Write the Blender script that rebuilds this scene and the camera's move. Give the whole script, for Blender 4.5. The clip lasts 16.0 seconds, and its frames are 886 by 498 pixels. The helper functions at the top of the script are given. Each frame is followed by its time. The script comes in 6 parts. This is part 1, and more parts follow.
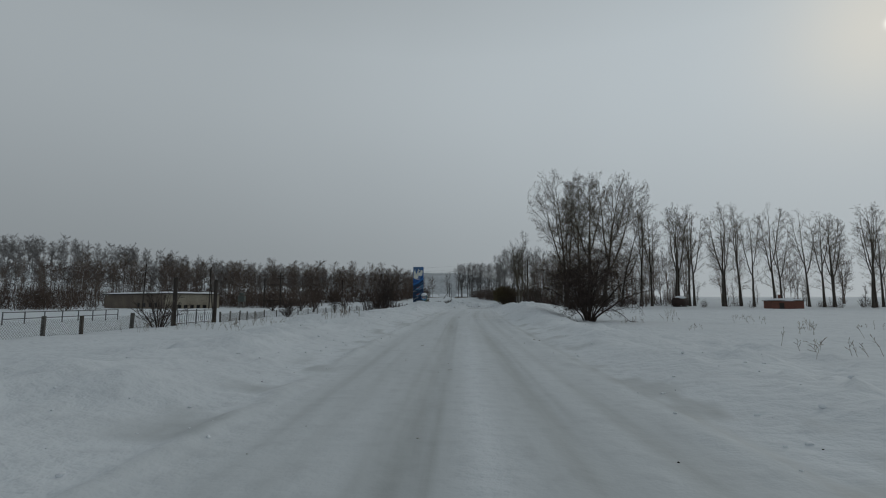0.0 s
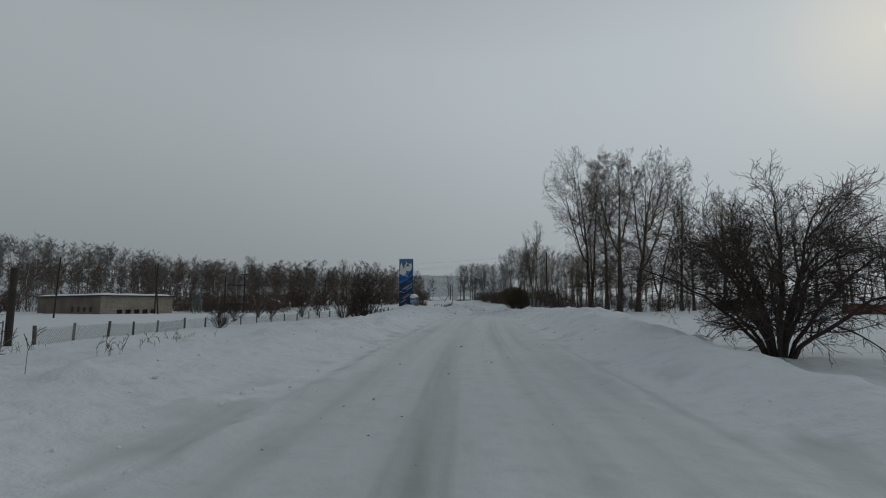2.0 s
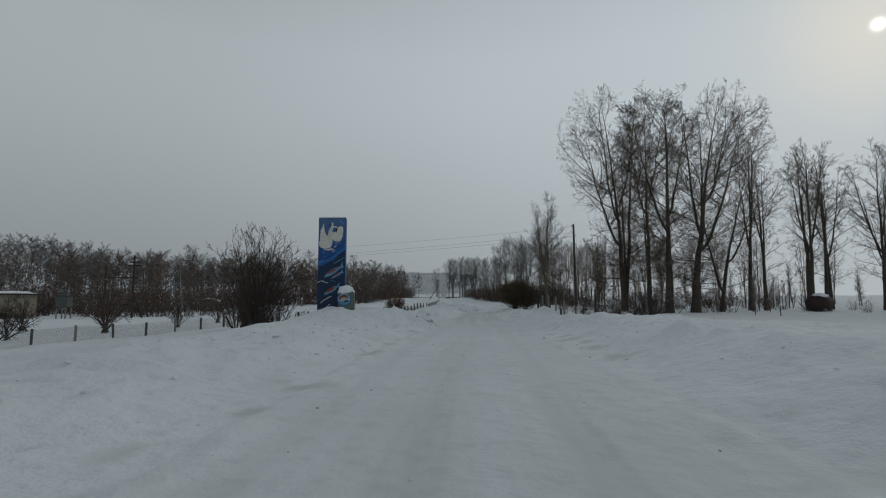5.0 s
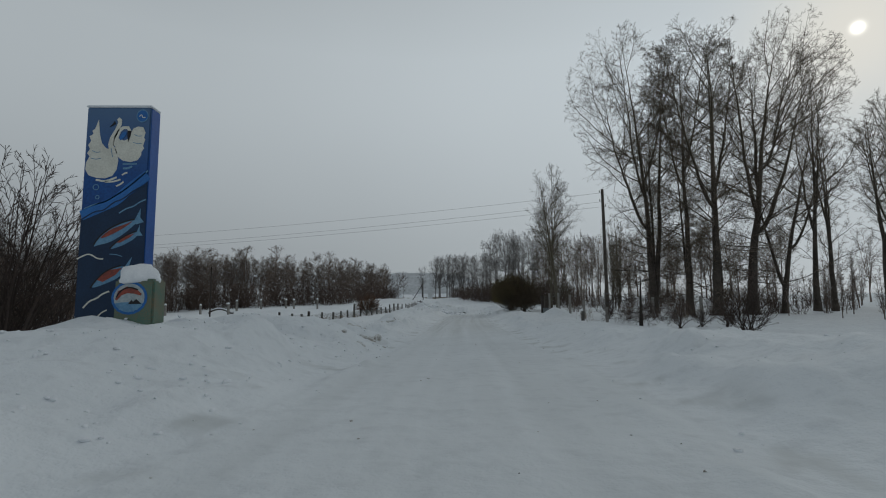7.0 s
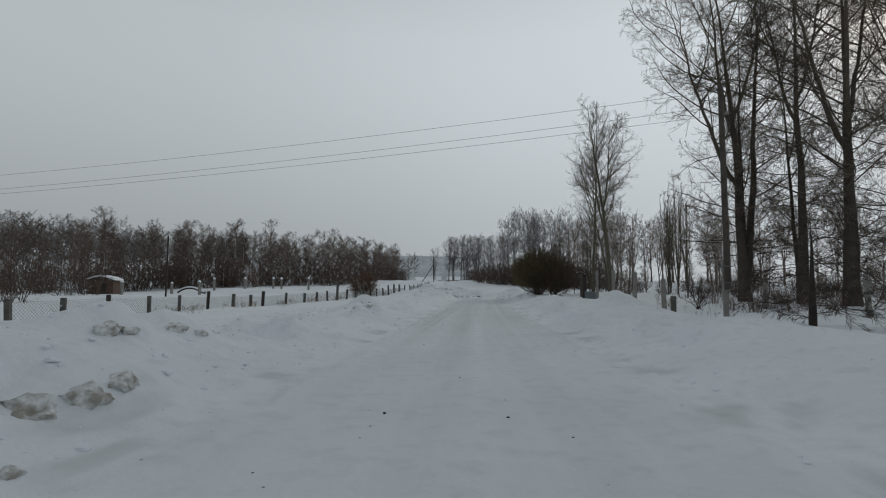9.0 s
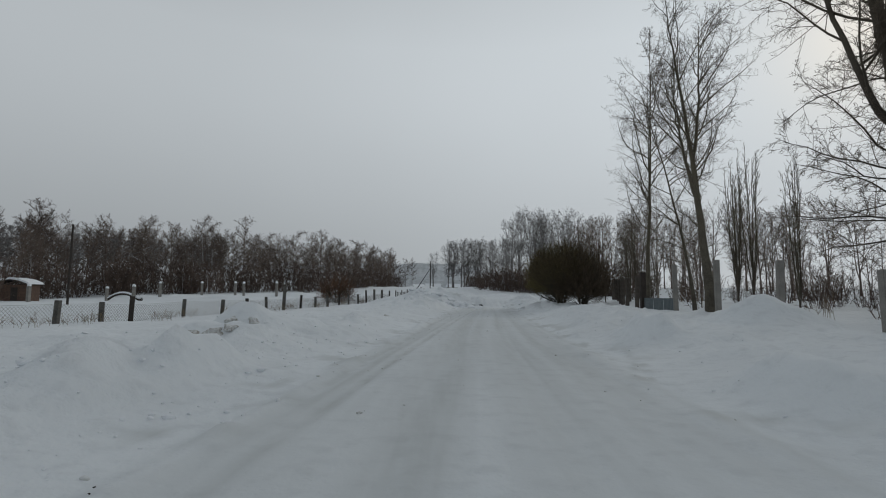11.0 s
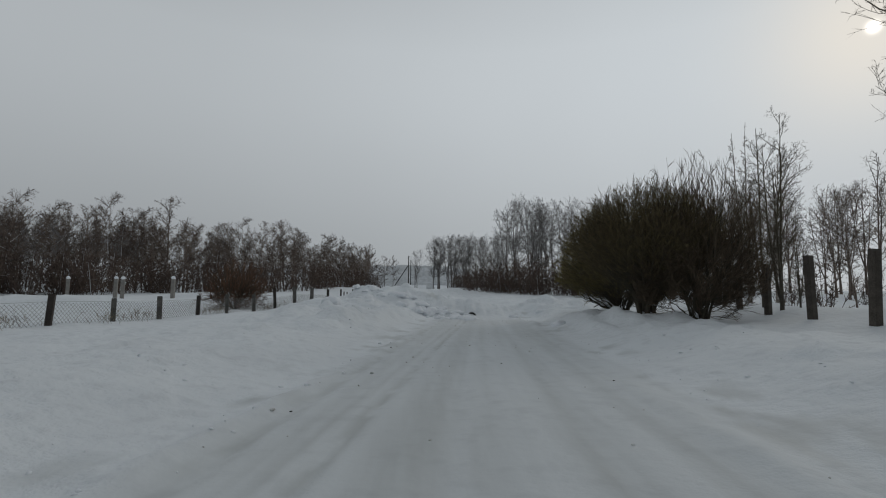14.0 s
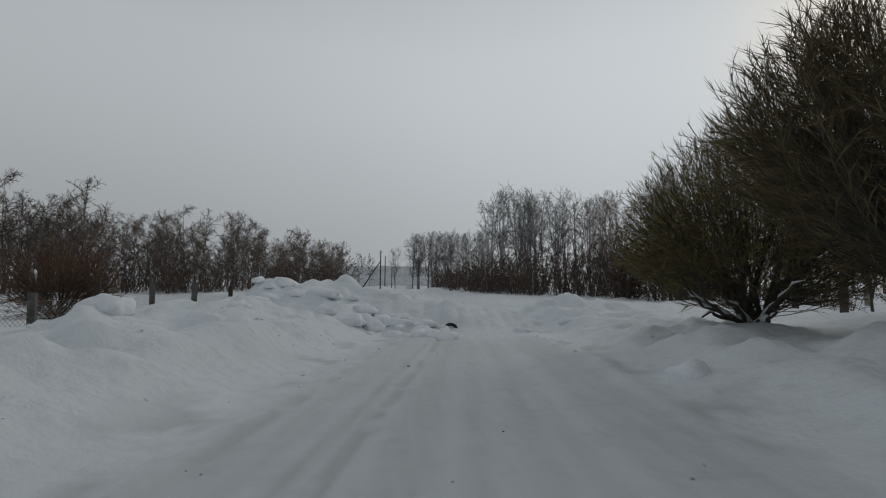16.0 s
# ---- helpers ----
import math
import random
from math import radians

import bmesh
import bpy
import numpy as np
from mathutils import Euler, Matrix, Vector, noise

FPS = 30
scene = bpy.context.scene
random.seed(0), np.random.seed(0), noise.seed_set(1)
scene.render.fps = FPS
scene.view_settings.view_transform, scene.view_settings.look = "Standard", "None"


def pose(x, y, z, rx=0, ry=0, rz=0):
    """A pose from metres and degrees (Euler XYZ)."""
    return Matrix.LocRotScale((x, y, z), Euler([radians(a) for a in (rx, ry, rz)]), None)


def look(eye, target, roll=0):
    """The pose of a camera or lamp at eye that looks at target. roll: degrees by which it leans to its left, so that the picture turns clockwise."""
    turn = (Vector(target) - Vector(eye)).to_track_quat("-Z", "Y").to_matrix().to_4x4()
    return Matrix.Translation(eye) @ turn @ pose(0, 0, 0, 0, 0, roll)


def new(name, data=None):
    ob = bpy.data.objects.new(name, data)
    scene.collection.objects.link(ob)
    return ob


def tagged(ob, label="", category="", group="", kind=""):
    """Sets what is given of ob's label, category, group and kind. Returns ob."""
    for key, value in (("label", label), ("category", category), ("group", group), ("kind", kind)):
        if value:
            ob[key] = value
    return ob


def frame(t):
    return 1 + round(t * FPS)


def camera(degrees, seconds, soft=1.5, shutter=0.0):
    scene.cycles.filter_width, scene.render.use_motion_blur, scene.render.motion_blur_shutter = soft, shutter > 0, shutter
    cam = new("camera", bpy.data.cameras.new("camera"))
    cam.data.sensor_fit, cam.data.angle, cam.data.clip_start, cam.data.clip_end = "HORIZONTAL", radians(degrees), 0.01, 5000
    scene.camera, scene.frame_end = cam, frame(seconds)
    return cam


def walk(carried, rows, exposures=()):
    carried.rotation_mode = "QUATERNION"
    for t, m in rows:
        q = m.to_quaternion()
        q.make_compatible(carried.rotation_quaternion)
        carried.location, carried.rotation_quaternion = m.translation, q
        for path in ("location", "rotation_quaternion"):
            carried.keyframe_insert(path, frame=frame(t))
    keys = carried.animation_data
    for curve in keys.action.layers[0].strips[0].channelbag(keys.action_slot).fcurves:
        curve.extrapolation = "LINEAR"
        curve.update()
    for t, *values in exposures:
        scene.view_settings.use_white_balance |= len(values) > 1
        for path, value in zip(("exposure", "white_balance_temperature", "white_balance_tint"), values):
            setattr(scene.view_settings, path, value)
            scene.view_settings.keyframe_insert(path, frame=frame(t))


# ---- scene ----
cam = camera(82.9, 16.0, soft=1.1)
METRES, EYE, TILT, LEAN, TURN = 140.0, 1.4, 6.1, 0.0, 0.0
ROWS = [
    (0.0, 0.0, 0.0, 0.0, 0.0, 0.0, 0.0),
    (0.5, 0.0019, 0.0379, -0.0042, 0.14, 0.16, -0.06),
    (1.0, 0.0032, 0.0754, -0.0078, 0.26, 0.24, -0.08),
    (1.5, 0.0039, 0.1131, -0.0113, 0.28, 0.3, -0.06),
    (2.0, 0.0048, 0.1507, -0.0148, 0.23, 0.33, 0.05),
    (2.5, 0.0056, 0.1872, -0.0183, 0.1, 0.33, 0.1),
    (3.0, 0.0082, 0.2226, -0.0219, 0.02, 0.37, 0.13),
    (3.5, 0.0102, 0.2576, -0.0253, -0.11, 0.28, 0.17),
    (4.0, 0.0122, 0.2922, -0.0285, -0.24, 0.15, 0.18),
    (6.5, 0.025, 0.4556, -0.045, -2.13, 0.01, 0.38),
    (7.0, 0.0283, 0.4854, -0.0482, -2.25, 0.09, 0.42),
    (7.5, 0.0314, 0.5134, -0.0521, -2.04, 0.1, 0.22),
    (8.0, 0.0346, 0.5417, -0.0549, -1.56, -0.62, -0.01),
    (8.5, 0.0371, 0.5705, -0.0583, -0.93, -1.45, -0.13),
    (9.0, 0.0387, 0.6, -0.063, -0.42, -1.74, -0.24),
    (11.5, 0.0487, 0.7415, -0.0799, -0.28, -0.73, -0.34),
    (12.0, 0.0505, 0.7712, -0.0832, -0.51, -0.78, -0.4),
    (12.5, 0.0525, 0.8004, -0.0865, -0.79, -0.75, -0.41),
    (13.0, 0.0543, 0.8293, -0.0902, -1.08, -0.56, -0.45),
    (13.5, 0.0566, 0.8583, -0.0931, -1.33, -0.41, -0.55),
    (14.0, 0.0593, 0.8871, -0.0959, -1.6, -0.52, -0.62),
    (14.5, 0.0617, 0.915, -0.0988, -1.88, -0.63, -0.69),
    (15.0, 0.0641, 0.9421, -0.1021, -2.21, -0.59, -0.8),
    (15.5, 0.0665, 0.9669, -0.1045, -2.71, -0.54, -0.76),
    (16.0, 0.0694, 0.9914, -0.1071, -3.6, -0.37, -0.68),
]
walk(cam, [(t, pose(0, 0, EYE, TILT, LEAN, TURN) @ pose(METRES * x, METRES * y, METRES * z, 90 + pitch, roll, yaw)) for t, x, y, z, yaw, pitch, roll in ROWS],
     [(0.0, -0.28, 6330, 7), (4.0, -0.25, 6330, 7), (6.5, -0.11, 6350, 7), (7.5, -0.08, 6380, 8), (8.5, 0.06, 6430, 9), (9.0, 0.1, 6450, 9), (12.5, 0.04, 6500, 10), (14.0, -0.03, 6520, 10), (16.0, -0.05, 6550, 10)])

# ---------------------------------------------------------------- world and sun
SUN_WAY = Vector((0.634, 0.667, 0.392)).normalized()
world = bpy.data.worlds.new("overcast_sky")
scene.world = world
world.use_nodes = True
wn, wl = world.node_tree.nodes, world.node_tree.links
wn.clear()
w_out = wn.new("ShaderNodeOutputWorld")
w_bg = wn.new("ShaderNodeBackground")
sky = wn.new("ShaderNodeTexSky")
sky.sky_type = "NISHITA"
sky.sun_disc = False
sky.sun_elevation = math.asin(SUN_WAY.z)
sky.sun_rotation = math.atan2(SUN_WAY.x, SUN_WAY.y)
sky.dust_density = 1.0
sky_grey = wn.new("ShaderNodeHueSaturation")
sky_grey.inputs["Saturation"].default_value = 0.12
sky_grey.inputs["Value"].default_value = 0.003
wl.new(sky.outputs[0], sky_grey.inputs["Color"])
w_co = wn.new("ShaderNodeTexCoord")
w_dot = wn.new("ShaderNodeVectorMath")
w_dot.operation = "DOT_PRODUCT"
w_dot.inputs[1].default_value = SUN_WAY
wl.new(w_co.outputs["Generated"], w_dot.inputs[0])


def w_math(op, a, b, clamp=False):
    n = wn.new("ShaderNodeMath")
    n.operation, n.use_clamp = op, clamp
    for i, v in enumerate((a, b)):
        if isinstance(v, (int, float)):
            n.inputs[i].default_value = v
        else:
            wl.new(v, n.inputs[i])
    return n.outputs[0]


cloud = wn.new("ShaderNodeTexNoise")
cloud.inputs["Scale"].default_value = 1.6
cloud.inputs["Detail"].default_value = 3.0
wl.new(w_co.outputs["Generated"], cloud.inputs["Vector"])
dot = w_math("MAXIMUM", w_dot.outputs["Value"], 0.0)
glow = w_math("ADD", w_math("MULTIPLY", w_math("POWER", dot, 2.6), 0.165),
              w_math("MULTIPLY", w_math("POWER", dot, 160.0), 0.12))
disc = w_math("MULTIPLY", w_math("POWER", dot, 45000.0), 2.0)
veil = w_math("ADD", w_math("MULTIPLY", cloud.outputs["Fac"], 0.06), 0.385)
w_up = wn.new("ShaderNodeSeparateXYZ")
wl.new(w_co.outputs["Generated"], w_up.inputs[0])
# high sky, mostly out of view, dimmed to keep the snow darker
thick = wn.new("ShaderNodeMapRange")
thick.inputs["From Min"].default_value, thick.inputs["From Max"].default_value = 0.45, 0.95
thick.inputs["To Min"].default_value, thick.inputs["To Max"].default_value = 1.0, 0.42
wl.new(w_up.outputs["Z"], thick.inputs["Value"])
low = wn.new("ShaderNodeMapRange")
low.interpolation_type = "SMOOTHSTEP"
low.inputs["From Min"].default_value, low.inputs["From Max"].default_value = -0.05, 0.42
low.inputs["To Min"].default_value, low.inputs["To Max"].default_value = 0.68, 1.06
wl.new(w_up.outputs["Z"], low.inputs["Value"])
veil = w_math("MULTIPLY", veil, low.outputs[0])
total = w_math("ADD", w_math("ADD", w_math("MULTIPLY", veil, thick.outputs[0]), glow), disc)
grey = wn.new("ShaderNodeMix")
grey.data_type = "RGBA"
grey.inputs[6].default_value = (0.93, 1.0, 1.05, 1)
grey.inputs[7].default_value = (1.0, 0.95, 0.86, 1)
wl.new(w_math("POWER", dot, 110.0), grey.inputs[0])
tint = wn.new("ShaderNodeVectorMath")
tint.operation = "SCALE"
wl.new(grey.outputs[2], tint.inputs[0])
wl.new(total, tint.inputs["Scale"])
both = wn.new("ShaderNodeVectorMath")
both.operation = "ADD"
wl.new(tint.outputs[0], both.inputs[0])
wl.new(sky_grey.outputs[0], both.inputs[1])
wl.new(both.outputs[0], w_bg.inputs["Color"])
w_bg.inputs["Strength"].default_value = 1.0
wl.new(w_bg.outputs[0], w_out.inputs[0])

sun = new("sun", bpy.data.lights.new("sun", "SUN"))
sun.data.energy, sun.data.angle, sun.data.color = 0.35, radians(14), (1.0, 0.94, 0.85)
sun.matrix_basis = look((60, 70, 60), Vector((60, 70, 60)) - SUN_WAY)

# ---------------------------------------------------------------- materials


def material(name, colour, rough=0.8, second=None, scale=4.0, fine=40.0, bump=0.0, metal=0.0,
             spec=0.3, island=0.0, height=None, bump_scale=None, snow_haze=0.0):
    """Base colour varied at two scales; height=(low, high, colour) blends to a third colour above a height in the object."""
    m = bpy.data.materials.new(name)
    m.use_nodes = True
    n, l = m.node_tree.nodes, m.node_tree.links
    p = n["Principled BSDF"]
    p.inputs["Roughness"].default_value = rough
    p.inputs["Metallic"].default_value = metal
    p.inputs["Specular IOR Level"].default_value = spec
    co = n.new("ShaderNodeTexCoord")
    a, b = n.new("ShaderNodeTexNoise"), n.new("ShaderNodeTexNoise")
    a.inputs["Scale"].default_value, b.inputs["Scale"].default_value = scale, fine
    a.inputs["Detail"].default_value = 4
    for t in (a, b):
        l.new(co.outputs["Object"], t.inputs["Vector"])
    mix = n.new("ShaderNodeMix")
    mix.data_type = "RGBA"
    mix.inputs[6].default_value = (*colour, 1)
    mix.inputs[7].default_value = (*(second or [c * 0.7 for c in colour]), 1)
    s = n.new("ShaderNodeMath")
    s.operation = "MULTIPLY_ADD"
    s.use_clamp = True
    ad = n.new("ShaderNodeMath")
    ad.operation = "ADD"
    l.new(a.outputs["Fac"], ad.inputs[0])
    l.new(b.outputs["Fac"], ad.inputs[1])
    l.new(ad.outputs[0], s.inputs[0])
    s.inputs[1].default_value, s.inputs[2].default_value = 2.2, -1.7
    l.new(s.outputs[0], mix.inputs[0])
    out = mix.outputs[2]
    if height:
        sep = n.new("ShaderNodeSeparateXYZ")
        l.new(co.outputs["Object"], sep.inputs[0])
        r = n.new("ShaderNodeMapRange")
        r.inputs["From Min"].default_value, r.inputs["From Max"].default_value = height[0], height[1]
        l.new(sep.outputs["Z"], r.inputs["Value"])
        up = n.new("ShaderNodeMix")
        up.data_type = "RGBA"
        l.new(r.outputs[0], up.inputs[0])
        l.new(out, up.inputs[6])
        up.inputs[7].default_value = (*height[2], 1)
        out = up.outputs[2]
    if island:
        g = n.new("ShaderNodeNewGeometry")
        hv = n.new("ShaderNodeHueSaturation")
        mr = n.new("ShaderNodeMapRange")
        mr.inputs["To Min"].default_value, mr.inputs["To Max"].default_value = 1 - island, 1 + island
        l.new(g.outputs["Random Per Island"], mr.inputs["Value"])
        l.new(mr.outputs[0], hv.inputs["Value"])
        l.new(out, hv.inputs["Color"])
        out = hv.outputs[0]
    # a share of twigs turned white: clinging snow, plus the brightening of haze
    if snow_haze:
        g = n.new("ShaderNodeNewGeometry")
        cut = n.new("ShaderNodeMath")
        cut.operation = "LESS_THAN"
        cut.inputs[1].default_value = snow_haze
        l.new(g.outputs["Random Per Island"], cut.inputs[0])
        white = n.new("ShaderNodeMix")
        white.data_type = "RGBA"
        l.new(cut.outputs[0], white.inputs[0])
        l.new(out, white.inputs[6])
        white.inputs[7].default_value = (0.62, 0.64, 0.66, 1)
        out = white.outputs[2]
    l.new(out, p.inputs["Base Color"])
    if bump:
        bn = n.new("ShaderNodeBump")
        bn.inputs["Strength"].default_value = bump
        bn.inputs["Distance"].default_value = 0.02
        if bump_scale:
            c = n.new("ShaderNodeTexNoise")
            c.inputs["Scale"].default_value = bump_scale
            c.inputs["Detail"].default_value = 5
            l.new(co.outputs["Object"], c.inputs["Vector"])
            l.new(c.outputs["Fac"], bn.inputs["Height"])
        else:
            l.new(b.outputs["Fac"], bn.inputs["Height"])
        l.new(bn.outputs[0], p.inputs["Normal"])
    return m


def snow_material():
    """Fresh snow, packed and soiled where the mesh's wear attribute says so."""
    m = bpy.data.materials.new("snow")
    m.use_nodes = True
    n, l = m.node_tree.nodes, m.node_tree.links
    p = n["Principled BSDF"]
    co = n.new("ShaderNodeTexCoord")
    wear = n.new("ShaderNodeAttribute")
    wear.attribute_name = "wear"
    big, mid, grain = (n.new("ShaderNodeTexNoise") for _ in range(3))
    for t, s in ((big, 0.35), (mid, 3.0), (grain, 26.0)):
        t.inputs["Scale"].default_value = s
        t.inputs["Detail"].default_value = 5
        l.new(co.outputs["Object"], t.inputs["Vector"])
    fresh = n.new("ShaderNodeMix")
    fresh.data_type = "RGBA"
    fresh.inputs[6].default_value = (0.80, 0.84, 0.87, 1)
    fresh.inputs[7].default_value = (0.665, 0.70, 0.73, 1)
    mott = n.new("ShaderNodeMath")
    mott.operation = "MULTIPLY_ADD"
    mott.use_clamp = True
    # specks darken the colour in place of shade among small bumps
    speck = n.new("ShaderNodeMapRange")
    speck.inputs["From Min"].default_value, speck.inputs["From Max"].default_value = 0.52, 0.78
    l.new(mid.outputs["Fac"], speck.inputs["Value"])
    l.new(speck.outputs[0], mott.inputs[0])
    mott.inputs[1].default_value = 0.7
    l.new(big.outputs["Fac"], mott.inputs[2])
    l.new(mott.outputs[0], fresh.inputs[0])
    packed = n.new("ShaderNodeMix")
    packed.data_type = "RGBA"
    packed.inputs[6].default_value = (0.355, 0.38, 0.375, 1)
    packed.inputs[7].default_value = (0.26, 0.276, 0.266, 1)
    ramp = n.new("ShaderNodeMapRange")
    ramp.inputs["From Min"].default_value, ramp.inputs["From Max"].default_value = 0.35, 0.7
    run = n.new("ShaderNodeMapping")
    run.inputs["Scale"].default_value = (6.0, 0.55, 1.0)
    l.new(co.outputs["Object"], run.inputs["Vector"])
    streaks = n.new("ShaderNodeTexNoise")
    streaks.inputs["Scale"].default_value = 1.0
    streaks.inputs["Detail"].default_value = 4
    l.new(run.outputs[0], streaks.inputs["Vector"])
    l.new(streaks.outputs["Fac"], ramp.inputs["Value"])
    l.new(ramp.outputs[0], packed.inputs[0])
    mix = n.new("ShaderNodeMix")
    mix.data_type = "RGBA"
    l.new(wear.outputs["Fac"], mix.inputs[0])
    l.new(fresh.outputs[2], mix.inputs[6])
    l.new(packed.outputs[2], mix.inputs[7])
    l.new(mix.outputs[2], p.inputs["Base Color"])
    rr = n.new("ShaderNodeMapRange")
    rr.inputs["To Min"].default_value, rr.inputs["To Max"].default_value = 0.85, 0.42
    l.new(wear.outputs["Fac"], rr.inputs["Value"])
    l.new(rr.outputs[0], p.inputs["Roughness"])
    p.inputs["Specular IOR Level"].default_value = 0.25
    ad = n.new("ShaderNodeMath")
    ad.operation = "MULTIPLY_ADD"
    ad.inputs[1].default_value = 0.14
    l.new(grain.outputs["Fac"], ad.inputs[0])
    l.new(mid.outputs["Fac"], ad.inputs[2])
    bn = n.new("ShaderNodeBump")
    soft = n.new("ShaderNodeMapRange")
    soft.inputs["From Max"].default_value = 0.35
    soft.inputs["To Min"].default_value, soft.inputs["To Max"].default_value = 0.62, 0.16
    l.new(wear.outputs["Fac"], soft.inputs["Value"])
    l.new(soft.outputs[0], bn.inputs["Strength"])
    bn.inputs["Distance"].default_value = 0.15
    l.new(ad.outputs[0], bn.inputs["Height"])
    l.new(bn.outputs[0], p.inputs["Normal"])
    return m


SNOW = snow_material()
# ridge colour is lightened to hold the haze of the distance
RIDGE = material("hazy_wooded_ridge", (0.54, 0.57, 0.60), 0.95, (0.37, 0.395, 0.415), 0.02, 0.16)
CAP = material("snow_cap", (0.82, 0.85, 0.88), 0.85, (0.72, 0.75, 0.79), 5, 40, 0.5, bump_scale=9)
DIRTY = material("soiled_snow", (0.72, 0.74, 0.75), 0.8, (0.30, 0.285, 0.255), 3.0, 12, 1.0, bump_scale=8)
POPLAR = material("poplar_bark", (0.045, 0.038, 0.032), 0.9, (0.09, 0.078, 0.065), 1.2, 14, 0.8,
                  height=(8.0, 22.0, (0.135, 0.115, 0.085)))
POPLAR_TWIG = material("poplar_twigs", (0.15, 0.12, 0.088), 0.85, (0.095, 0.075, 0.058), 0.5, 6, island=0.35)
ASPEN = material("aspen_bark", (0.06, 0.053, 0.043), 0.85, (0.12, 0.108, 0.082), 2.0, 18, 0.6,
                 height=(1.5, 7.0, (0.125, 0.11, 0.078)))
ASPEN_TWIG = material("aspen_twigs", (0.12, 0.098, 0.075), 0.85, (0.08, 0.065, 0.052), 0.6, 6, island=0.35)
BIRCH = material("birch_bark", (0.34, 0.31, 0.27), 0.8, (0.10, 0.085, 0.075), 2.5, 9, 0.3)
BIRCH_TWIG = material("birch_twigs", (0.16, 0.125, 0.098), 0.85, (0.105, 0.08, 0.063), 0.6, 6, island=0.35)
WOODS = material("woods_bark", (0.19, 0.152, 0.127), 0.9, (0.12, 0.094, 0.08), 0.05, 0.6, island=0.3, snow_haze=0.03)
# far bark, greyed in its base colour to carry the distance haze
HAZED = material("hazed_woods_bark", (0.235, 0.225, 0.22), 0.9, (0.15, 0.142, 0.138), 0.05, 0.6, island=0.25)
SCRUB = material("scrub_bark", (0.125, 0.092, 0.075), 0.9, (0.08, 0.06, 0.05), 0.06, 0.8, island=0.35, snow_haze=0.02)
RUSSET = material("russet_twigs", (0.16, 0.09, 0.055), 0.85, (0.10, 0.06, 0.042), 0.4, 5, island=0.4)
SHRUB = material("dark_shrub_bark", (0.045, 0.035, 0.031), 0.85, (0.065, 0.047, 0.039), 1.0, 9, island=0.35)
WILLOW = material("willow_bark", (0.055, 0.048, 0.035), 0.9, (0.09, 0.08, 0.06), 2, 15, 0.6)
WILLOW_TWIG = material("olive_willow_twigs", (0.19, 0.155, 0.06), 0.7, (0.12, 0.098, 0.042), 0.4, 5, island=0.4)
WILLOW_DULL = material("dull_willow_twigs", (0.15, 0.118, 0.058), 0.75, (0.095, 0.075, 0.04), 0.4, 5, island=0.4)
WILLOW_BROWN = material("brown_willow_twigs", (0.12, 0.09, 0.06), 0.75, (0.08, 0.06, 0.042), 0.4, 5, island=0.4)
OLDWOOD = material("old_wood", (0.10, 0.088, 0.075), 0.9, (0.055, 0.047, 0.04), 3, 25, 0.6)
DARKWOOD = material("dark_wood", (0.035, 0.03, 0.027), 0.9, (0.055, 0.046, 0.04), 3, 25, 0.6)
CONCRETE = material("concrete", (0.27, 0.26, 0.24), 0.9, (0.17, 0.165, 0.155), 2, 30, 0.5)
DARKPOST = material("dark_post", (0.07, 0.066, 0.06), 0.9, (0.13, 0.125, 0.115), 3, 25, 0.5)
WIRE = material("galvanised_wire", (0.30, 0.31, 0.31), 0.55, (0.20, 0.19, 0.18), 4, 30, metal=0.6)
CABLE = material("aluminium_cable", (0.16, 0.16, 0.16), 0.6, None, 2, 10, metal=0.3)
IRON = material("painted_iron", (0.16, 0.17, 0.18), 0.55, (0.09, 0.09, 0.09), 4, 30, metal=0.3)
RUST = material("rusty_iron", (0.055, 0.036, 0.03), 0.85, (0.035, 0.026, 0.024), 4, 30)
SHEET = material("grey_blue_sheet", (0.13, 0.16, 0.17), 0.5, (0.10, 0.12, 0.13), 1.2, 12, metal=0.3)
BRICK = material("red_brick", (0.20, 0.085, 0.06), 0.9, (0.14, 0.07, 0.055), 2, 20, 0.4)
PLASTER = material("yellowed_plaster", (0.36, 0.33, 0.26), 0.9, (0.22, 0.19, 0.15), 0.35, 3.0, 0.3)
STAINED = material("stained_brick_plaster", (0.20, 0.165, 0.13), 0.9, (0.12, 0.10, 0.085), 0.4, 4.0, 0.4)
DARK = material("dark_interior", (0.02, 0.02, 0.022), 0.6)
GREEN = material("weathered_green_paint", (0.085, 0.17, 0.135), 0.6, (0.17, 0.15, 0.10), 2.2, 30, 0.3)
CABINET = material("faded_cabinet_paint", (0.10, 0.115, 0.105), 0.7, (0.07, 0.075, 0.07), 2.2, 30, 0.2)
BLUE = material("blue_panel_paint", (0.014, 0.085, 0.30), 0.5, (0.010, 0.055, 0.20), 1.0, 16, 0.15,
                height=(4.2, 5.9, (0.075, 0.145, 0.27)))
NAVY = material("navy_paint", (0.011, 0.036, 0.085), 0.5, (0.008, 0.024, 0.06), 1.2, 22)
SIDEBLUE = material("blue_side_paint", (0.016, 0.09, 0.34), 0.5, (0.013, 0.07, 0.26), 1.0, 12, 0.1)
MIDBLUE = material("mid_blue_paint", (0.03, 0.16, 0.45), 0.5, (0.02, 0.11, 0.34), 2.0, 22)
PALEBLUE = material("pale_blue_paint", (0.15, 0.31, 0.46), 0.5, (0.09, 0.21, 0.36), 3, 22)
WHITE = material("white_paint", (0.70, 0.70, 0.63), 0.55, (0.56, 0.56, 0.50), 2.5, 22)
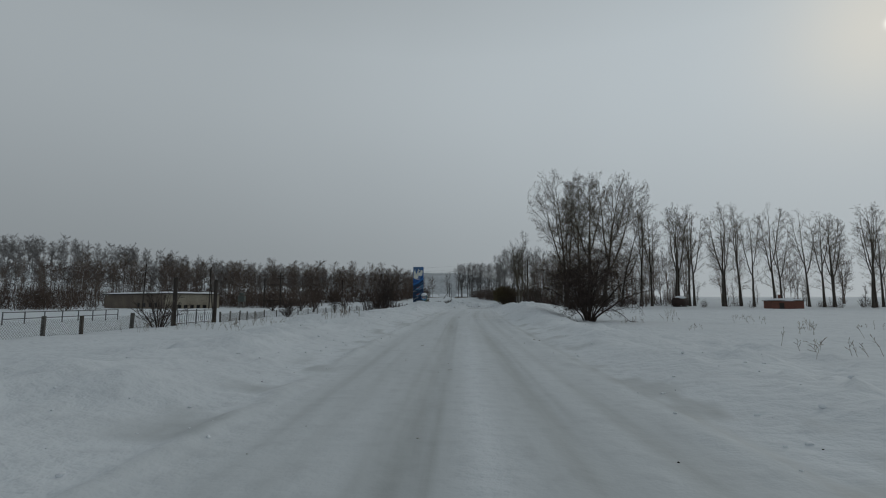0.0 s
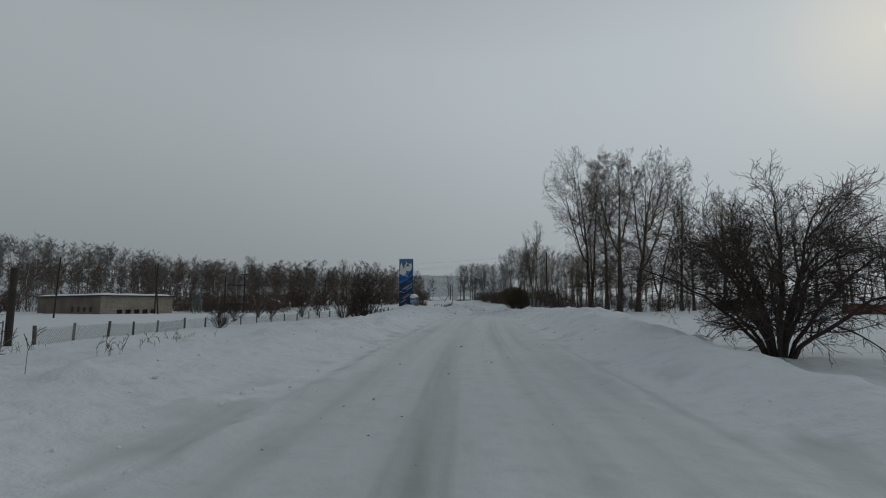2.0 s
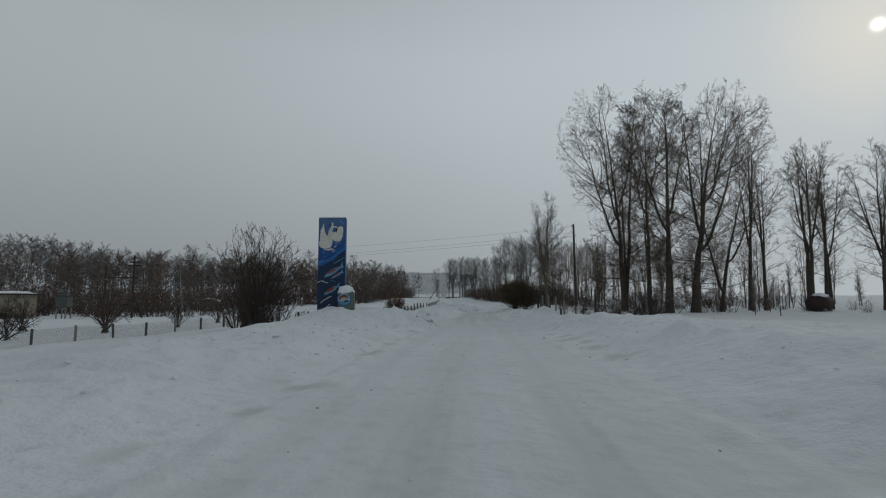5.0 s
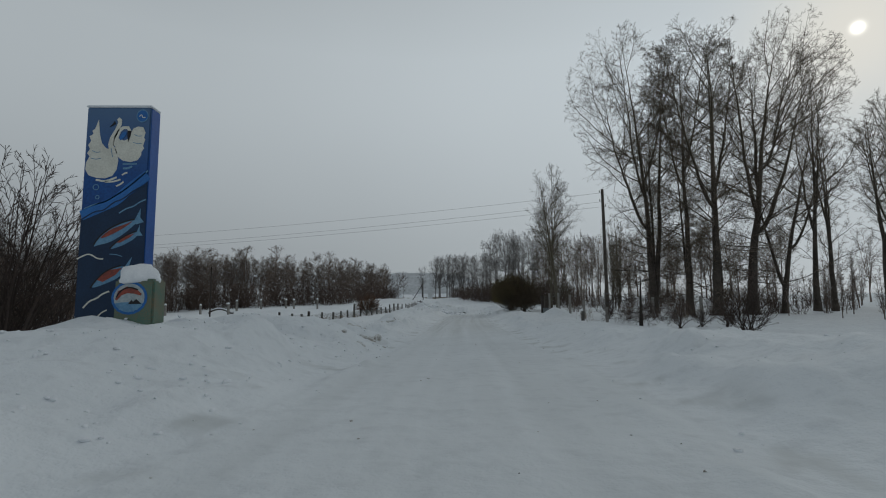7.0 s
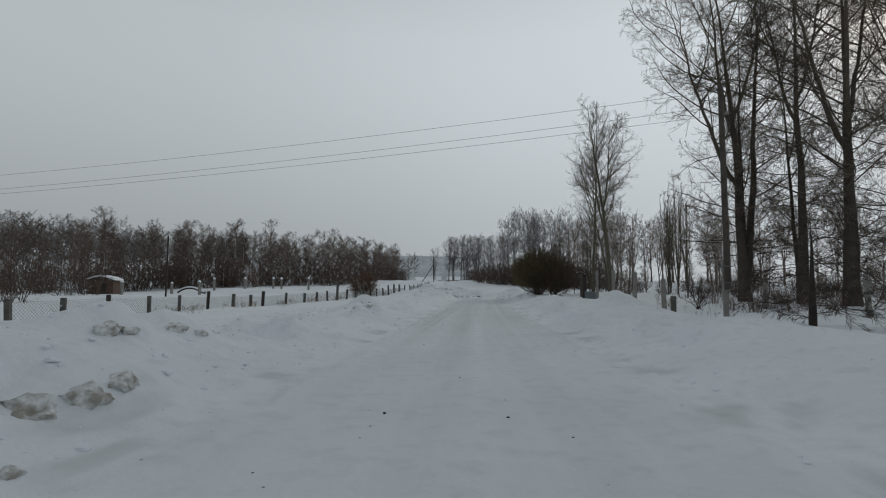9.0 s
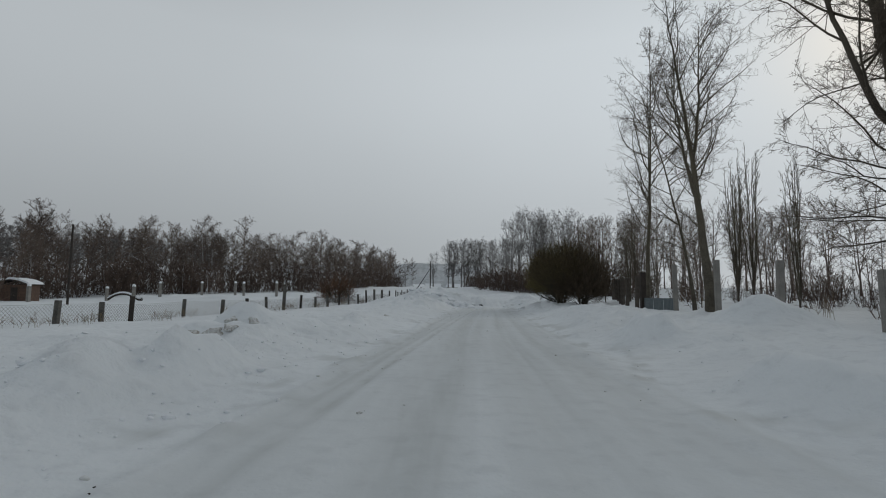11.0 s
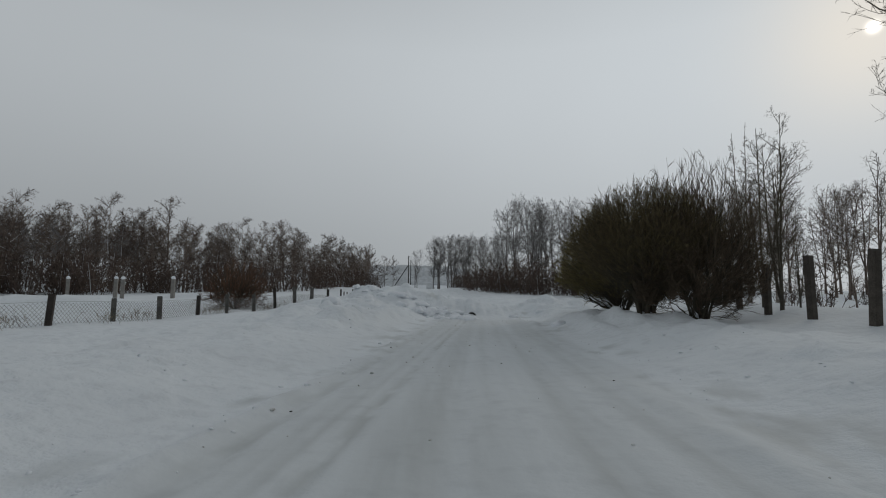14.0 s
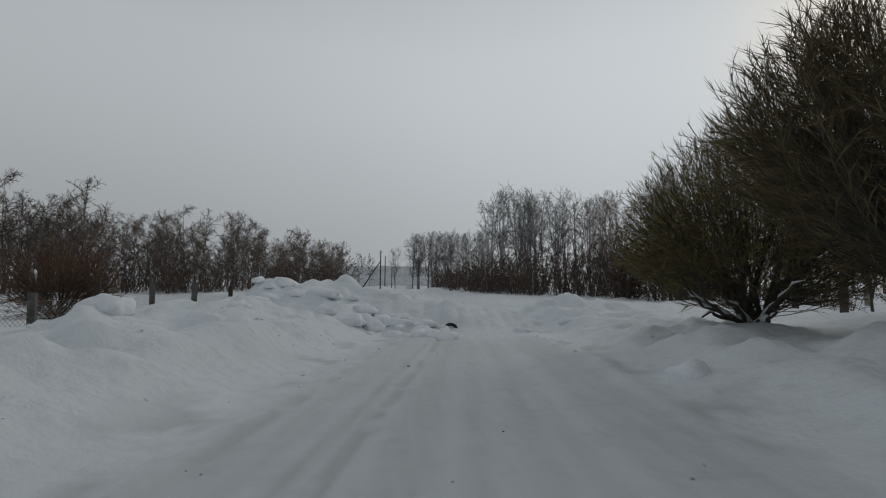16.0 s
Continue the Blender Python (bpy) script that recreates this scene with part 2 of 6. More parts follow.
FADED = material("faded_pale_paint", (0.40, 0.45, 0.47), 0.6, (0.26, 0.32, 0.36), 3, 22)
RED = material("red_paint", (0.32, 0.07, 0.045), 0.5, (0.14, 0.045, 0.04), 3, 22)
BLACK = material("black_paint", (0.015, 0.015, 0.018), 0.5)
STRAW = material("dry_grass_straw", (0.24, 0.19, 0.12), 0.9, (0.13, 0.10, 0.07), 3, 20, island=0.4)
RUBBER = material("black_rubber", (0.02, 0.02, 0.02), 0.7)
GLASSY = material("insulator_glass", (0.30, 0.32, 0.30), 0.25, spec=0.6)

# ---------------------------------------------------------------- mesh helpers


def raw_mesh(name, verts, faces, mats, smooth=True):
    """A mesh from arrays: faces (n, 4) or (n, 3); a row of four whose last two are alike is a triangle."""
    verts, faces = np.asarray(verts, np.float32), np.asarray(faces, np.int32)
    me = bpy.data.meshes.new(name)
    me.vertices.add(len(verts))
    me.vertices.foreach_set("co", verts.ravel())
    keep = np.ones(faces.shape, bool)
    keep[:, -1] = faces[:, -1] != faces[:, -2]
    total = keep.sum(1).astype(np.int32)
    me.loops.add(int(total.sum()))
    me.loops.foreach_set("vertex_index", faces[keep])
    me.polygons.add(len(faces))
    me.polygons.foreach_set("loop_start", (np.cumsum(total) - total).astype(np.int32))
    me.polygons.foreach_set("loop_total", total)
    me.polygons.foreach_set("use_smooth", np.full(len(faces), smooth, bool))
    me.update(calc_edges=True)
    for m in mats if isinstance(mats, (list, tuple)) else [mats]:
        me.materials.append(m)
    return me


def part(name, bm, mat, parent=None, label="", smooth=False):
    """A bmesh, or a ready mesh, as ONE object under a thing."""
    if isinstance(bm, bmesh.types.BMesh):
        me = bpy.data.meshes.new(name)
        bm.normal_update()
        bm.to_mesh(me)
        bm.free()
        me.materials.append(mat)
        if smooth:
            me.polygons.foreach_set("use_smooth", np.full(len(me.polygons), True, bool))
    else:
        me = bm
    ob = new(name, me)
    if parent:
        ob.parent = parent
    if label:
        tagged(ob, label)
    return ob


def box(bm, c, size, bevel=0.0, turn=None):
    """A bevelled box in bm: centre, size, and a turn about z in degrees."""
    m = Matrix.Translation(c)
    if turn is not None:
        m = m @ (turn if isinstance(turn, Matrix) else pose(0, 0, 0, 0, 0, turn))
    r = bmesh.ops.create_cube(bm, size=1, matrix=m @ Matrix.Diagonal((*size, 1)))
    if bevel:
        edges = list({e for v in r["verts"] for e in v.link_edges})
        bmesh.ops.bevel(bm, geom=edges, offset=bevel, segments=2, affect="EDGES", clamp_overlap=True)
    return bm


def boxes(*items):
    bm = bmesh.new()
    for it in items:
        box(bm, *it)
    return bm


def rod(bm, a, b, r0, r1=None, sides=8):
    a, b = Vector(a), Vector(b)
    d = b - a
    m = Matrix.Translation((a + b) / 2) @ d.to_track_quat("Z", "Y").to_matrix().to_4x4()
    bmesh.ops.create_cone(bm, cap_ends=True, segments=sides, radius1=r0, radius2=r0 if r1 is None else r1,
                          depth=d.length, matrix=m)
    return bm


def rough_up(bm, amount, seed=0, scale=2.0):
    for v in bm.verts:
        v.co += noise.noise_vector(v.co * scale + Vector((seed * 7.1, seed * 3.3, seed))) * amount
    return bm


def lump(radius, squash, seed, amount, detail=3):
    """An uneven rounded lump resting at z = 0."""
    bm = bmesh.new()
    bmesh.ops.create_icosphere(bm, subdivisions=detail, radius=1)
    for v in bm.verts:
        q = v.co.copy()
        f = 1 + amount * noise.fractal(q * 1.4 + Vector((seed * 5.3, seed, 0)), 1.0, 2.0, 4)
        v.co = Vector((q.x * radius[0] * f, q.y * radius[1] * f, max(q.z, -0.35) * squash * f))
    return bm


def tubes(P, R, k):
    """Tubes round polylines: P (n, m, 3), R (n, m); returns verts and quads."""
    n, m, _ = P.shape
    T = np.gradient(P, axis=1)
    T /= np.linalg.norm(T, axis=2, keepdims=True) + 1e-9
    D = P[:, -1] - P[:, 0]
    D /= np.linalg.norm(D, axis=1, keepdims=True) + 1e-9
    ref = np.where(np.abs(D[:, 2:3]) < 0.8, [[0.0, 0.0, 1.0]], [[1.0, 0.0, 0.0]])
    U = np.cross(T, ref[:, None, :])
    U /= np.linalg.norm(U, axis=2, keepdims=True) + 1e-9
    V = np.cross(T, U)
    a = np.arange(k) * 2 * np.pi / k
    ring = U[:, :, None, :] * np.cos(a)[:, None] + V[:, :, None, :] * np.sin(a)[:, None]
    verts = (P[:, :, None, :] + ring * R[:, :, None, None]).reshape(-1, 3)
    i = np.arange(n * m * k).reshape(n, m, k)
    j = np.roll(i, -1, axis=2)
    faces = np.stack([i[:, :-1], j[:, :-1], j[:, 1:], i[:, 1:]], -1).reshape(-1, 4)
    return verts, faces


def slips(P, R, rng):
    """Straight thin twigs, each one pointed face, for shoots and for trees that stay far off."""
    d = P[:, -1] - P[:, 0]
    side = np.cross(d, rng.normal(size=d.shape))
    side /= np.linalg.norm(side, axis=1, keepdims=True) + 1e-9
    a = side * (R[:, :1] + 0.5 * R[:, -1:])
    verts = np.stack([P[:, 0] - a, P[:, 0] + a, P[:, -1]], 1).reshape(-1, 3)
    return verts, np.arange(len(verts)).reshape(-1, 3)[:, [0, 1, 2, 2]]


def merge(chunks):
    vs, fs, o = [], [], 0
    for v, f in chunks:
        vs.append(v)
        fs.append(f + o)
        o += len(v)
    return np.concatenate(vs), np.concatenate(fs)


# ---------------------------------------------------------------- trees


def sprout(rng, P, R, per, span, angle, length, m, up, wig, ratio, tip, shrink=0.5, tlen=None):
    """Branches on every polyline: per each, along span of it, leaving it at angle (degrees)."""
    n = len(P)
    t = (np.arange(per)[None] + rng.random((n, per))) / per
    t = span[0] + (span[1] - span[0]) * t
    x = t * (P.shape[1] - 1)
    i = np.minimum(x.astype(int), P.shape[1] - 2)
    f = (x - i)[..., None]
    rows = np.arange(n)[:, None]
    p0 = P[rows, i] * (1 - f) + P[rows, i + 1] * f
    r0 = (R[rows, i] * (1 - f[..., 0]) + R[rows, i + 1] * f[..., 0]) * ratio
    tan = P[rows, i + 1] - P[rows, i]
    tan /= np.linalg.norm(tan, axis=2, keepdims=True) + 1e-9
    q = rng.normal(size=tan.shape)
    q -= tan * (q * tan).sum(2, keepdims=True)
    q /= np.linalg.norm(q, axis=2, keepdims=True) + 1e-9
    a = np.radians(rng.uniform(angle[0], angle[1], (n, per)))[..., None]
    d = tan * np.cos(a) + q * np.sin(a)
    L = length * (1 - shrink * (t - span[0]) / (span[1] - span[0] + 1e-9)) * rng.uniform(0.65, 1.2, (n, per))
    if tlen is not None:
        L = L * tlen[:, None]
    p0, d, L, r0 = p0.reshape(-1, 3), d.reshape(-1, 3), L.ravel(), np.maximum(r0.ravel(), tip)
    out = [p0]
    for s in range(m - 1):
        d = d + np.array([0, 0, up]) + rng.normal(size=d.shape) * wig
        d /= np.linalg.norm(d, axis=1, keepdims=True) + 1e-9
        out.append(out[-1] + d * (L / (m - 1))[:, None])
    Q = np.stack(out, 1)
    S = r0[:, None] * np.linspace(1, 0.0, m)[None] + tip * np.linspace(0, 1, m)[None]
    return Q, S


def tree_meshes(name, chunks_wood, chunks_twig, wood, twig):
    return (raw_mesh(name + "_trunk", *merge(chunks_wood), wood), raw_mesh(name + "_crown", *merge(chunks_twig), twig))


def grow(rng, seeds, goals, step, kill, keep=0.6, up=0.1, rounds=160, out=0.0, crook=0.12):
    """Branches that grow from seed polylines towards goal points; returns places, parents and tip counts."""
    pos, par, way = [], [], []
    for line, root in seeds:
        prev = root
        for i, p in enumerate(line):
            d = line[min(i + 1, len(line) - 1)] - line[max(i - 1, 0)]
            pos.append(p)
            par.append(prev)
            way.append(d / (np.linalg.norm(d) + 1e-9))
            prev = len(pos) - 1
    pos, par, way = np.array(pos), list(par), np.array(way)
    d = np.linalg.norm(goals[:, None] - pos[None], axis=2)
    near, best = d.argmin(1), d.min(1)
    kids = np.zeros(len(pos), int)
    for _ in range(rounds):
        live = best > kill
        goals, near, best = goals[live], near[live], best[live]
        if not len(goals):
            break
        pull = np.zeros_like(pos)
        np.add.at(pull, near, (goals - pos[near]) / best[:, None])
        src = np.unique(near)
        src = src[kids[src] < 4]
        if not len(src):
            break
        v = pull[src]
        v = v / (np.linalg.norm(v, axis=1, keepdims=True) + 1e-9) + keep * way[src] + np.array([0, 0, up]) + rng.normal(size=v.shape) * crook
        if out:
            side = pos[src] * np.array([1, 1, 0])
            v = v + out * side / (np.linalg.norm(side, axis=1, keepdims=True) + 0.5)
        v /= np.linalg.norm(v, axis=1, keepdims=True) + 1e-9
        fresh = pos[src] + v * step
        kids[src] += 1
        n0 = len(pos)
        pos, way = np.concatenate([pos, fresh]), np.concatenate([way, v])
        par += list(src)
        kids = np.concatenate([kids, np.zeros(len(src), int)])
        d = np.linalg.norm(goals[:, None] - fresh[None], axis=2)
        j = d.argmin(1)
        m = d[np.arange(len(goals)), j]
        closer = m < best
        near, best = np.where(closer, n0 + j, near), np.where(closer, m, best)
    par = np.array(par)
    tips = np.zeros(len(pos))
    has = np.zeros(len(pos), bool)
    has[par[par >= 0]] = True
    tips[~has] = 1
    for i in range(len(pos) - 1, -1, -1):
        if par[i] >= 0:
            tips[par[i]] += tips[i]
    return pos, par, tips


def grown_tubes(pos, par, tips, r, tip, sides=(9, 5, 3), thin=0.0):
    """Radii from the tips that each limb carries; heavy limbs as smooth runs, thin ones piece by piece."""
    power = math.log(r / tip) / math.log(max(tips.max(), 2))
    rad = np.maximum(tip * tips ** power * (1 - thin * np.clip(pos[:, 2] / pos[:, 2].max(), 0, 1)), tip)
    order = np.argsort(-tips, kind="stable")
    heir = np.full(len(pos), -1)
    for i in order:
        if par[i] >= 0 and heir[par[i]] < 0:
            heir[par[i]] = i
    heavy = rad > max(3.2 * tip, r * 0.07)
    runs = []
    for i in range(len(pos)):
        if heavy[i] and (par[i] < 0 or heir[par[i]] != i):
            run = [i] if par[i] < 0 else [par[i], i]
            while heir[run[-1]] >= 0 and heavy[heir[run[-1]]]:
                run.append(heir[run[-1]])
            if len(run) > 1:
                runs.append(run)
    out = []
    P, R = [], []
    for run in runs:
        p, q = pos[run].copy(), rad[run].copy()
        if par[run[0]] >= 0 or heir[run[0]] != run[1]:
            q[0] = q[1] * 1.15
        for _ in range(2):
            p[1:-1] = p[1:-1] * 0.5 + (p[:-2] + p[2:]) * 0.25
            q[1:-1] = q[1:-1] * 0.5 + (q[:-2] + q[2:]) * 0.25
        s = np.linspace(0, len(run) - 1, 14 if sides[0] > 6 else 5)
        k = np.arange(len(run))
        P.append(np.stack([np.interp(s, k, p[:, c]) for c in range(3)], 1))
        R.append(np.interp(s, k, q))
    for big, k in ((True, sides[0]), (False, sides[1])):
        pick = [i for i in range(len(P)) if (R[i].max() > r * 0.3) == big]
        if pick:
            out.append(tubes(np.array([P[i] for i in pick]), np.array([R[i] for i in pick]), k))
    e = np.array([i for i in range(len(pos)) if par[i] >= 0 and not heavy[i]])
    E = np.stack([pos[par[e]], pos[e]], 1)
    ER = np.stack([np.minimum(rad[par[e]], rad[e] * 1.3), rad[e]], 1)
    out.append(tubes(E, ER, sides[2]) if sides[2] > 2 else slips(E, ER, np.random.default_rng(1)))
    return out, E, ER, tips[e]


def crown_goals(rng, n, centre, radii, low, shell=0.12, bushy=False, cone=0.0):
    """Goals in an egg-shaped crown, thicker towards its outside."""
    h = rng.random(n * 6)
    a = rng.random(n * 6) * 2 * np.pi
    f = (shell + (1 - shell) * rng.random(n * 6)) ** 0.5
    w = np.sin(np.pi * np.clip(0.06 + 0.93 * h, 0, 1) ** 1.12) ** 0.78
    if bushy:
        w = (1 - h ** 2.6) ** 0.55
    w = w * (1 - cone * h)
    bump = 1 + 0.13 * np.sin(3 * a + rng.random() * 6 + 5 * h) + 0.08 * np.sin(7 * a + 9 * h + rng.random() * 6)
    take = rng.random(n * 6) < (w ** 1.2) * np.minimum(1, (1.0 if bushy else 0.6) + h * 0.8)
    G = np.stack([centre[0] * (0.3 + 0.7 * h) + np.cos(a) * f * w * bump * radii[0], centre[1] * (0.3 + 0.7 * h) + np.sin(a) * f * w * bump * radii[1],
                  low + h * radii[2]], 1)
    return G[take][:n]


def crown_tree(name, seed, H, r, lean, low, radii, forks, n, step, kill, wood, twig, tip=0.011, fork_at=(0.22, 0.45), per=(3, 2), tl=(0.9, 0.55), up=0.12, flat=False, sides=(9, 5, 3), keep=0.6, base=None, bushy=False, crook=0.12, cone=0.0):
    """A tree with a trunk, steep forks and a rounded crown that the branches fill."""
    rng = np.random.default_rng(seed)
    s = np.linspace(0, 1, 26)[:, None]
    wob = np.cumsum(rng.normal(size=(26, 2)) * 0.02 * H / 8, 0)
    trunk = np.concatenate([np.array([lean]) * s ** 1.25 * 0.9 + (wob - wob[:1]) * s, s * H * 0.80], 1)
    trunk[0, 2] = -0.4
    seeds = [(trunk, -1)]
    for i in range(forks):
        t = fork_at[0] + (fork_at[1] - fork_at[0]) * (i + rng.random()) / forks
        j = int(t * 25)
        a = i * 2.4 + rng.random() + (0 if i % 2 else math.pi * 0.15)
        end = np.array([lean[0] * 0.85 + math.cos(a) * radii[0] * 0.55, lean[1] * 0.85 + math.sin(a) * radii[1] * 0.55, low + radii[2] * rng.uniform(0.5, 0.8)])
        q = np.linspace(0, 1, 16)[1:, None]
        line = trunk[j] + (end - trunk[j]) * q
        line[:, :2] = trunk[j, :2] + (end - trunk[j])[:2] * (q ** 0.8)
        line += np.cumsum(rng.normal(size=line.shape) * 0.09 * H / 16, 0) * q
        seeds.append((line, j))
    G = crown_goals(rng, n, lean, radii, low, bushy=bushy, cone=cone)
    pos, par, tips = grow(rng, seeds, G, step, kill, keep, up, out=0.06, crook=crook)
    chunks, E, ER, te = grown_tubes(pos, par, tips, r, tip, sides, 0.5)
    ends = te <= 3
    B, BR = sprout(rng, E[ends], ER[ends], per[0], (0.0, 1.0), (25, 75) if flat else (18, 48), tl[0], 2, up * 0.6, 0.10, 0.8, tip * 0.75, 0.1)
    C, CR = sprout(rng, B, BR, per[1], (0.2, 1.0), (25, 70) if flat else (18, 45), tl[1], 2, up * 0.6, 0.12, 0.9, tip * 0.65, 0.1)
    if base:
        z = chunks[0][0][:, 2]
        w = 1 + base * np.exp(-np.maximum(z, 0) / 0.8)
        chunks[0][0][:, 0] *= w
        chunks[0][0][:, 1] *= w
    if flat:
        return merge(chunks + [slips(B, BR, rng)] + ([slips(C, CR, rng)] if per[1] else []))
    fine = [tubes(B, BR, 3), slips(C, CR * 1.35, rng)]
    return tree_meshes(name, chunks, fine, wood, twig)


def shaped(z, pts):
    return np.interp(z, [p[0] for p in pts], [p[1] for p in pts])


ROUND_TOP = ((0.0, 0.45), (0.2, 0.85), (0.45, 1.0), (0.7, 0.9), (0.84, 0.75), (1.0, 0.6))
SPIRE_TOP = ((0.0, 0.7), (0.25, 1.0), (0.5, 0.85), (0.75, 0.55), (1.0, 0.12))


def leaders(rng, H, r, lean, forks, m=16, wig=0.012, tip=0.015):
    """A trunk and the steep forks that leave it: forks are (height share, azimuth in degrees, reach, top as a share of H)."""
    s = np.linspace(0, 1, m)
    calm = np.minimum(1, s * 3)[:, None]

    def wobble():
        w = np.cumsum(rng.normal(size=(m, 2)) * wig * H / m * 3, 0)
        return (w - w[:1]) * calm

    trunk = np.stack([lean[0] * s ** 1.3, lean[1] * s ** 1.3, s * H], 1)
    trunk[:, :2] += wobble()
    thick = (r * (1 - s) ** 1.3 + tip) * (1 + 0.4 * np.exp(-s * H / 0.9))
    trunk[0, 2] = -0.4
    P, R, axis = [trunk], [thick], trunk.copy()
    for f, az, off, top in forks:
        base = np.array([np.interp(f, s, trunk[:, c]) for c in range(3)])
        a = math.radians(az)
        line = np.empty((m, 3))
        line[:, 0] = base[0] + math.cos(a) * off * s ** 0.7
        line[:, 1] = base[1] + math.sin(a) * off * s ** 0.7
        line[:, 2] = base[2] + (top * H - base[2]) * s ** 1.08
        line[:, :2] += wobble()
        P.append(line)
        R.append(np.interp(f, s, thick) * 0.68 * (1 - s) ** 1.1 + tip)
    return np.array(P), np.array(R), axis


def limbs_on(rng, P, R, axis, H, per, first, spread, shape, rise, up, wig, m=8, tip=0.008):
    """Limbs that leave the leaders outwards and bend upwards; rise: angle from the vertical at the foot and at the top."""
    n = len(P)
    lo = np.array([first] + [0.1] * (n - 1))[:, None]
    t = lo + (0.97 - lo) * (np.arange(per)[None] + rng.random((n, per))) / per
    x = t * (P.shape[1] - 1)
    i = np.minimum(x.astype(int), P.shape[1] - 2)
    f = (x - i)[..., None]
    rows = np.arange(n)[:, None]
    p0 = (P[rows, i] * (1 - f) + P[rows, i + 1] * f).reshape(-1, 3)
    r0 = (R[rows, i] * (1 - f[..., 0]) + R[rows, i + 1] * f[..., 0]).ravel()
    z = p0[:, 2] / H
    mid = np.stack([np.interp(p0[:, 2], axis[:, 2], axis[:, c]) for c in range(2)], 1)
    out = (p0[:, :2] - mid) / (spread * H * 0.5)
    turn = rng.random(len(p0)) * 2 * np.pi
    flat = np.stack([np.cos(turn), np.sin(turn)], 1) + 1.3 * out
    flat /= np.linalg.norm(flat, axis=1, keepdims=True) + 1e-9
    a = np.radians(np.interp(z, [0.1, 0.95], rise) + rng.uniform(-11, 11, len(z)))
    d = np.concatenate([flat * np.sin(a)[:, None], np.cos(a)[:, None]], 1)
    L = spread * H * shaped(z, shape) * rng.uniform(0.55, 1.15, len(z))
    q = [p0]
    for _ in range(m - 1):
        d = d + np.array([0, 0, up]) + rng.normal(size=d.shape) * wig
        d /= np.linalg.norm(d, axis=1, keepdims=True) + 1e-9
        q.append(q[-1] + d * (L / (m - 1))[:, None])
    Q = np.stack(q, 1)
    w = np.minimum(r0 * 0.6, 0.0075 * L + 0.005)
    S = w[:, None] * (1 - np.linspace(0, 1, m)[None]) ** 0.8 + tip
    return Q, S


def within_crown(P, head, H, low, wide, seed=0.0):
    """Shortens the branches that would reach past an egg-shaped, slightly lumpy crown. head: where the crown's middle leans."""
    z0 = low + (H - low) * 0.5

    def depth(X):
        zf = np.clip(X[:, 2] / H, 0, 1.2)
        dx, dy, dz = X[:, 0] - head[0] * zf, X[:, 1] - head[1] * zf, X[:, 2] - z0
        a = np.arctan2(dy, dx)
        lump = 1 + 0.07 * np.sin(3 * a + seed) + 0.05 * np.sin(5 * a + 12 * zf + seed * 1.7)
        v = np.where(dz > 0, H - z0, (z0 - low) * 1.4)
        return (((dx ** 2 + dy ** 2) / wide ** 2) ** 1.15 + np.abs(dz / v) ** 2.3) / lump

    base, end = depth(P[:, 0]), depth(P[:, -1])
    room = np.clip((1.0 - base) / np.maximum(end - base, 1e-3), 0.16, 1.0)
    k = np.where(end > 1.0, room, 1.0)[:, None, None]
    return P[:, :1] + (P - P[:, :1]) * k


def limbed_tree(seed, H, r, lean, forks, per, first, spread, wood, twig, counts=(11, 6, 4), rise=(68, 34), up=0.02, wig=0.11,
                shape=ROUND_TOP, tip=0.008, fine=0.6, twist=(30, 68), crown=None, low_limbs=0):
    """A bare tree of leaders, limbs, branches, twigs and shoots, each bending towards the light."""
    rng = np.random.default_rng(seed)
    P, R, axis = leaders(rng, H * (0.92 if crown else 1.0), r, lean, forks)
    L, LR = limbs_on(rng, P, R, axis, H, per, first, spread, shape, rise, up, wig, tip=tip)
    if crown:
        L = within_crown(L, lean, H, *crown, seed)
    if low_limbs:
        K, KR = limbs_on(rng, P[:1, :8], R[:1, :8], axis, H, low_limbs, 0.12, spread * 0.8, ((0, 0.8), (1, 1.0)), (98, 70), 0.012, 0.2, tip=tip)
        L, LR = np.concatenate([L, K]), np.concatenate([LR, KR])
    ll = np.linalg.norm(L[:, -1] - L[:, 0], axis=1)
    B, BR = sprout(rng, L, LR, counts[0], (0.12, 1.0), twist, 0.5, 5, up + 0.012, 0.13, 0.5, tip * 0.8, 0.55, ll)
    if crown:
        B = within_crown(B, lean, H, *crown, seed)
    bl = np.linalg.norm(B[:, -1] - B[:, 0], axis=1)
    C, CR = sprout(rng, B, BR, counts[1], (0.12, 1.0), twist, 0.50, 3, up + 0.02, 0.15, 0.55, tip * 0.7, 0.45, bl)
    if crown:
        C = within_crown(C, lean, H, *crown, seed)
    cl = np.linalg.norm(C[:, -1] - C[:, 0], axis=1)
    D, DR = sprout(rng, C, CR, counts[2], (0.05, 1.0), twist, 1.0, 2, up + 0.02, 0.15, 0.7, tip * 0.55, 0.45, np.minimum(fine, cl * 0.7))
    return tree_meshes("tree", [tubes(P, R, 9), tubes(L, LR, 5)], [tubes(B, BR, 3), tubes(C[:, ::2], CR[:, ::2], 3), slips(D, DR * 1.3, rng)], wood, twig)


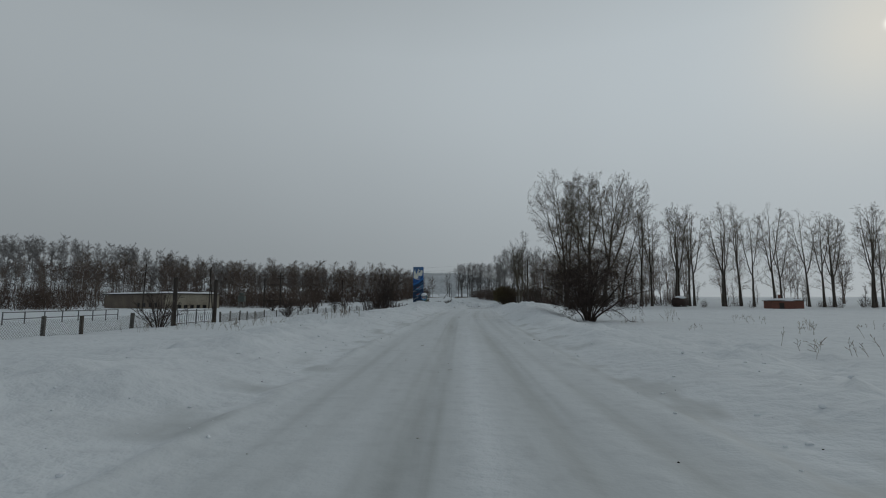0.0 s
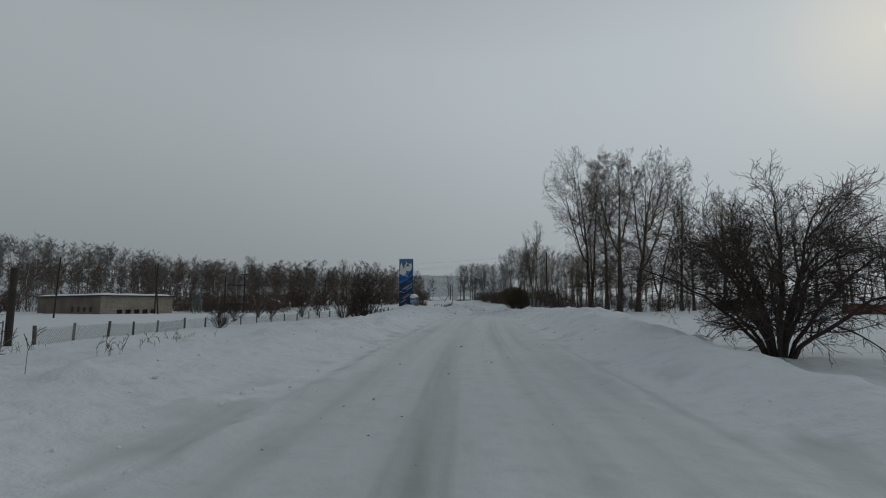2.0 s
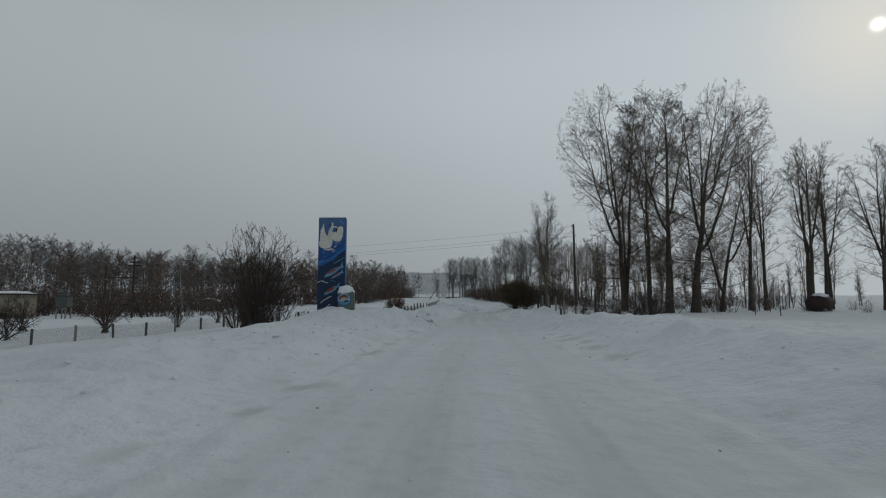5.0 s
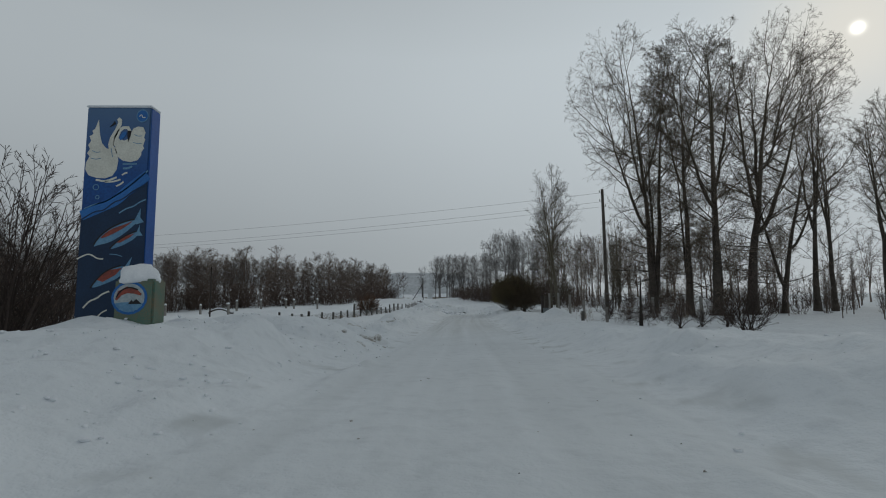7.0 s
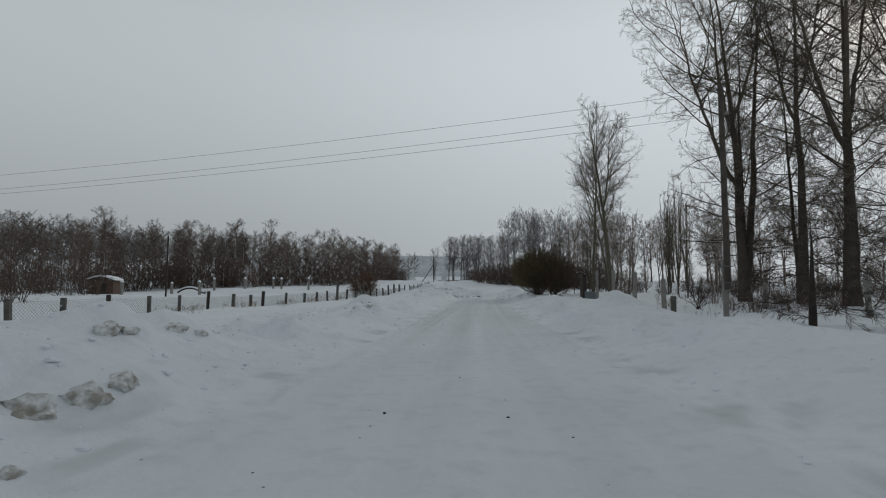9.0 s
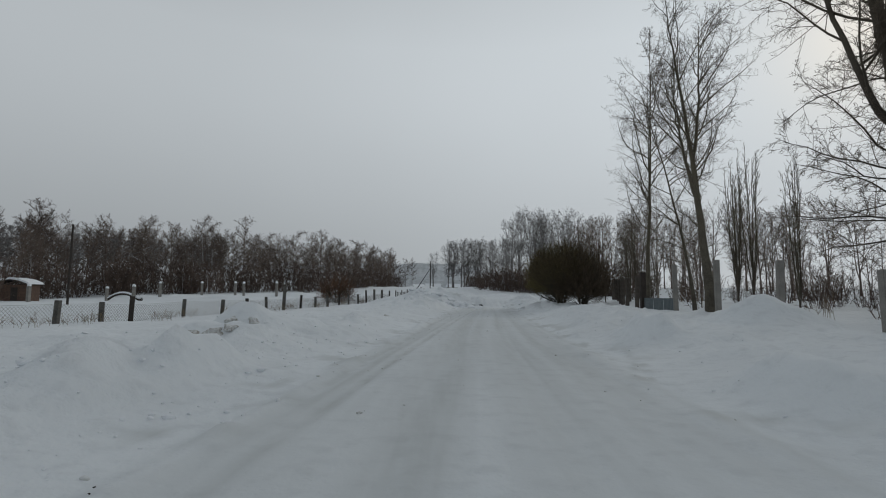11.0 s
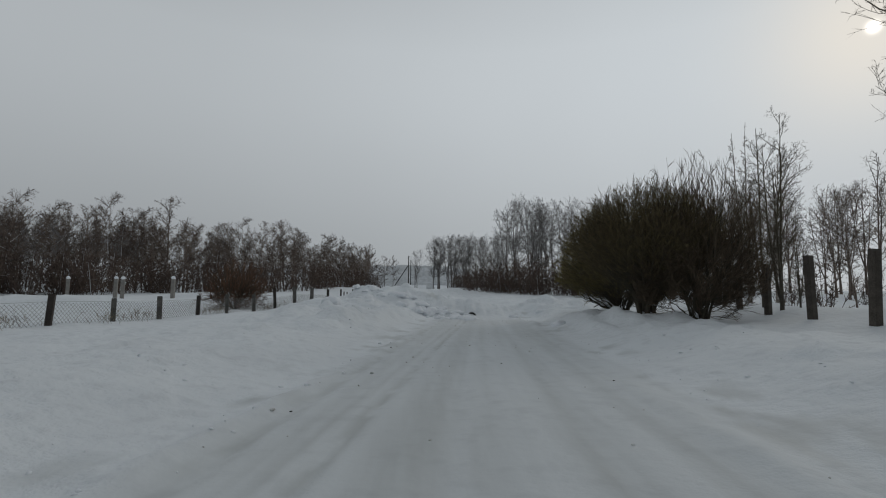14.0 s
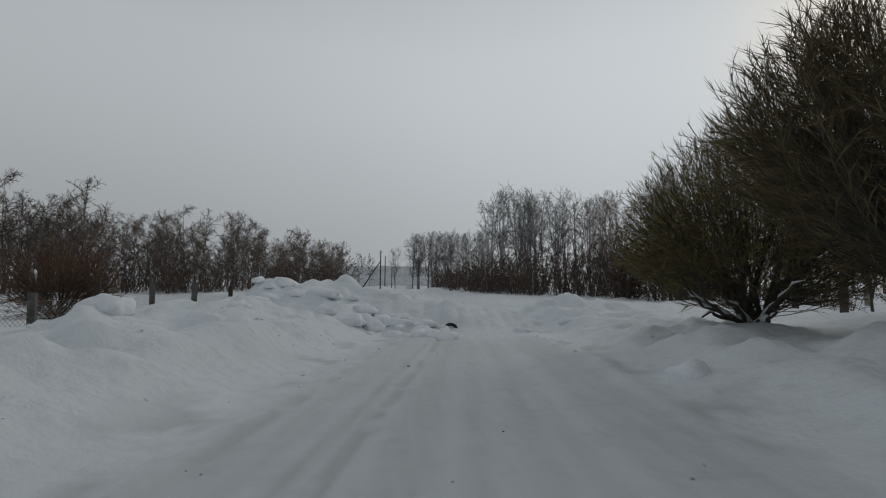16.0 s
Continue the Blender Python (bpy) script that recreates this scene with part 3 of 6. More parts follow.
def far_tree(seed, H, r, lean, forks, per, first, spread, counts=(6, 5), rise=(72, 38), up=0.02, shape=ROUND_TOP, tip=0.024, fine=1.0, crown=None):
    """A lighter tree of the same habit, for woods that stay far off."""
    rng = np.random.default_rng(seed)
    P, R, axis = leaders(rng, H * 0.92, r, lean, forks, 7)
    L, LR = limbs_on(rng, P, R, axis, H, per, first, spread, shape, rise, up * 1.5, 0.10, 4, tip * 1.2)
    crown = crown or (H * 0.1, H * spread * 0.85)
    L = within_crown(L, lean, H, *crown, seed)
    ll = np.linalg.norm(L[:, -1] - L[:, 0], axis=1)
    B, BR = sprout(rng, L, LR, counts[0], (0.1, 1.0), (32, 72), 0.55, 2, up, 0.12, 0.6, tip, 0.4, ll)
    B = within_crown(B, lean, H, *crown, seed)
    bl = np.linalg.norm(B[:, -1] - B[:, 0], axis=1)
    C, CR = sprout(rng, B, BR, counts[1], (0.0, 1.0), (28, 70), 1.0, 2, up * 1.5, 0.12, 0.8, tip * 0.8, 0.45, np.minimum(fine, bl * 0.8))
    return merge([tubes(P, R, 4), tubes(L, LR, 3), slips(B, BR * 1.2, rng), slips(C, CR * 1.2, rng)])


def far_bush(seed, H, W, stems=16, counts=(6, 6), tip=0.032, fine=0.9, rise=0.03):
    """A thicket of stems that fan out of the ground and fray into fine shoots."""
    rng = np.random.default_rng(seed)
    a = np.arange(stems) * 2.4 + rng.random(stems)
    o = np.sqrt((np.arange(stems) + 0.5) / stems)
    q = np.linspace(0, 1, 5)[None, :, None]
    foot = np.stack([np.cos(a) * o * W * 0.4, np.sin(a) * o * W * 0.4, np.full(stems, -0.2)], 1)
    head = np.stack([np.cos(a) * o * W, np.sin(a) * o * W, H * np.sqrt(1 - 0.62 * o * o) * rng.uniform(0.65, 0.95, stems)], 1)
    P = foot[:, None] * (1 - q) + head[:, None] * q
    P = P + np.cumsum(rng.normal(size=P.shape) * 0.03 * H / 4, 1) * q
    R = 0.045 * (1 - 0.7 * q[..., 0]) * np.ones((stems, 1))
    B, BR = sprout(rng, P, R, counts[0], (0.05, 1.0), (25, 60), H * 0.26, 2, rise, 0.12, 0.6, tip, 0.3)
    C, CR = sprout(rng, B, BR, counts[1], (0.05, 1.0), (25, 65), fine, 2, rise * 1.5, 0.15, 0.8, tip * 0.8, 0.55)
    return merge([tubes(P, R, 3), slips(B, BR * 1.2, rng), slips(C, CR * 1.2, rng)])


def fan_bush(seed, H, W, stems, counts, thick, tip, shoot, wood, twig, up=0.05, feet=0.35, close=(14, 42), low=0.93, round_head=True, reach=0.3, arms=0, arm_way=(3.0, 4.1)):
    """A bush of many stems from one stool that fray into slender upright shoots under a rounded head; arms: low limbs that carry snow."""
    rng = np.random.default_rng(seed)
    a = np.arange(stems) * 2.39996 + rng.random(stems) * 0.8
    o = np.sqrt((np.arange(stems) + 0.4) / stems)
    q = np.linspace(0, 1, 10)[None, :, None]
    foot = np.stack([np.cos(a) * o * feet, np.sin(a) * o * feet, np.full(stems, -0.25)], 1)
    head = np.stack([np.cos(a) * o * W * 0.95, np.sin(a) * o * W * 0.95, H * np.sqrt(1 - (low * o) ** 2) * rng.uniform(0.82, 0.98, stems)], 1)
    P = foot[:, None] + (head - foot)[:, None] * np.concatenate([q ** 1.15, q ** 1.15, q ** 0.92], 2)
    P = P + np.cumsum(rng.normal(size=P.shape) * 0.028 * H / 5, 1) * np.minimum(1, q * 2)
    R = thick * rng.uniform(0.55, 1.15, (stems, 1)) * (1 - 0.9 * q[..., 0]) + tip

    def held(X):
        if not round_head:
            return X
        z0 = H * 0.42
        d = X - np.array([0, 0, z0])
        v = np.where(d[..., 2] > 0, H - z0, z0 * 1.05)
        az = np.arctan2(d[..., 1], d[..., 0])
        rho = np.sqrt((d[..., 0] ** 2 + d[..., 1] ** 2) / W ** 2 + (d[..., 2] / v) ** 2) / (1 + 0.05 * np.sin(4 * az + seed) + 0.04 * np.sin(9 * az))
        return d * np.where(rho > 1, np.maximum(rho, 1) ** -0.9, 1.0)[..., None] + np.array([0, 0, z0])

    L, LR = sprout(rng, P, R, counts[0], (0.10, 1.0), close, H * reach, 6, up, 0.10, 0.45, tip * 1.5, 0.6)
    L = held(L)
    ll = np.linalg.norm(L[:, -1] - L[:, 0], axis=1)
    B, BR = sprout(rng, L, LR, counts[1], (0.08, 1.0), close, 0.5, 4, up * 1.3, 0.11, 0.5, tip * 1.2, 0.5, ll)
    B = held(B)
    bl = np.linalg.norm(B[:, -1] - B[:, 0], axis=1)
    C, CR = sprout(rng, B, BR, counts[2], (0.02, 1.0), close, 1.0, 2, up * 2, 0.1, 0.6, tip, 0.4, np.minimum(shoot, bl * 0.65))
    woody, snow = [tubes(P, R, 7), tubes(L, LR, 4)], None
    if arms:
        A, AR, k = [], [], np.linspace(0, 1, 9)[:, None]
        for i in range(arms):
            w = arm_way[0] + (arm_way[1] - arm_way[0]) * (i + 0.5 * rng.random()) / arms
            rise, far = rng.uniform(0.3, 0.75), rng.uniform(0.5, 0.8)
            line = np.concatenate([np.array([[math.cos(w), math.sin(w)]]) * W * far * k ** 0.9, rise * W * far * k ** 1.15], 1) + np.array([0.2 * math.cos(w), 0.2 * math.sin(w), 0.05])
            A.append(line + np.cumsum(rng.normal(size=line.shape) * 0.05, 0) * k)
            AR.append(thick * rng.uniform(0.5, 1.0) * (1 - 0.75 * k[:, 0]))
        A, AR = np.array(A), np.array(AR)
        woody.append(tubes(A, AR, 6))
        S = A.copy()
        S[:, :, 2] += AR * 0.8
        gap = np.where(rng.random(AR.shape) < 0.25, 0.15, 1.0)
        snow = raw_mesh("branch_snow", *tubes(S, (AR * 0.85 + 0.018) * rng.uniform(0.5, 1.35, AR.shape) * gap, 7), CAP)
    out = tree_meshes("bush", woody, [tubes(B, BR, 3), slips(C, CR * 1.3, rng)], wood, twig)
    return (*out, snow) if snow else out


def spreading_bush(seed, H, W, stems, counts, thick, tip, wood, twig):
    """A wide bush: thick crooked stems lean out from one root, their branches run outwards and hang towards the ground."""
    rng = np.random.default_rng(seed)
    a = np.arange(stems) * 2.39996 + rng.random(stems) * 0.9
    o = np.sqrt((np.arange(stems) + 0.5) / stems)
    q = np.linspace(0, 1, 12)
    P = np.zeros((stems, 12, 3))
    for i in range(stems):
        far, top = W * 0.78 * o[i], H * (0.94 - 0.5 * o[i] ** 2) * rng.uniform(0.85, 1.05)
        P[i, :, 0] = math.cos(a[i]) * (0.25 * o[i] + far * q ** 1.1)
        P[i, :, 1] = math.sin(a[i]) * (0.25 * o[i] + far * q ** 1.1)
        bow = 1.35 + 0.45 * o[i]
        P[i, :, 2] = top * np.sin(q * bow) / math.sin(min(bow, 1.57))
    P += np.cumsum(rng.normal(size=P.shape) * 0.05, 1) * np.minimum(1, q * 3)[None, :, None]
    P[:, 0, 2] = -0.3
    R = thick * rng.uniform(0.6, 1.15, (stems, 1)) * (1 - 0.88 * q[None]) + tip
    L, LR = sprout(rng, P, R, counts[0], (0.12, 1.0), (28, 62), H * 0.40, 8, -0.03, 0.16, 0.5, tip * 1.6, 0.4)
    L[..., 2] = np.maximum(L[..., 2], 0.08)
    B, BR = sprout(rng, L, LR, counts[1], (0.1, 1.0), (28, 60), H * 0.16, 5, 0.0, 0.16, 0.5, tip * 1.2, 0.4)
    B[..., 2] = np.maximum(B[..., 2], 0.05)
    C, CR = sprout(rng, B, BR, counts[2], (0.1, 1.0), (28, 65), H * 0.065, 3, 0.02, 0.18, 0.6, tip, 0.3)
    return tree_meshes("bush", [tubes(P, R, 8), tubes(L, LR, 4)], [tubes(B, BR, 3), tubes(C, CR, 3)], wood, twig)


def shrub(seed, H, W, stems=11, detail=1.0, wood=None, twig=None, upright=0.05, thick=0.07, droop=0.0, fine=0.006, shoots=0.55, low=0.5, reach=0.26, close=(18, 50)):
    """A many-stemmed bush: stems that fan out from one root, and a dense head of twigs; low: how far the outer stems sink."""
    rng = np.random.default_rng(seed)
    az = np.arange(stems) * 2.39996 + rng.random(stems) * 0.8
    out = np.sqrt((np.arange(stems) + 0.4) / stems)
    rise = np.sqrt(np.maximum(0.02, 1 - (out * 0.97) ** 2 * min(1.0, 1.9 * low)))
    d = np.stack([np.cos(az) * out * W, np.sin(az) * out * W, H * rise], 1) * 0.86
    s = np.linspace(0, 1, 9)[None, :, None]
    P = d[:, None, :] * s
    P[:, :, :2] *= s ** 0.25
    P[:, :, 2] = d[:, None, 2] * (s[..., 0] ** 0.9)
    P = P + np.cumsum(rng.normal(size=P.shape) * 0.04 * H / 4, 1) * s
    P[:, 0, :2] += rng.normal(size=(stems, 2)) * 0.22
    P[:, 0, 2] = -0.2
    R = thick * rng.uniform(0.6, 1.2, (stems, 1)) * (1 - 0.85 * s[..., 0])
    L, LR = sprout(rng, P, R, int(10 * detail), (0.12, 1.0), (20, 58), H * reach, 7, upright, 0.11, 0.5, 0.009, 0.35)
    ll = np.linalg.norm(L[:, -1] - L[:, 0], axis=1)
    B, BR = sprout(rng, L, LR, int(8 * detail), (0.08, 1.0), (close[0] + 2, close[1] + 10), 0.55, 4, upright - droop, 0.13, 0.5, fine * 1.4, 0.3, ll)
    C, CR = sprout(rng, B, BR, int(6 * detail), (0.08, 1.0), close, shoots, 3, upright * 1.5 - droop, 0.12, 0.6, fine, 0.3)
    return tree_meshes("shrub", [tubes(P, R, 7), tubes(L, LR, 4)], [tubes(B, BR, 3), tubes(C, CR, 3)],
                       wood or SHRUB, twig or SHRUB)


def dome_bush(seed, H, W, stems=14, limbs=200, per=7, fine=6, shoot=0.7, close=(10, 28), spread=(12, 36), up=0.05, thick=0.1, tip=0.0035,
              wood=None, twig=None, rim=0.10, rough=0.12, lean=(0, 0), snow=0, blen=0.2, limb=0.25, arms=(), hold=False, under=-0.3, bare=0.2):
    """A bush whose limbs reach a rounded head and end in many slender shoots. rim: height of the head's lower edge as a share of H."""
    rng = np.random.default_rng(seed)
    n = limbs
    az = rng.random(n) * 2 * np.pi
    w = rng.uniform(under, 1.0, n) if hold else rng.random(n) ** 0.9
    el = np.arcsin(w) * 0.98
    rr = 1 + rough * rng.normal(size=n)
    core = 0.86
    tip_p = np.stack([np.cos(az) * np.cos(el) * W * rr, np.sin(az) * np.cos(el) * W * rr, H * (rim + (1 - rim) * np.sin(el)) * rr], 1) * core
    tip_p[:, 0] += lean[0] * tip_p[:, 2] / H
    tip_p[:, 1] += lean[1] * tip_p[:, 2] / H
    # stems towards the mean of the limbs that they carry
    order = np.argsort(az)
    groups = np.array_split(order, stems)
    P, own = [], np.zeros(n, int)
    s = np.linspace(0, 1, 9)
    for i, grp in enumerate(groups):
        goal = tip_p[grp].mean(0) * np.array([0.9, 0.9, 0.95])
        foot = np.array([math.cos(i * 2.4) * 0.25, math.sin(i * 2.4) * 0.25, -0.2]) * rng.uniform(0.6, 1.4)
        foot[2] = -0.2
        line = foot + (goal - foot) * s[:, None]
        line[:, :2] = foot[:2] + (goal - foot)[:2] * (s[:, None] ** 1.35)
        P.append(line + np.cumsum(rng.normal(size=(9, 3)) * 0.035 * H / 4, 0) * s[:, None])
        own[grp] = i
    P = np.array(P)
    R = thick * rng.uniform(0.65, 1.2, (stems, 1)) * (1 - 0.8 * s[None])
    # limbs from a stem to the head
    t0 = rng.uniform(0.12, 0.9, n)
    x = t0 * 8
    i0 = np.minimum(x.astype(int), 7)
    f = (x - i0)[:, None]
    base = P[own, i0] * (1 - f) + P[own, i0 + 1] * f
    q = np.linspace(0, 1, 7)[None, :, None]
    bend = np.zeros((n, 1, 3))
    bend[:, 0, 2] = -0.10 * H * rng.random(n)
    L = base[:, None] * (1 - q) + tip_p[:, None] * q + bend * np.sin(np.pi * q)
    L = L + np.cumsum(rng.normal(size=L.shape) * 0.03 * H / 5, 1) * q
    LR = thick * limb * rng.uniform(0.6, 1.1, (n, 1)) * (1 - 0.8 * q[..., 0]) + tip
    def held(X):
        mid = np.stack([lean[0] * X[..., 2] / H, lean[1] * X[..., 2] / H, np.full(X.shape[:-1], H * rim)], -1)
        d = X - mid
        turn = np.arctan2(d[..., 1], d[..., 0])
        out = np.sqrt((d[..., 0] ** 2 + d[..., 1] ** 2) / W ** 2 + (d[..., 2] / (H * (1 - rim))) ** 2) / (1 + 0.04 * np.sin(3 * turn + seed) + 0.03 * np.sin(8 * turn))
        return mid + d * np.where(out > 1, (1 + 0.12 * (out - 1)) / np.maximum(out, 1), 1.0)[..., None]

    B, BR = sprout(rng, L, LR, per, (bare, 1.0), spread, H * blen, 4, up, 0.06, 0.5, tip * 1.4, 0.2)
    B = held(B) if hold else B
    C, CR = sprout(rng, B, BR, fine, (0.1, 1.0), close, shoot, 2, up * 2.5, 0.06, 0.5, tip, 0.2)
    C = held(C) if hold else C
    out = tree_meshes("bush", [tubes(P, R, 7), tubes(L, LR, 4)], [tubes(B, BR, 3), slips(C, CR * 1.4, rng)], wood or SHRUB, twig or SHRUB)
    if snow:
        A, AR = [], []
        for k in range(snow):
            a = arms[0] + (arms[1] - arms[0]) * (k + 0.5 * rng.random()) / snow
            rise, far = rng.uniform(0.25, 0.7), rng.uniform(0.38, 0.68)
            q = np.linspace(0, 1, 9)[:, None]
            line = np.concatenate([np.array([[math.cos(a), math.sin(a)]]) * W * far * q ** 0.9, rise * W * far * q ** 1.2], 1) + np.array([0.2 * math.cos(a), 0.2 * math.sin(a), 0.05])
            A.append(line + np.cumsum(rng.normal(size=line.shape) * 0.085, 0) * q)
            AR.append(thick * 0.62 * (1 - 0.7 * q[:, 0]))
        A, AR = np.array(A), np.array(AR)
        out = (raw_mesh("bush_trunk", *merge([tubes(P, R, 7), tubes(L, LR, 4), tubes(A, AR, 6)]), wood or SHRUB), out[1])
        S = A.copy()
        S[:, :, 2] += AR * 0.75
        SR = (AR * 0.75 + 0.02) * rng.uniform(0.5, 1.6, AR.shape) * np.where(rng.random(AR.shape) < 0.3, 0.15, 1.0) * np.array([[0.7, 1, 1.1, 1.2, 1, 1.0, 0.9, 0.7, 0.2]])
        out = (*out, raw_mesh("branch_snow", *tubes(S, SR, 7), CAP))
    return out


def plant(name, meshes, m, label, category="tree", group="", scale=1.0):
    root = new(name)
    for n, me in zip(("trunk", "crown", "branch_snow"), meshes):
        part(n, me, None, root)
    root.matrix_basis = m @ Matrix.Diagonal((scale, scale, scale, 1))
    return tagged(root, label, category, group)


# ---------------------------------------------------------------- ground and road

LINE_Y = np.array([-40.0, 0, 20, 40, 64, 84, 104, 120, 139, 160, 200, 260, 400, 3000])
LINE_X = np.array([-1.5, 0.1, 0.7, 1.6, 3.5, 5.4, 6.85, 8.0, 9.8, 12.0, 12.0, 9.0, 6.0, 40.0])


def smooth(a, b, x):
    t = np.clip((x - a) / (b - a), 0, 1)
    return t * t * (3 - 2 * t)


_h = np.random.default_rng(5).random((256, 256))


def vnoise(x, y):
    xi, yi = np.floor(x).astype(int), np.floor(y).astype(int)
    fx, fy = x - xi, y - yi
    fx, fy = fx * fx * (3 - 2 * fx), fy * fy * (3 - 2 * fy)
    g = lambda i, j: _h[i % 256, j % 256]
    a = g(xi, yi) * (1 - fx) + g(xi + 1, yi) * fx
    b = g(xi, yi + 1) * (1 - fx) + g(xi + 1, yi + 1) * fx
    return (a * (1 - fy) + b * fy) * 2 - 1


def fbm(x, y, octaves=4):
    return sum(vnoise(x * 2 ** o + 17 * o, y * 2 ** o + 31 * o) / 2 ** o for o in range(octaves))


def line_x(y):
    y = np.asarray(y, float)
    return (np.interp(y - 5, LINE_Y, LINE_X) + np.interp(y, LINE_Y, LINE_X) + np.interp(y + 5, LINE_Y, LINE_X)) / 3


def bump_at(x, y, cx, cy, rx, ry, h):
    return h * np.exp(-(((x - cx) / rx) ** 2 + ((y - cy) / ry) ** 2))


def road_end(u, y):
    """1 on the cleared road, 0 past its end, where the snow is heaped across."""
    return 1 - smooth(157.5, 162.5, y + 0.35 * u)


ROAD_Y = np.array([-40, 0, 10, 21, 31, 41, 53, 64, 70, 80, 85, 95, 105, 118, 165, 200])
ROAD_Z = np.array([0.0, 0.0, 0.02, 0.16, 0.26, 0.37, 0.46, 0.51, 0.48, 0.40, 0.20, 0.02, -0.08, -0.16, -0.15, 0.0])


def land(x, y):
    """Height of the snow at (x, y)."""
    x, y = np.asarray(x, float), np.asarray(y, float)
    u = x - line_x(y)
    base = np.interp(y, [-40, 172, 210, 262, 400, 700, 3000], [0, 0, 1.2, 3.3, 4.2, 6.0, 8.0])
    left = np.interp(y, [-40, 0, 46, 68, 84, 104, 133, 150, 180], [-0.3, -0.4, -0.42, -0.8, -0.4, 0.0, 0.0, 0.2, 0.3])
    right = np.interp(y, [-40, 30, 80, 110, 130, 137, 152, 180], [0.1, 0.0, 0.1, 0.1, 0.6, 0.85, 0.85, 0.5])
    hill = 22 * smooth(70, 260, -x) * smooth(120, 330, y)
    crest_l = np.interp(y, [-40, 0, 60, 74, 80, 87, 92, 97, 122, 132, 146, 160], [0.2, 0.22, 0.38, 0.6, 0.85, 1.0, 0.9, 0.4, 0.36, 0.42, 0.45, 0.55])
    crest_r = np.interp(y, [-40, 0, 20, 34, 44, 60, 90, 110, 126, 140, 160], [0.1, 0.15, 0.3, 0.5, 0.8, 0.8, 0.55, 0.45, 0.75, 0.45, 0.4])
    s = np.abs(u)
    wob = 0.5 * fbm(x * 0.16, y * 0.16, 2)
    side = u > 0
    crest = np.where(side, crest_r, crest_l)
    field = np.where(side, right, left)
    fade0 = np.where(side, np.interp(y, [30, 50, 58, 300], [4.6, 6.0, 8.0, 8.0]), np.interp(y, [30, 60, 74, 90, 300], [6.0, 6.5, 9.0, 8.0, 7.0]))
    fade1 = np.where(side, np.interp(y, [30, 50, 58, 300], [7.5, 11.0, 15.0, 15.0]), 14.5)
    bank = crest * smooth(2.7 + wob * 0.5, np.minimum(6.2, fade0) + wob * 0.6, s)
    bank = bank + (field - crest) * smooth(fade0, fade1, s + wob)
    away = smooth(3.0, 5.5, s)
    lumps = 0.10 * fbm(x * 0.35, y * 0.35) + 0.045 * fbm(x * 1.3, y * 1.3, 3)
    beside = smooth(2.9, 4.2, s) * (1 - smooth(8.0, 12.0, s))
    lumps = lumps + beside * (0.05 * np.abs(fbm(x * 2.3 + 40, y * 2.0, 2)) + 0.12 * smooth(0.4, 0.9, vnoise(x * 1.6, y * 1.6)) - 0.10 * smooth(0.5, 0.85, vnoise(x * 1.2 + 70, y * 1.2)) + 0.05 * smooth(0.35, 0.8, vnoise(x * 3.1 + 12, y * 3.1)))
    ridge = np.maximum(0, fbm(x * 0.8 + 9, y * 0.55, 3)) ** 1.5 * 0.32 * np.exp(-((s - 5.0) / 1.8) ** 2)
    ridge = ridge * np.interp(y, [0, 60, 84, 100, 118, 130, 140, 300], [0.25, 0.5, 1.0, 1.5, 1.2, 0.5, 0.2, 0.1])
    soft = 0.34 * np.abs(vnoise(x * 0.62 + 3, y * 0.5 + 8)) + 0.16 * np.abs(vnoise(x * 1.5, y * 1.25)) + 0.06 * np.abs(vnoise(x * 3.3, y * 3.0))
    ridge = ridge + soft * np.where(side, 1.0, 1.5) * smooth(138, 146, y) * (1 - smooth(168, 176, y)) * smooth(3.6, 4.8, s) * (1 - smooth(7.5, 10.0, s))
    near = np.interp(y, ROAD_Y, ROAD_Z) * (1 - smooth(fade0, fade1, s + wob))
    z = base + near + hill + bank + away * lumps + ridge
    # ploughed edge and wheel ruts of the road
    on = road_end(u, y)
    crumble = np.clip(0.7 + 1.1 * vnoise(y * 1.3, u * 0.2) + 0.5 * vnoise(y * 2.9 + 7, u * 2), 0, 2)
    ruts = sum(a * np.exp(-((u - c - 0.18 * np.sin(y * 0.11 + c)) / w) ** 2) for c, w, a in
               ((-0.62, 0.20, -0.022), (0.92, 0.2, -0.02), (1.75, 0.16, -0.01), (0.1, 0.4, 0.012), (-2.0, 0.16, -0.008), (2.5, 0.22, 0.06 * crumble), (-2.65, 0.16, 0.075 * crumble)))
    late = smooth(98, 112, y)
    ruts = ruts + late * (-0.035 * np.exp(-((u + 1.25 - 0.02 * (y - 142)) / 0.10) ** 2) - 0.03 * np.exp(-((u + 2.42) / 0.12) ** 2))
    z = z + (1 - smooth(2.9, 3.6, s)) * (ruts + 0.006 * fbm(u * 2.6, y * 0.15, 3)) * on
    # heap across the end of the road, and lumps beside it
    over = 1 - on
    heap = 1.05 * np.exp(-((x - 6.2) / 4.4) ** 4 - ((y - 163.2) / 2.6) ** 2) + bump_at(x, y, 11.5, 163.5, 2.4, 2.0, 0.55) + bump_at(x, y, 1.0, 160.5, 4.0, 4.0, 0.45) + bump_at(x, y, 14, 165.0, 5.5, 2.4, 0.6) + bump_at(x, y, 3.0, 154.5, 2.6, 3.4, 0.35)
    heap = heap + 0.25 * over * smooth(158, 166, y)
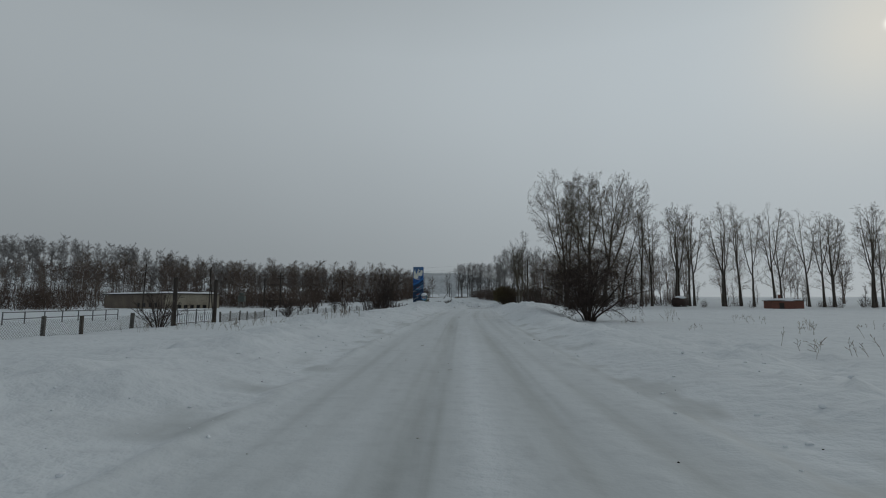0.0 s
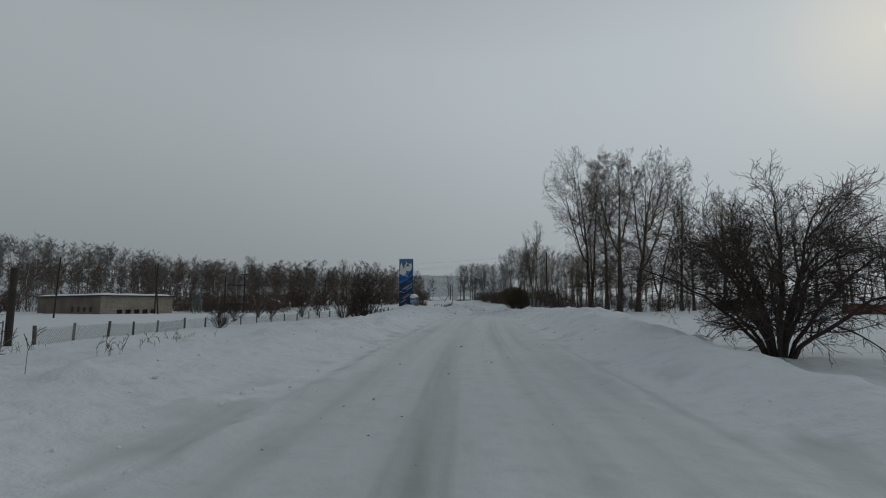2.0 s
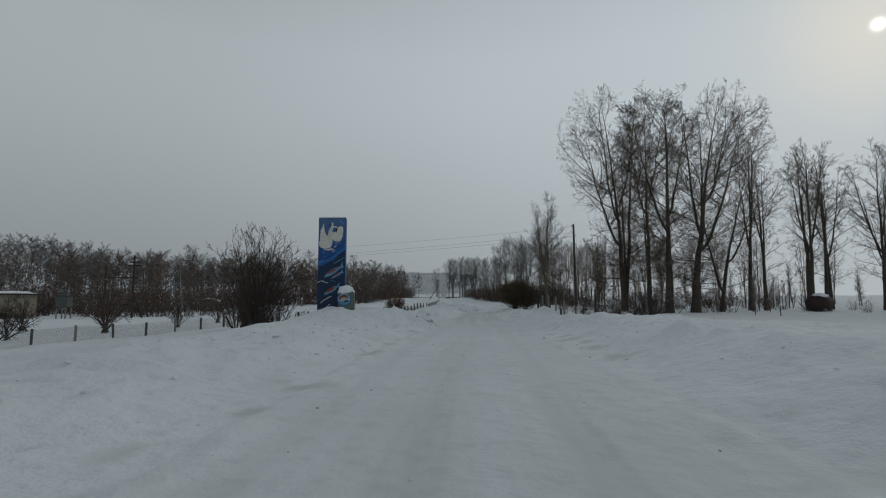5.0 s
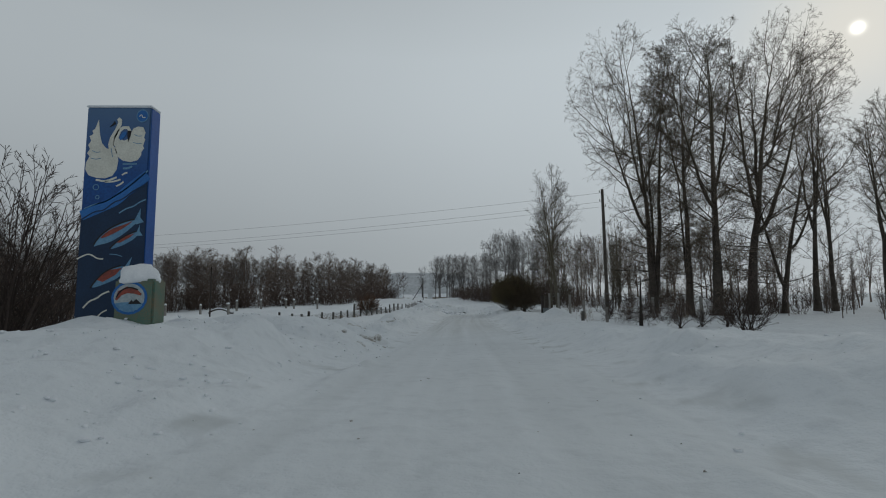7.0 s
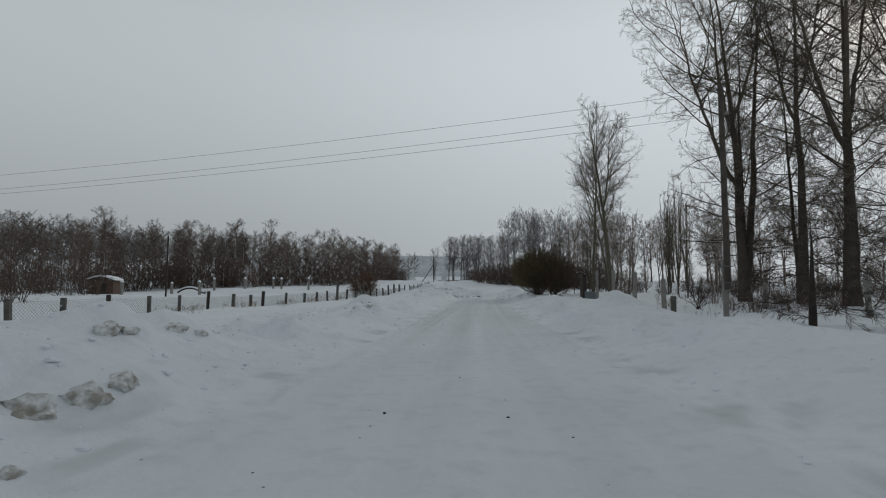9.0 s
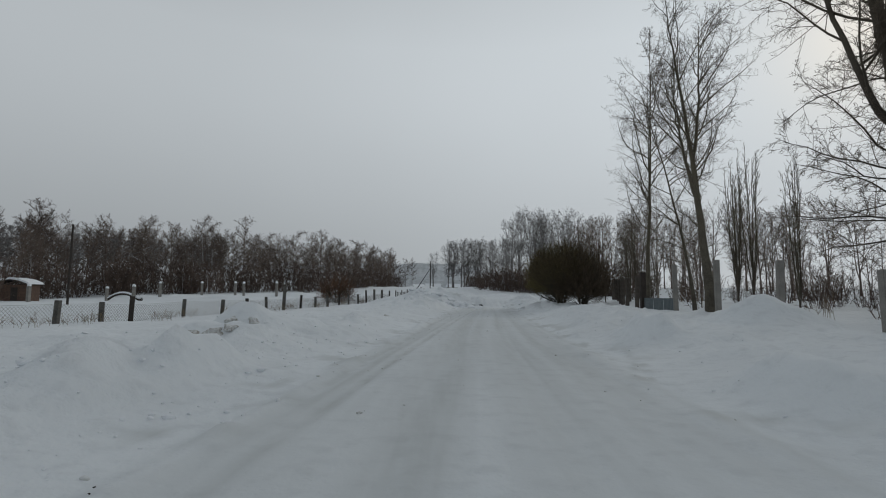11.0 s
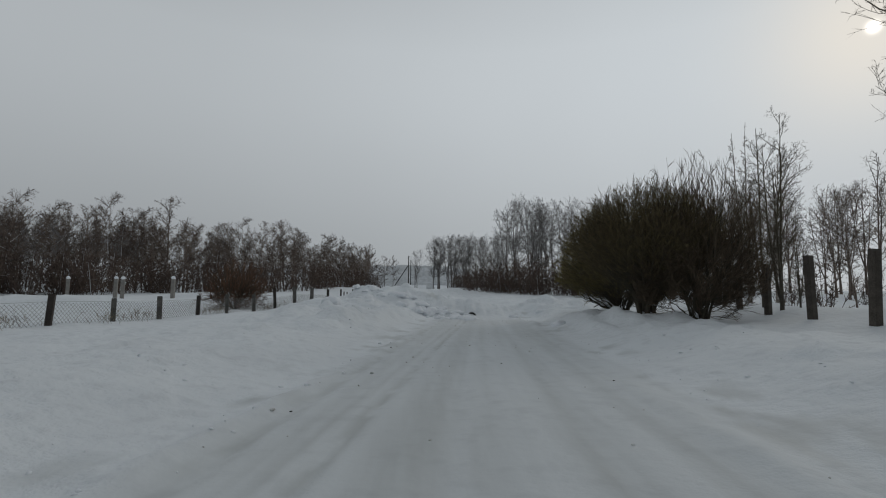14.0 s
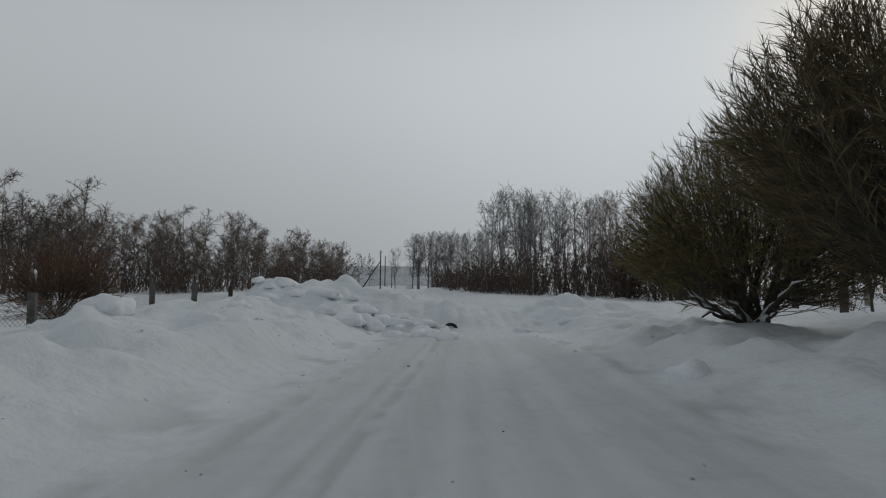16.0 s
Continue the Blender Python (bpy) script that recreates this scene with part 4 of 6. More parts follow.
    heap = heap * (1 + 0.15 * fbm(x * 0.5, y * 0.5, 2)) + (0.42 * np.abs(vnoise(x * 0.6 + 4, y * 0.6)) + 0.24 * np.abs(vnoise(x * 1.4 + 9, y * 1.4)) - 0.14) * smooth(0.08, 0.4, heap)
    z = z + np.maximum(heap, 0)
    for cx, cy, rx, ry, h in ((-4.4, 81.2, 4.5, 5.0, 0.3), (-5.5, 89.5, 3.4, 2.5, 0.5), (-9.0, 92.0, 3.6, 2.5, 0.7), (-4.0, 80.6, 1.6, 1.0, 0.12), (-3.75, 80.15, 0.45, 0.35, 0.2), (-5.4, 80.6, 1.2, 0.8, 0.15), (13.0, 47, 2.5, 3.0, 0.25), (0.75, 115.2, 1.0, 0.75, 0.8), (1.0, 112.6, 1.1, 0.5, 0.38), (1.25, 89.9, 0.9, 0.6, 0.34), (1.9, 90.5, 0.5, 0.4, 0.26), (0.3, 92.55, 0.6, 0.42, 0.42), (0.4, 94.3, 0.65, 0.42, 0.36), (16.2, 115.6, 0.9, 0.8, 0.5),
                              (1.5, 116.4, 1.3, 0.8, 0.3), (-1.5, 87.0, 2.6, 1.6, 0.3), (0.4, 88.2, 1.2, 0.8, 0.22), (-0.6, 84.9, 0.9, 0.7, -0.28), (0.6, 85.6, 0.6, 0.5, -0.2), (1.6, 85.6, 0.7, 0.45, 0.14), (-2.8, 86.0, 1.0, 0.8, -0.25), (2.4, 86.9, 0.5, 0.35, -0.12), (-3.6, 88.4, 1.4, 1.0, 0.25), (-25.0, 172.0, 4.0, 2.5, 0.9), (-17.5, 183.0, 4.0, 2.5, 0.7), (-33.0, 176.0, 4.0, 3.0, 0.6), (16.9, 116.2, 1.6, 1.4, 0.55), (14.5, 129.0, 2.2, 2.8, 0.25), (-8.6, 33.0, 2.2, 2.2, 0.4),
                              (15.0, 146.5, 1.6, 2.2, 0.2), (13.8, 150.0, 1.6, 2.0, 0.22), (5.0, 147.3, 0.55, 0.5, 0.34), (5.2, 146.5, 0.35, 0.3, -0.34), (5.3, 145.9, 0.7, 0.35, 0.25), (5.1, 150.9, 0.6, 0.4, 0.3), (5.1, 150.2, 0.35, 0.28, -0.3), (5.3, 149.7, 0.6, 0.3, 0.18)):
        z = z + bump_at(x, y, cx, cy, rx, ry, h)
    return z


def at(x, y, turn=0.0, sink=0.0):
    """A pose on the snow."""
    return pose(x, y, float(land(x, y)) - sink, 0, 0, turn)


def spread_steps(a, b, grow, far):
    out, step = [a], b
    while out[-1] < far:
        out.append(out[-1] + step)
        step *= grow
    return out


_fine = list(np.arange(0, 3.4, 0.085)) + list(np.arange(3.4, 8.6, 0.16))
_half = _fine + spread_steps(8.75, 0.3, 1.085, 2600)
US = np.array([-v for v in reversed(_half[1:])] + _half)
YS = np.array(list(-np.array(spread_steps(8.0, 0.6, 1.25, 400))[::-1]) + list(np.arange(-7.6, 172, 0.3)) + spread_steps(172.3, 0.5, 1.05, 3200))
_uu, _yy = np.meshgrid(US, YS)
_xx = _uu + line_x(_yy)
_zz = land(_xx, _yy)


def terrain(name, blocks, label):
    """One sheet of snow from blocks of the grid's columns."""
    got, faces, o = [], [], 0
    for cols in blocks:
        sub = [g[:, cols] for g in (_xx, _yy, _zz, _uu)]
        ny, nx = sub[0].shape
        i = np.arange(ny * nx).reshape(ny, nx) + o
        faces.append(np.stack([i[:-1, :-1], i[:-1, 1:], i[1:, 1:], i[1:, :-1]], -1).reshape(-1, 4))
        got.append(np.stack([g.ravel() for g in sub], 1))
        o += ny * nx
    x, y, z, u = np.concatenate(got).T
    me = raw_mesh(name, np.stack([x, y, z], 1), np.concatenate(faces), SNOW)
    wander = 0.35 * fbm(x * 0.3, y * 0.12, 3)
    s = np.abs(u + wander * 0.5)
    streak = fbm(u * 3.2 + 5, y * 0.06, 3)
    wear = (0.33 + 0.11 * streak) * (1 - smooth(2.1, 3.3, s))
    patch = np.clip(0.75 + 0.7 * fbm(u * 0.9, y * 0.09, 2), 0.1, 1) * np.interp(y, [0, 100, 128, 145], [1, 1, 0.7, 0.35])
    early = 1 + 0.7 * (1 - smooth(40, 70, y))
    patch = patch * early
    for c, w, a in ((-0.62, 0.22, 0.36), (-0.35, 0.05, 0.16), (-0.85, 0.05, 0.14), (0.92, 0.18, 0.22), (1.2, 0.05, 0.14), (1.75, 0.13, 0.12), (0.12, 0.22, -0.16), (-2.0, 0.10, 0.10), (2.75, 0.10, 0.22), (-2.75, 0.10, 0.15)):
        wear = wear + a * np.exp(-((u - c - 0.10 * np.sin(y * 0.09 + c)) / w) ** 2) * patch
    late = smooth(98, 112, y)
    speck = 0.25 + 0.75 * (vnoise(u * 7, y * 2.2) > -0.1)
    wear = wear + late * (0.38 * np.exp(-((u + 1.25 - 0.02 * (y - 142)) / 0.09) ** 2) * speck + 0.22 * np.exp(-((u + 1.55 - 0.02 * (y - 142)) / 0.07) ** 2) + 0.3 * np.exp(-((u + 2.42) / 0.12) ** 2) * speck)
    wear = wear * road_end(u, y) * (0.92 + 0.16 * fbm(x * 0.5, y * 0.2, 2))
    edge = np.exp(-((s - 3.2) / 0.6) ** 2) * smooth(0.25, 0.8, fbm(x * 1.5, y * 1.1, 3)) * 0.45
    wear = np.clip(wear * np.interp(y, [0, 45, 60, 96, 110], [1, 0.9, 0.4, 0.4, 1.0]) + edge, 0, 1) * (y < 175)
    attr = me.attributes.new("wear", "FLOAT", "POINT")
    attr.data.foreach_set("value", wear.astype(np.float32))
    return tagged(new(name, me), label, name, kind="structure")


_c = np.abs(US) <= 3.4
_i0, _i1 = np.argmax(_c), len(US) - np.argmax(_c[::-1])
terrain("road", [slice(_i0, _i1)], "snow-packed rutted country road, grey and icy in the wheel tracks")
terrain("ground", [slice(0, _i0 + 1), slice(_i1 - 1, len(US))], "deep white snow over banks, fields and low hills")

# ---------------------------------------------------------------- trees beside the road

OLD_POPLAR = "tall old bare poplar with forked trunk standing in snow"
def old_poplar(seed, H, r, lean, forks, per, first, spread, **more):
    return limbed_tree(seed, H, r, lean, forks, per, first, spread, POPLAR, POPLAR_TWIG, tip=0.0115, **{"counts": (11, 7, 5), "fine": 0.5, **more})


POP = [old_poplar(11, 36.5, 0.44, (-2.6, 0), ((0.03, 10, 2.2, 0.90), (0.30, 165, 4.8, 0.84), (0.42, 200, 3.2, 0.95), (0.48, -20, 3.4, 0.93)), 14, 0.10, 0.25, crown=(6.0, 8.2), low_limbs=22),
       old_poplar(12, 36.0, 0.38, (0.6, 1), ((0.44, 180, 2.6, 0.93), (0.5, 20, 3.0, 0.95)), 17, 0.14, 0.21, crown=(6.0, 6.2), low_limbs=22),
       old_poplar(13, 35.5, 0.50, (0.4, 0), ((0.02, 0, 1.2, 0.94), (0.36, 175, 4.6, 0.93), (0.42, 30, 5.0, 0.95)), 14, 0.12, 0.24, crown=(5.0, 7.2), low_limbs=22),
       old_poplar(14, 34.5, 0.54, (5.0, 0), ((0.27, -12, 7.0, 0.86), (0.34, 170, 2.0, 0.99), (0.42, 60, 4.0, 0.95), (0.5, 5, 5.0, 0.90)), 14, 0.10, 0.265, crown=(4.5, 8.8), low_limbs=22),
       old_poplar(15, 24.0, 0.20, (-0.6, 0), ((0.5, 0, 1.2, 0.9),), 14, 0.2, 0.16, counts=(7, 5, 4))]
for x, y, i, turn, k in ((30.9, 126.2, 0, 0, 0.97), (33.0, 122.3, 1, -30, 0.97), (34.9, 120.2, 2, 0, 0.97),
                         (38.4, 120.0, 3, 0, 0.97), (33.9, 124.0, 4, 0, 0.95), (31.7, 127.5, 4, 120, 1.15)):
    plant("poplar_tree", POP[i], at(x, y, turn), OLD_POPLAR, group="poplars by the pole", scale=k)
plant("poplar_tree", old_poplar(21, 23.0, 0.30, (6.0, 0), ((0.12, 150, 2.5, 0.8), (0.3, 10, 6.0, 0.85)), 13, 0.1, 0.30, rise=(84, 40), counts=(8, 6, 4)), at(43.0, 121.5),
      "leaning bare poplar with long side branches in snow", "tree", "poplars by the pole")

# slender trees by the right-hand post row
SLIM = dict(wood=ASPEN, twig=ASPEN_TWIG)
plant("aspen_tree", limbed_tree(31, 20.4, 0.15, (0.5, 0), (), 40, 0.22, 0.29, counts=(10, 6, 3), rise=(62, 30), up=0.04, wig=0.13, shape=((0.2, 0.45), (0.32, 0.8), (0.42, 1.0), (0.6, 0.75), (0.8, 0.48), (1, 0.13)), tip=0.0055, fine=0.3, **SLIM), at(21.1, 135.6), "tall slender bare aspen with fine pale twigs", group="slender trees")
plant("aspen_tree", limbed_tree(33, 15.2, 0.20, (-1.7, 0), ((0.34, 160, 0.8, 0.72), (0.46, 20, 1.0, 0.9)), 20, 0.24, 0.22, counts=(9, 6, 3), rise=(64, 28), up=0.035, wig=0.14, tip=0.0055, fine=0.3, **SLIM), at(18.65, 122.8), "bare aspen with smooth pale trunk and wide branches", group="slender trees")
plant("aspen_tree", limbed_tree(34, 11.5, 0.08, (-2.6, 0), (), 24, 0.2, 0.26, counts=(7, 5, 3), rise=(74, 38), up=0.03, tip=0.005, fine=0.28, **SLIM), at(19.7, 126.3), "thin leaning bare aspen by the gate", group="slender trees")
PALE = dict(wood=BIRCH, twig=BIRCH_TWIG)
plant("birch_tree", limbed_tree(32, 15.5, 0.11, (0.2, 0), ((0.06, 200, 1.2, 0.93),), 24, 0.12, 0.105, counts=(7, 5, 3), rise=(52, 24), up=0.03, shape=SPIRE_TOP, tip=0.0085, fine=0.45, **PALE), at(35.0, 166.0), "slender young birch with pale thin bare twigs", group="slender trees")
plant("birch_tree", limbed_tree(38, 12.8, 0.10, (0.9, 0), (), 28, 0.14, 0.12, counts=(7, 5, 3), rise=(52, 24), up=0.03, shape=SPIRE_TOP, tip=0.0085, fine=0.45, **PALE), at(36.6, 165.0), "slender young birch with pale thin bare twigs", group="slender trees")
COLUMN = limbed_tree(35, 14.0, 0.055, (0, 0), ((0.03, 20, 0.75, 0.9), (0.05, 140, 0.8, 0.86), (0.08, 260, 0.8, 0.92), (0.14, 80, 0.6, 0.95), (0.2, 200, 0.6, 0.88)), 22, 0.06, 0.10, ASPEN, POPLAR_TWIG, counts=(4, 3, 3), rise=(32, 14), up=0.06, shape=((0, 0.8), (0.5, 1.0), (0.85, 0.9), (1, 0.6)), tip=0.0065, fine=0.35, twist=(14, 36))
for x, y, k in ((33.8, 144.0, 1.0), (33.2, 145.2, 0.9), (34.5, 147.5, 0.85), (28.5, 131.0, 0.7)):
    plant("columnar_poplar_tree", COLUMN, at(x, y, x * 50), "narrow upright bare poplar with many parallel stems", group="slender trees", scale=k)
YOUNG = [limbed_tree(36 + i, 11.0 - i, 0.075, (0.4 - 0.8 * i, 0), ((0.05, 90 + 150 * i, 1.2, 0.85), (0.1, 230 + 150 * i, 1.0, 0.7)), 18, 0.12, 0.21, counts=(7, 5, 3), rise=(50, 30), up=0.02, shape=((0, 0.7), (0.3, 1.0), (0.75, 0.75), (1, 0.4)), tip=0.006, fine=0.35, **SLIM) for i in range(2)]
for i, (x, y, k) in enumerate(((24.3, 147.3, 0.83), (26.8, 152.2, 1.0), (27.8, 150.8, 0.5), (24.0, 153.5, 0.5), (29.0, 155.5, 0.55), (27.5, 158.0, 0.5))):
    plant("aspen_tree", YOUNG[i % 2], at(x, y, i * 70), "thin young bare tree by the posts", group="slender trees", scale=k)

# willows
WIL_A = dome_bush(41, 7.1, 2.7, 20, 430, 8, 6, 0.42, (8, 26), (10, 36), 0.05, 0.06, 0.0036, WILLOW, WILLOW_BROWN, 0.36, 0.09, blen=0.11, limb=0.12, snow=3, arms=(2.6, 4.4), hold=True)
WIL_B = dome_bush(42, 6.2, 3.75, 9, 980, 7, 6, 0.32, (10, 32), (14, 50), 0.03, 0.11, 0.0034, WILLOW, WILLOW_DULL, 0.42, 0.02, blen=0.085, limb=0.06, hold=True, under=0.12, bare=0.42)
WIL_C = dome_bush(43, 6.3, 4.0, 9, 1000, 7, 6, 0.28, (10, 32), (14, 50), 0.02, 0.13, 0.0036, WILLOW, WILLOW_TWIG, 0.38, 0.02, snow=7, arms=(3.0, 4.6), blen=0.07, limb=0.05, hold=True, under=-0.2, bare=0.32)
plant("willow_bush", WIL_A, at(19.2, 145.0), "tall brown bare willow bush with many slender shoots", "bush", "willows")
plant("willow_bush", WIL_B, at(17.6, 146.2), "round dull-brown willow bush on thick leaning trunks", "bush", "willows")
plant("willow_bush", WIL_C, at(19.1, 152.9), "dense rounded olive-brown willow bush with snowy lower limbs", "bush", "willows")

plant("russet_bush", dome_bush(51, 5.6, 3.4, 10, 170, 6, 4, 0.7, (14, 40), (16, 45), 0.05, 0.09, 0.009, WILLOW, RUSSET, 0.12, 0.12, snow=5, arms=(3.0, 5.5)), at(-6.6, 164.0), "russet-brown bare bush with a snowy broken limb", "bush", scale=0.72)

# the wide dark bush in the field and shrubs along the first fence
plant("field_bush", spreading_bush(44, 4.95, 5.6, 21, (14, 8, 5), 0.062, 0.005, SHRUB, SHRUB), at(10.4, 36.1), "wide dark bare bush with tangled twigs in snow", "bush")
SHR = [shrub(45, 2.6, 1.8, 9, 0.52, SHRUB, SHRUB, 0.05, 0.04, fine=0.006, shoots=0.4), shrub(46, 3.6, 2.2, 9, 0.55, SHRUB, SCRUB, 0.06, 0.05, fine=0.007, shoots=0.5)]
for i, (x, y, k) in enumerate(((-25.5, 84.0, 1.1), (-23.0, 90.0, 1.2), (-20.5, 96.0, 1.0), (-27.0, 96.0, 1.3),
                               (-31.0, 92.0, 1.2), (-20.0, 103.0, 1.0), (21.4, 115.5, 0.8), (20.6, 100.6, 0.6), (22.6, 101.6, 0.65), (24.6, 102.0, 0.6), (26.5, 104.5, 0.7))):
    plant("shrub", SHR[i % 2], at(x, y, i * 40), "low dark bare shrub standing in snow", "shrub", "low shrubs", k)
ROUND = fan_bush(52, 3.0, 2.3, 16, (7, 5, 3), 0.035, 0.006, 0.35, SHRUB, SHRUB, 0.03, 0.35, (18, 50), 0.9, True, 0.3)
for x, y, k in ((-19.9, 35.5, 1.0), (-22.4, 73.0, 0.72), (-24.3, 78.0, 0.6)):
    plant("round_shrub", ROUND, at(x, y, 60 * x), "rounded dark bare shrub behind the fence", "shrub", "low shrubs", k)
plant("sapling", fan_bush(47, 7.6, 2.9, 22, (9, 6, 4), 0.042, 0.006, 0.4, SHRUB, SHRUB, 0.03, 0.5, (18, 48), 0.75, False, 0.34), at(-9.7, 85.0), "young many-stemmed bare tree behind the blue panel", "tree")
plant("sapling", shrub(48, 3.4, 1.7, 8, 0.8, SHRUB, SCRUB, 0.12, 0.04, fine=0.006, shoots=0.5), at(-11.5, 88.0), "young many-stemmed bare tree behind the blue panel", "tree")
plant("sapling", dome_bush(49, 3.6, 1.5, 9, 60, 6, 4, 0.35, (14, 40), (16, 45), 0.08, 0.04, 0.004, SHRUB, SHRUB, 0.15, 0.2), at(21.2, 94.8), "thin bare sapling before the poplars", "tree")
for i, (x, y, k) in enumerate(((-9.2, 87.2, 1.05), (-11.2, 89.0, 1.25), (-13.4, 91.0, 1.1))):
    plant("round_shrub", ROUND, at(x, y, 75 * i), "rounded dark bare shrub behind the blue panel", "shrub", "low shrubs", k)
plant("dead_tree", crown_tree("dead", 50, 5.0, 0.14, (0.2, 0), 0.25, (2.7, 2.2, 4.4), 0, 300, 0.2, 0.28, DARKWOOD, SHRUB, 0.006, per=(3, 2), tl=(0.4, 0.25), up=-0.25, keep=0.9, bushy=True), at(18.9, 102.6), "broken dark tree with hanging branches", "tree")

# ---------------------------------------------------------------- far woods (too many to count)


# right-hand tree belt across the field
BELT = [old_poplar(60 + i, 27.0 - i, 0.32, (1.0 - 0.8 * i, 0), ((0.34, 150 + 80 * i, 2.6, 0.93), (0.45, 330 + 60 * i, 2.4, 0.96)), 12, 0.12, 0.20, counts=(7, 5, 4), fine=0.7, rise=(62, 26), crown=(3.0, 5.0)) for i in range(4)]
rng = np.random.default_rng(3)
for i in range(28):
    x = 50 + i * 3.0 + rng.uniform(-1.2, 1.2)
    y = 126 - 0.16 * (x - 52) + rng.uniform(-4, 4)
    plant("poplar_tree", BELT[i % 4], at(x, y, rng.uniform(0, 360)), "bare poplar in the field's tree belt", "tree", "tree belt", rng.uniform(0.95, 1.15) * (1 - 0.0022 * (x - 50)))


def woods(name, spots, templates, mat, label, category="woods"):
    chunks = []
    for i, (x, y, turn, k) in enumerate(spots):
        v, f = templates[i % len(templates)]
        c, s = math.cos(turn), math.sin(turn)
        w = v * k
        chunks.append((np.stack([w[:, 0] * c - w[:, 1] * s + x, w[:, 0] * s + w[:, 1] * c + y, w[:, 2] + float(land(x, y)) - 0.1], 1), f))
    return tagged(new(name, raw_mesh(name, *merge(chunks), mat)), label, category, kind="stuff")


def strip(g, n, a, b, wide, k0, k1):
    """n spots along a line from a to b, strewn wide to both sides."""
    out = []
    for i in range(n):
        t = (i + g.random()) / n
        out.append((a[0] + (b[0] - a[0]) * t + g.uniform(-wide, wide), a[1] + (b[1] - a[1]) * t + g.uniform(-wide, wide), g.random() * 6.28, g.uniform(k0, k1)))
    return out


g = np.random.default_rng(8)


T_FAR = [far_tree(100 + i, 17.5 - 0.8 * i, 0.13, (0.6 - 0.2 * i, 0), ((0.4, 70 * i, 1.2, 0.92),), 7, 0.2, 0.23, (4, 4), tip=0.055, fine=1.5) for i in range(6)]
T_BIRCH = [far_tree(70 + i, 18.6 - i, 0.15, (0.8 - 0.4 * i, 0), ((0.3, 80 * i, 1.4, 0.9),), 13, 0.12, 0.24, (7, 6), tip=0.024, fine=0.8) for i in range(5)]
T_SCRUB = [far_bush(90 + i, 6.0 + 0.3 * i, 3.1, 13, (6, 6), tip=0.03, fine=0.8) for i in range(5)]
T_POP = [far_tree(80 + i, 26, 0.26, (0.8 - 0.5 * i, 0), ((0.16, 70 + 80 * i, 2.6, 0.92), (0.24, 190 + 60 * i, 2.4, 0.95), (0.32, 310 + 70 * i, 2.2, 0.97)), 11, 0.2, 0.22, (7, 6), (62, 28), tip=0.019, fine=0.8, crown=(4.5, 5.4)) for i in range(4)]
T_SAPLING = [far_tree(120 + i, 9.0 - i, 0.06, (0.5 - 0.4 * i, 0), ((0.12, 90 * i, 0.7, 0.85),), 12, 0.12, 0.2, (6, 5), (54, 26), tip=0.0075, fine=0.45) for i in range(3)]
T_UNDER = [far_bush(95 + i, 6.0, 2.8, 13, (6, 6), tip=0.014, fine=0.7) for i in range(3)]
woods("birch_wood", strip(g, 34, (-40, 268), (-76, 226), 8, 0.9, 1.12) + strip(g, 36, (-76, 226), (-150, 190), 10, 0.9, 1.12) + strip(g, 26, (-16, 335), (-40, 268), 6, 0.8, 1.2),
      T_BIRCH, WOODS, "bare birch and aspen wood beyond the fields")
woods("birch_wood", strip(g, 34, (-22, 236), (-66, 184), 5, 0.72, 1.03) + strip(g, 32, (-66, 184), (-120, 152), 6, 0.67, 0.95) + strip(g, 16, (-10, 320), (-22, 236), 4, 0.65, 0.95), T_BIRCH, WOODS, "rounded bare birches rising out of the brushwood")
woods("hill_wood", strip(g, 170, (-62, 268), (-330, 250), 10, 0.95, 1.15) + strip(g, 100, (-110, 300), (-360, 290), 12, 0.95, 1.25) + strip(g, 110, (-60, 235), (-190, 200), 9, 0.7, 1.0), T_FAR, HAZED, "bare wood along a low ridge, paled for haze")
woods("birch_wood", strip(g, 50, (-14, 345), (-80, 262), 9, 0.85, 1.15) + strip(g, 60, (-80, 235), (-190, 190), 10, 0.7, 1.05), T_FAR, WOODS, "dense bare wood behind the birches")
woods("brushwood", strip(g, 74, (-24, 215), (-68, 172), 7, 0.8, 1.25) + strip(g, 50, (-48, 160), (-115, 140), 8, 0.7, 1.1) + strip(g, 34, (-12, 300), (-24, 215), 5, 0.8, 1.2)
      + strip(g, 28, (-36, 128), (-80, 150), 6, 0.7, 1.0) + strip(g, 32, (-72, 98), (-135, 120), 8, 0.7, 1.1), T_SCRUB, SCRUB, "dense dark brown leafless brushwood", "brushwood")
woods("brushwood", strip(g, 46, (21, 225), (40, 180), 5, 0.8, 1.2) + strip(g, 24, (30, 168), (66, 150), 6, 0.35, 0.7) + strip(g, 18, (18, 275), (22, 225), 4, 0.7, 1.0), T_SCRUB, SCRUB, "dense dark brown leafless brushwood by the road", "brushwood")
woods("undergrowth", strip(g, 26, (24, 136), (56, 130), 5, 0.3, 0.6) + strip(g, 16, (22, 113), (33, 119), 2, 0.2, 0.36) + strip(g, 11, (26, 122), (46, 120), 2, 0.25, 0.45) + strip(g, 34, (48, 124), (135, 114), 6, 0.3, 0.6), T_UNDER, SCRUB, "dark tangled undergrowth between the poplar trunks", "undergrowth")
woods("sapling_thicket", strip(g, 34, (34, 154), (68, 134), 6, 0.45, 0.95) + strip(g, 12, (42, 114), (62, 134), 6, 0.4, 0.7) + strip(g, 18, (62, 150), (120, 130), 8, 0.6, 1.0), T_SAPLING, WOODS, "thicket of thin bare saplings under the trees", "thicket")
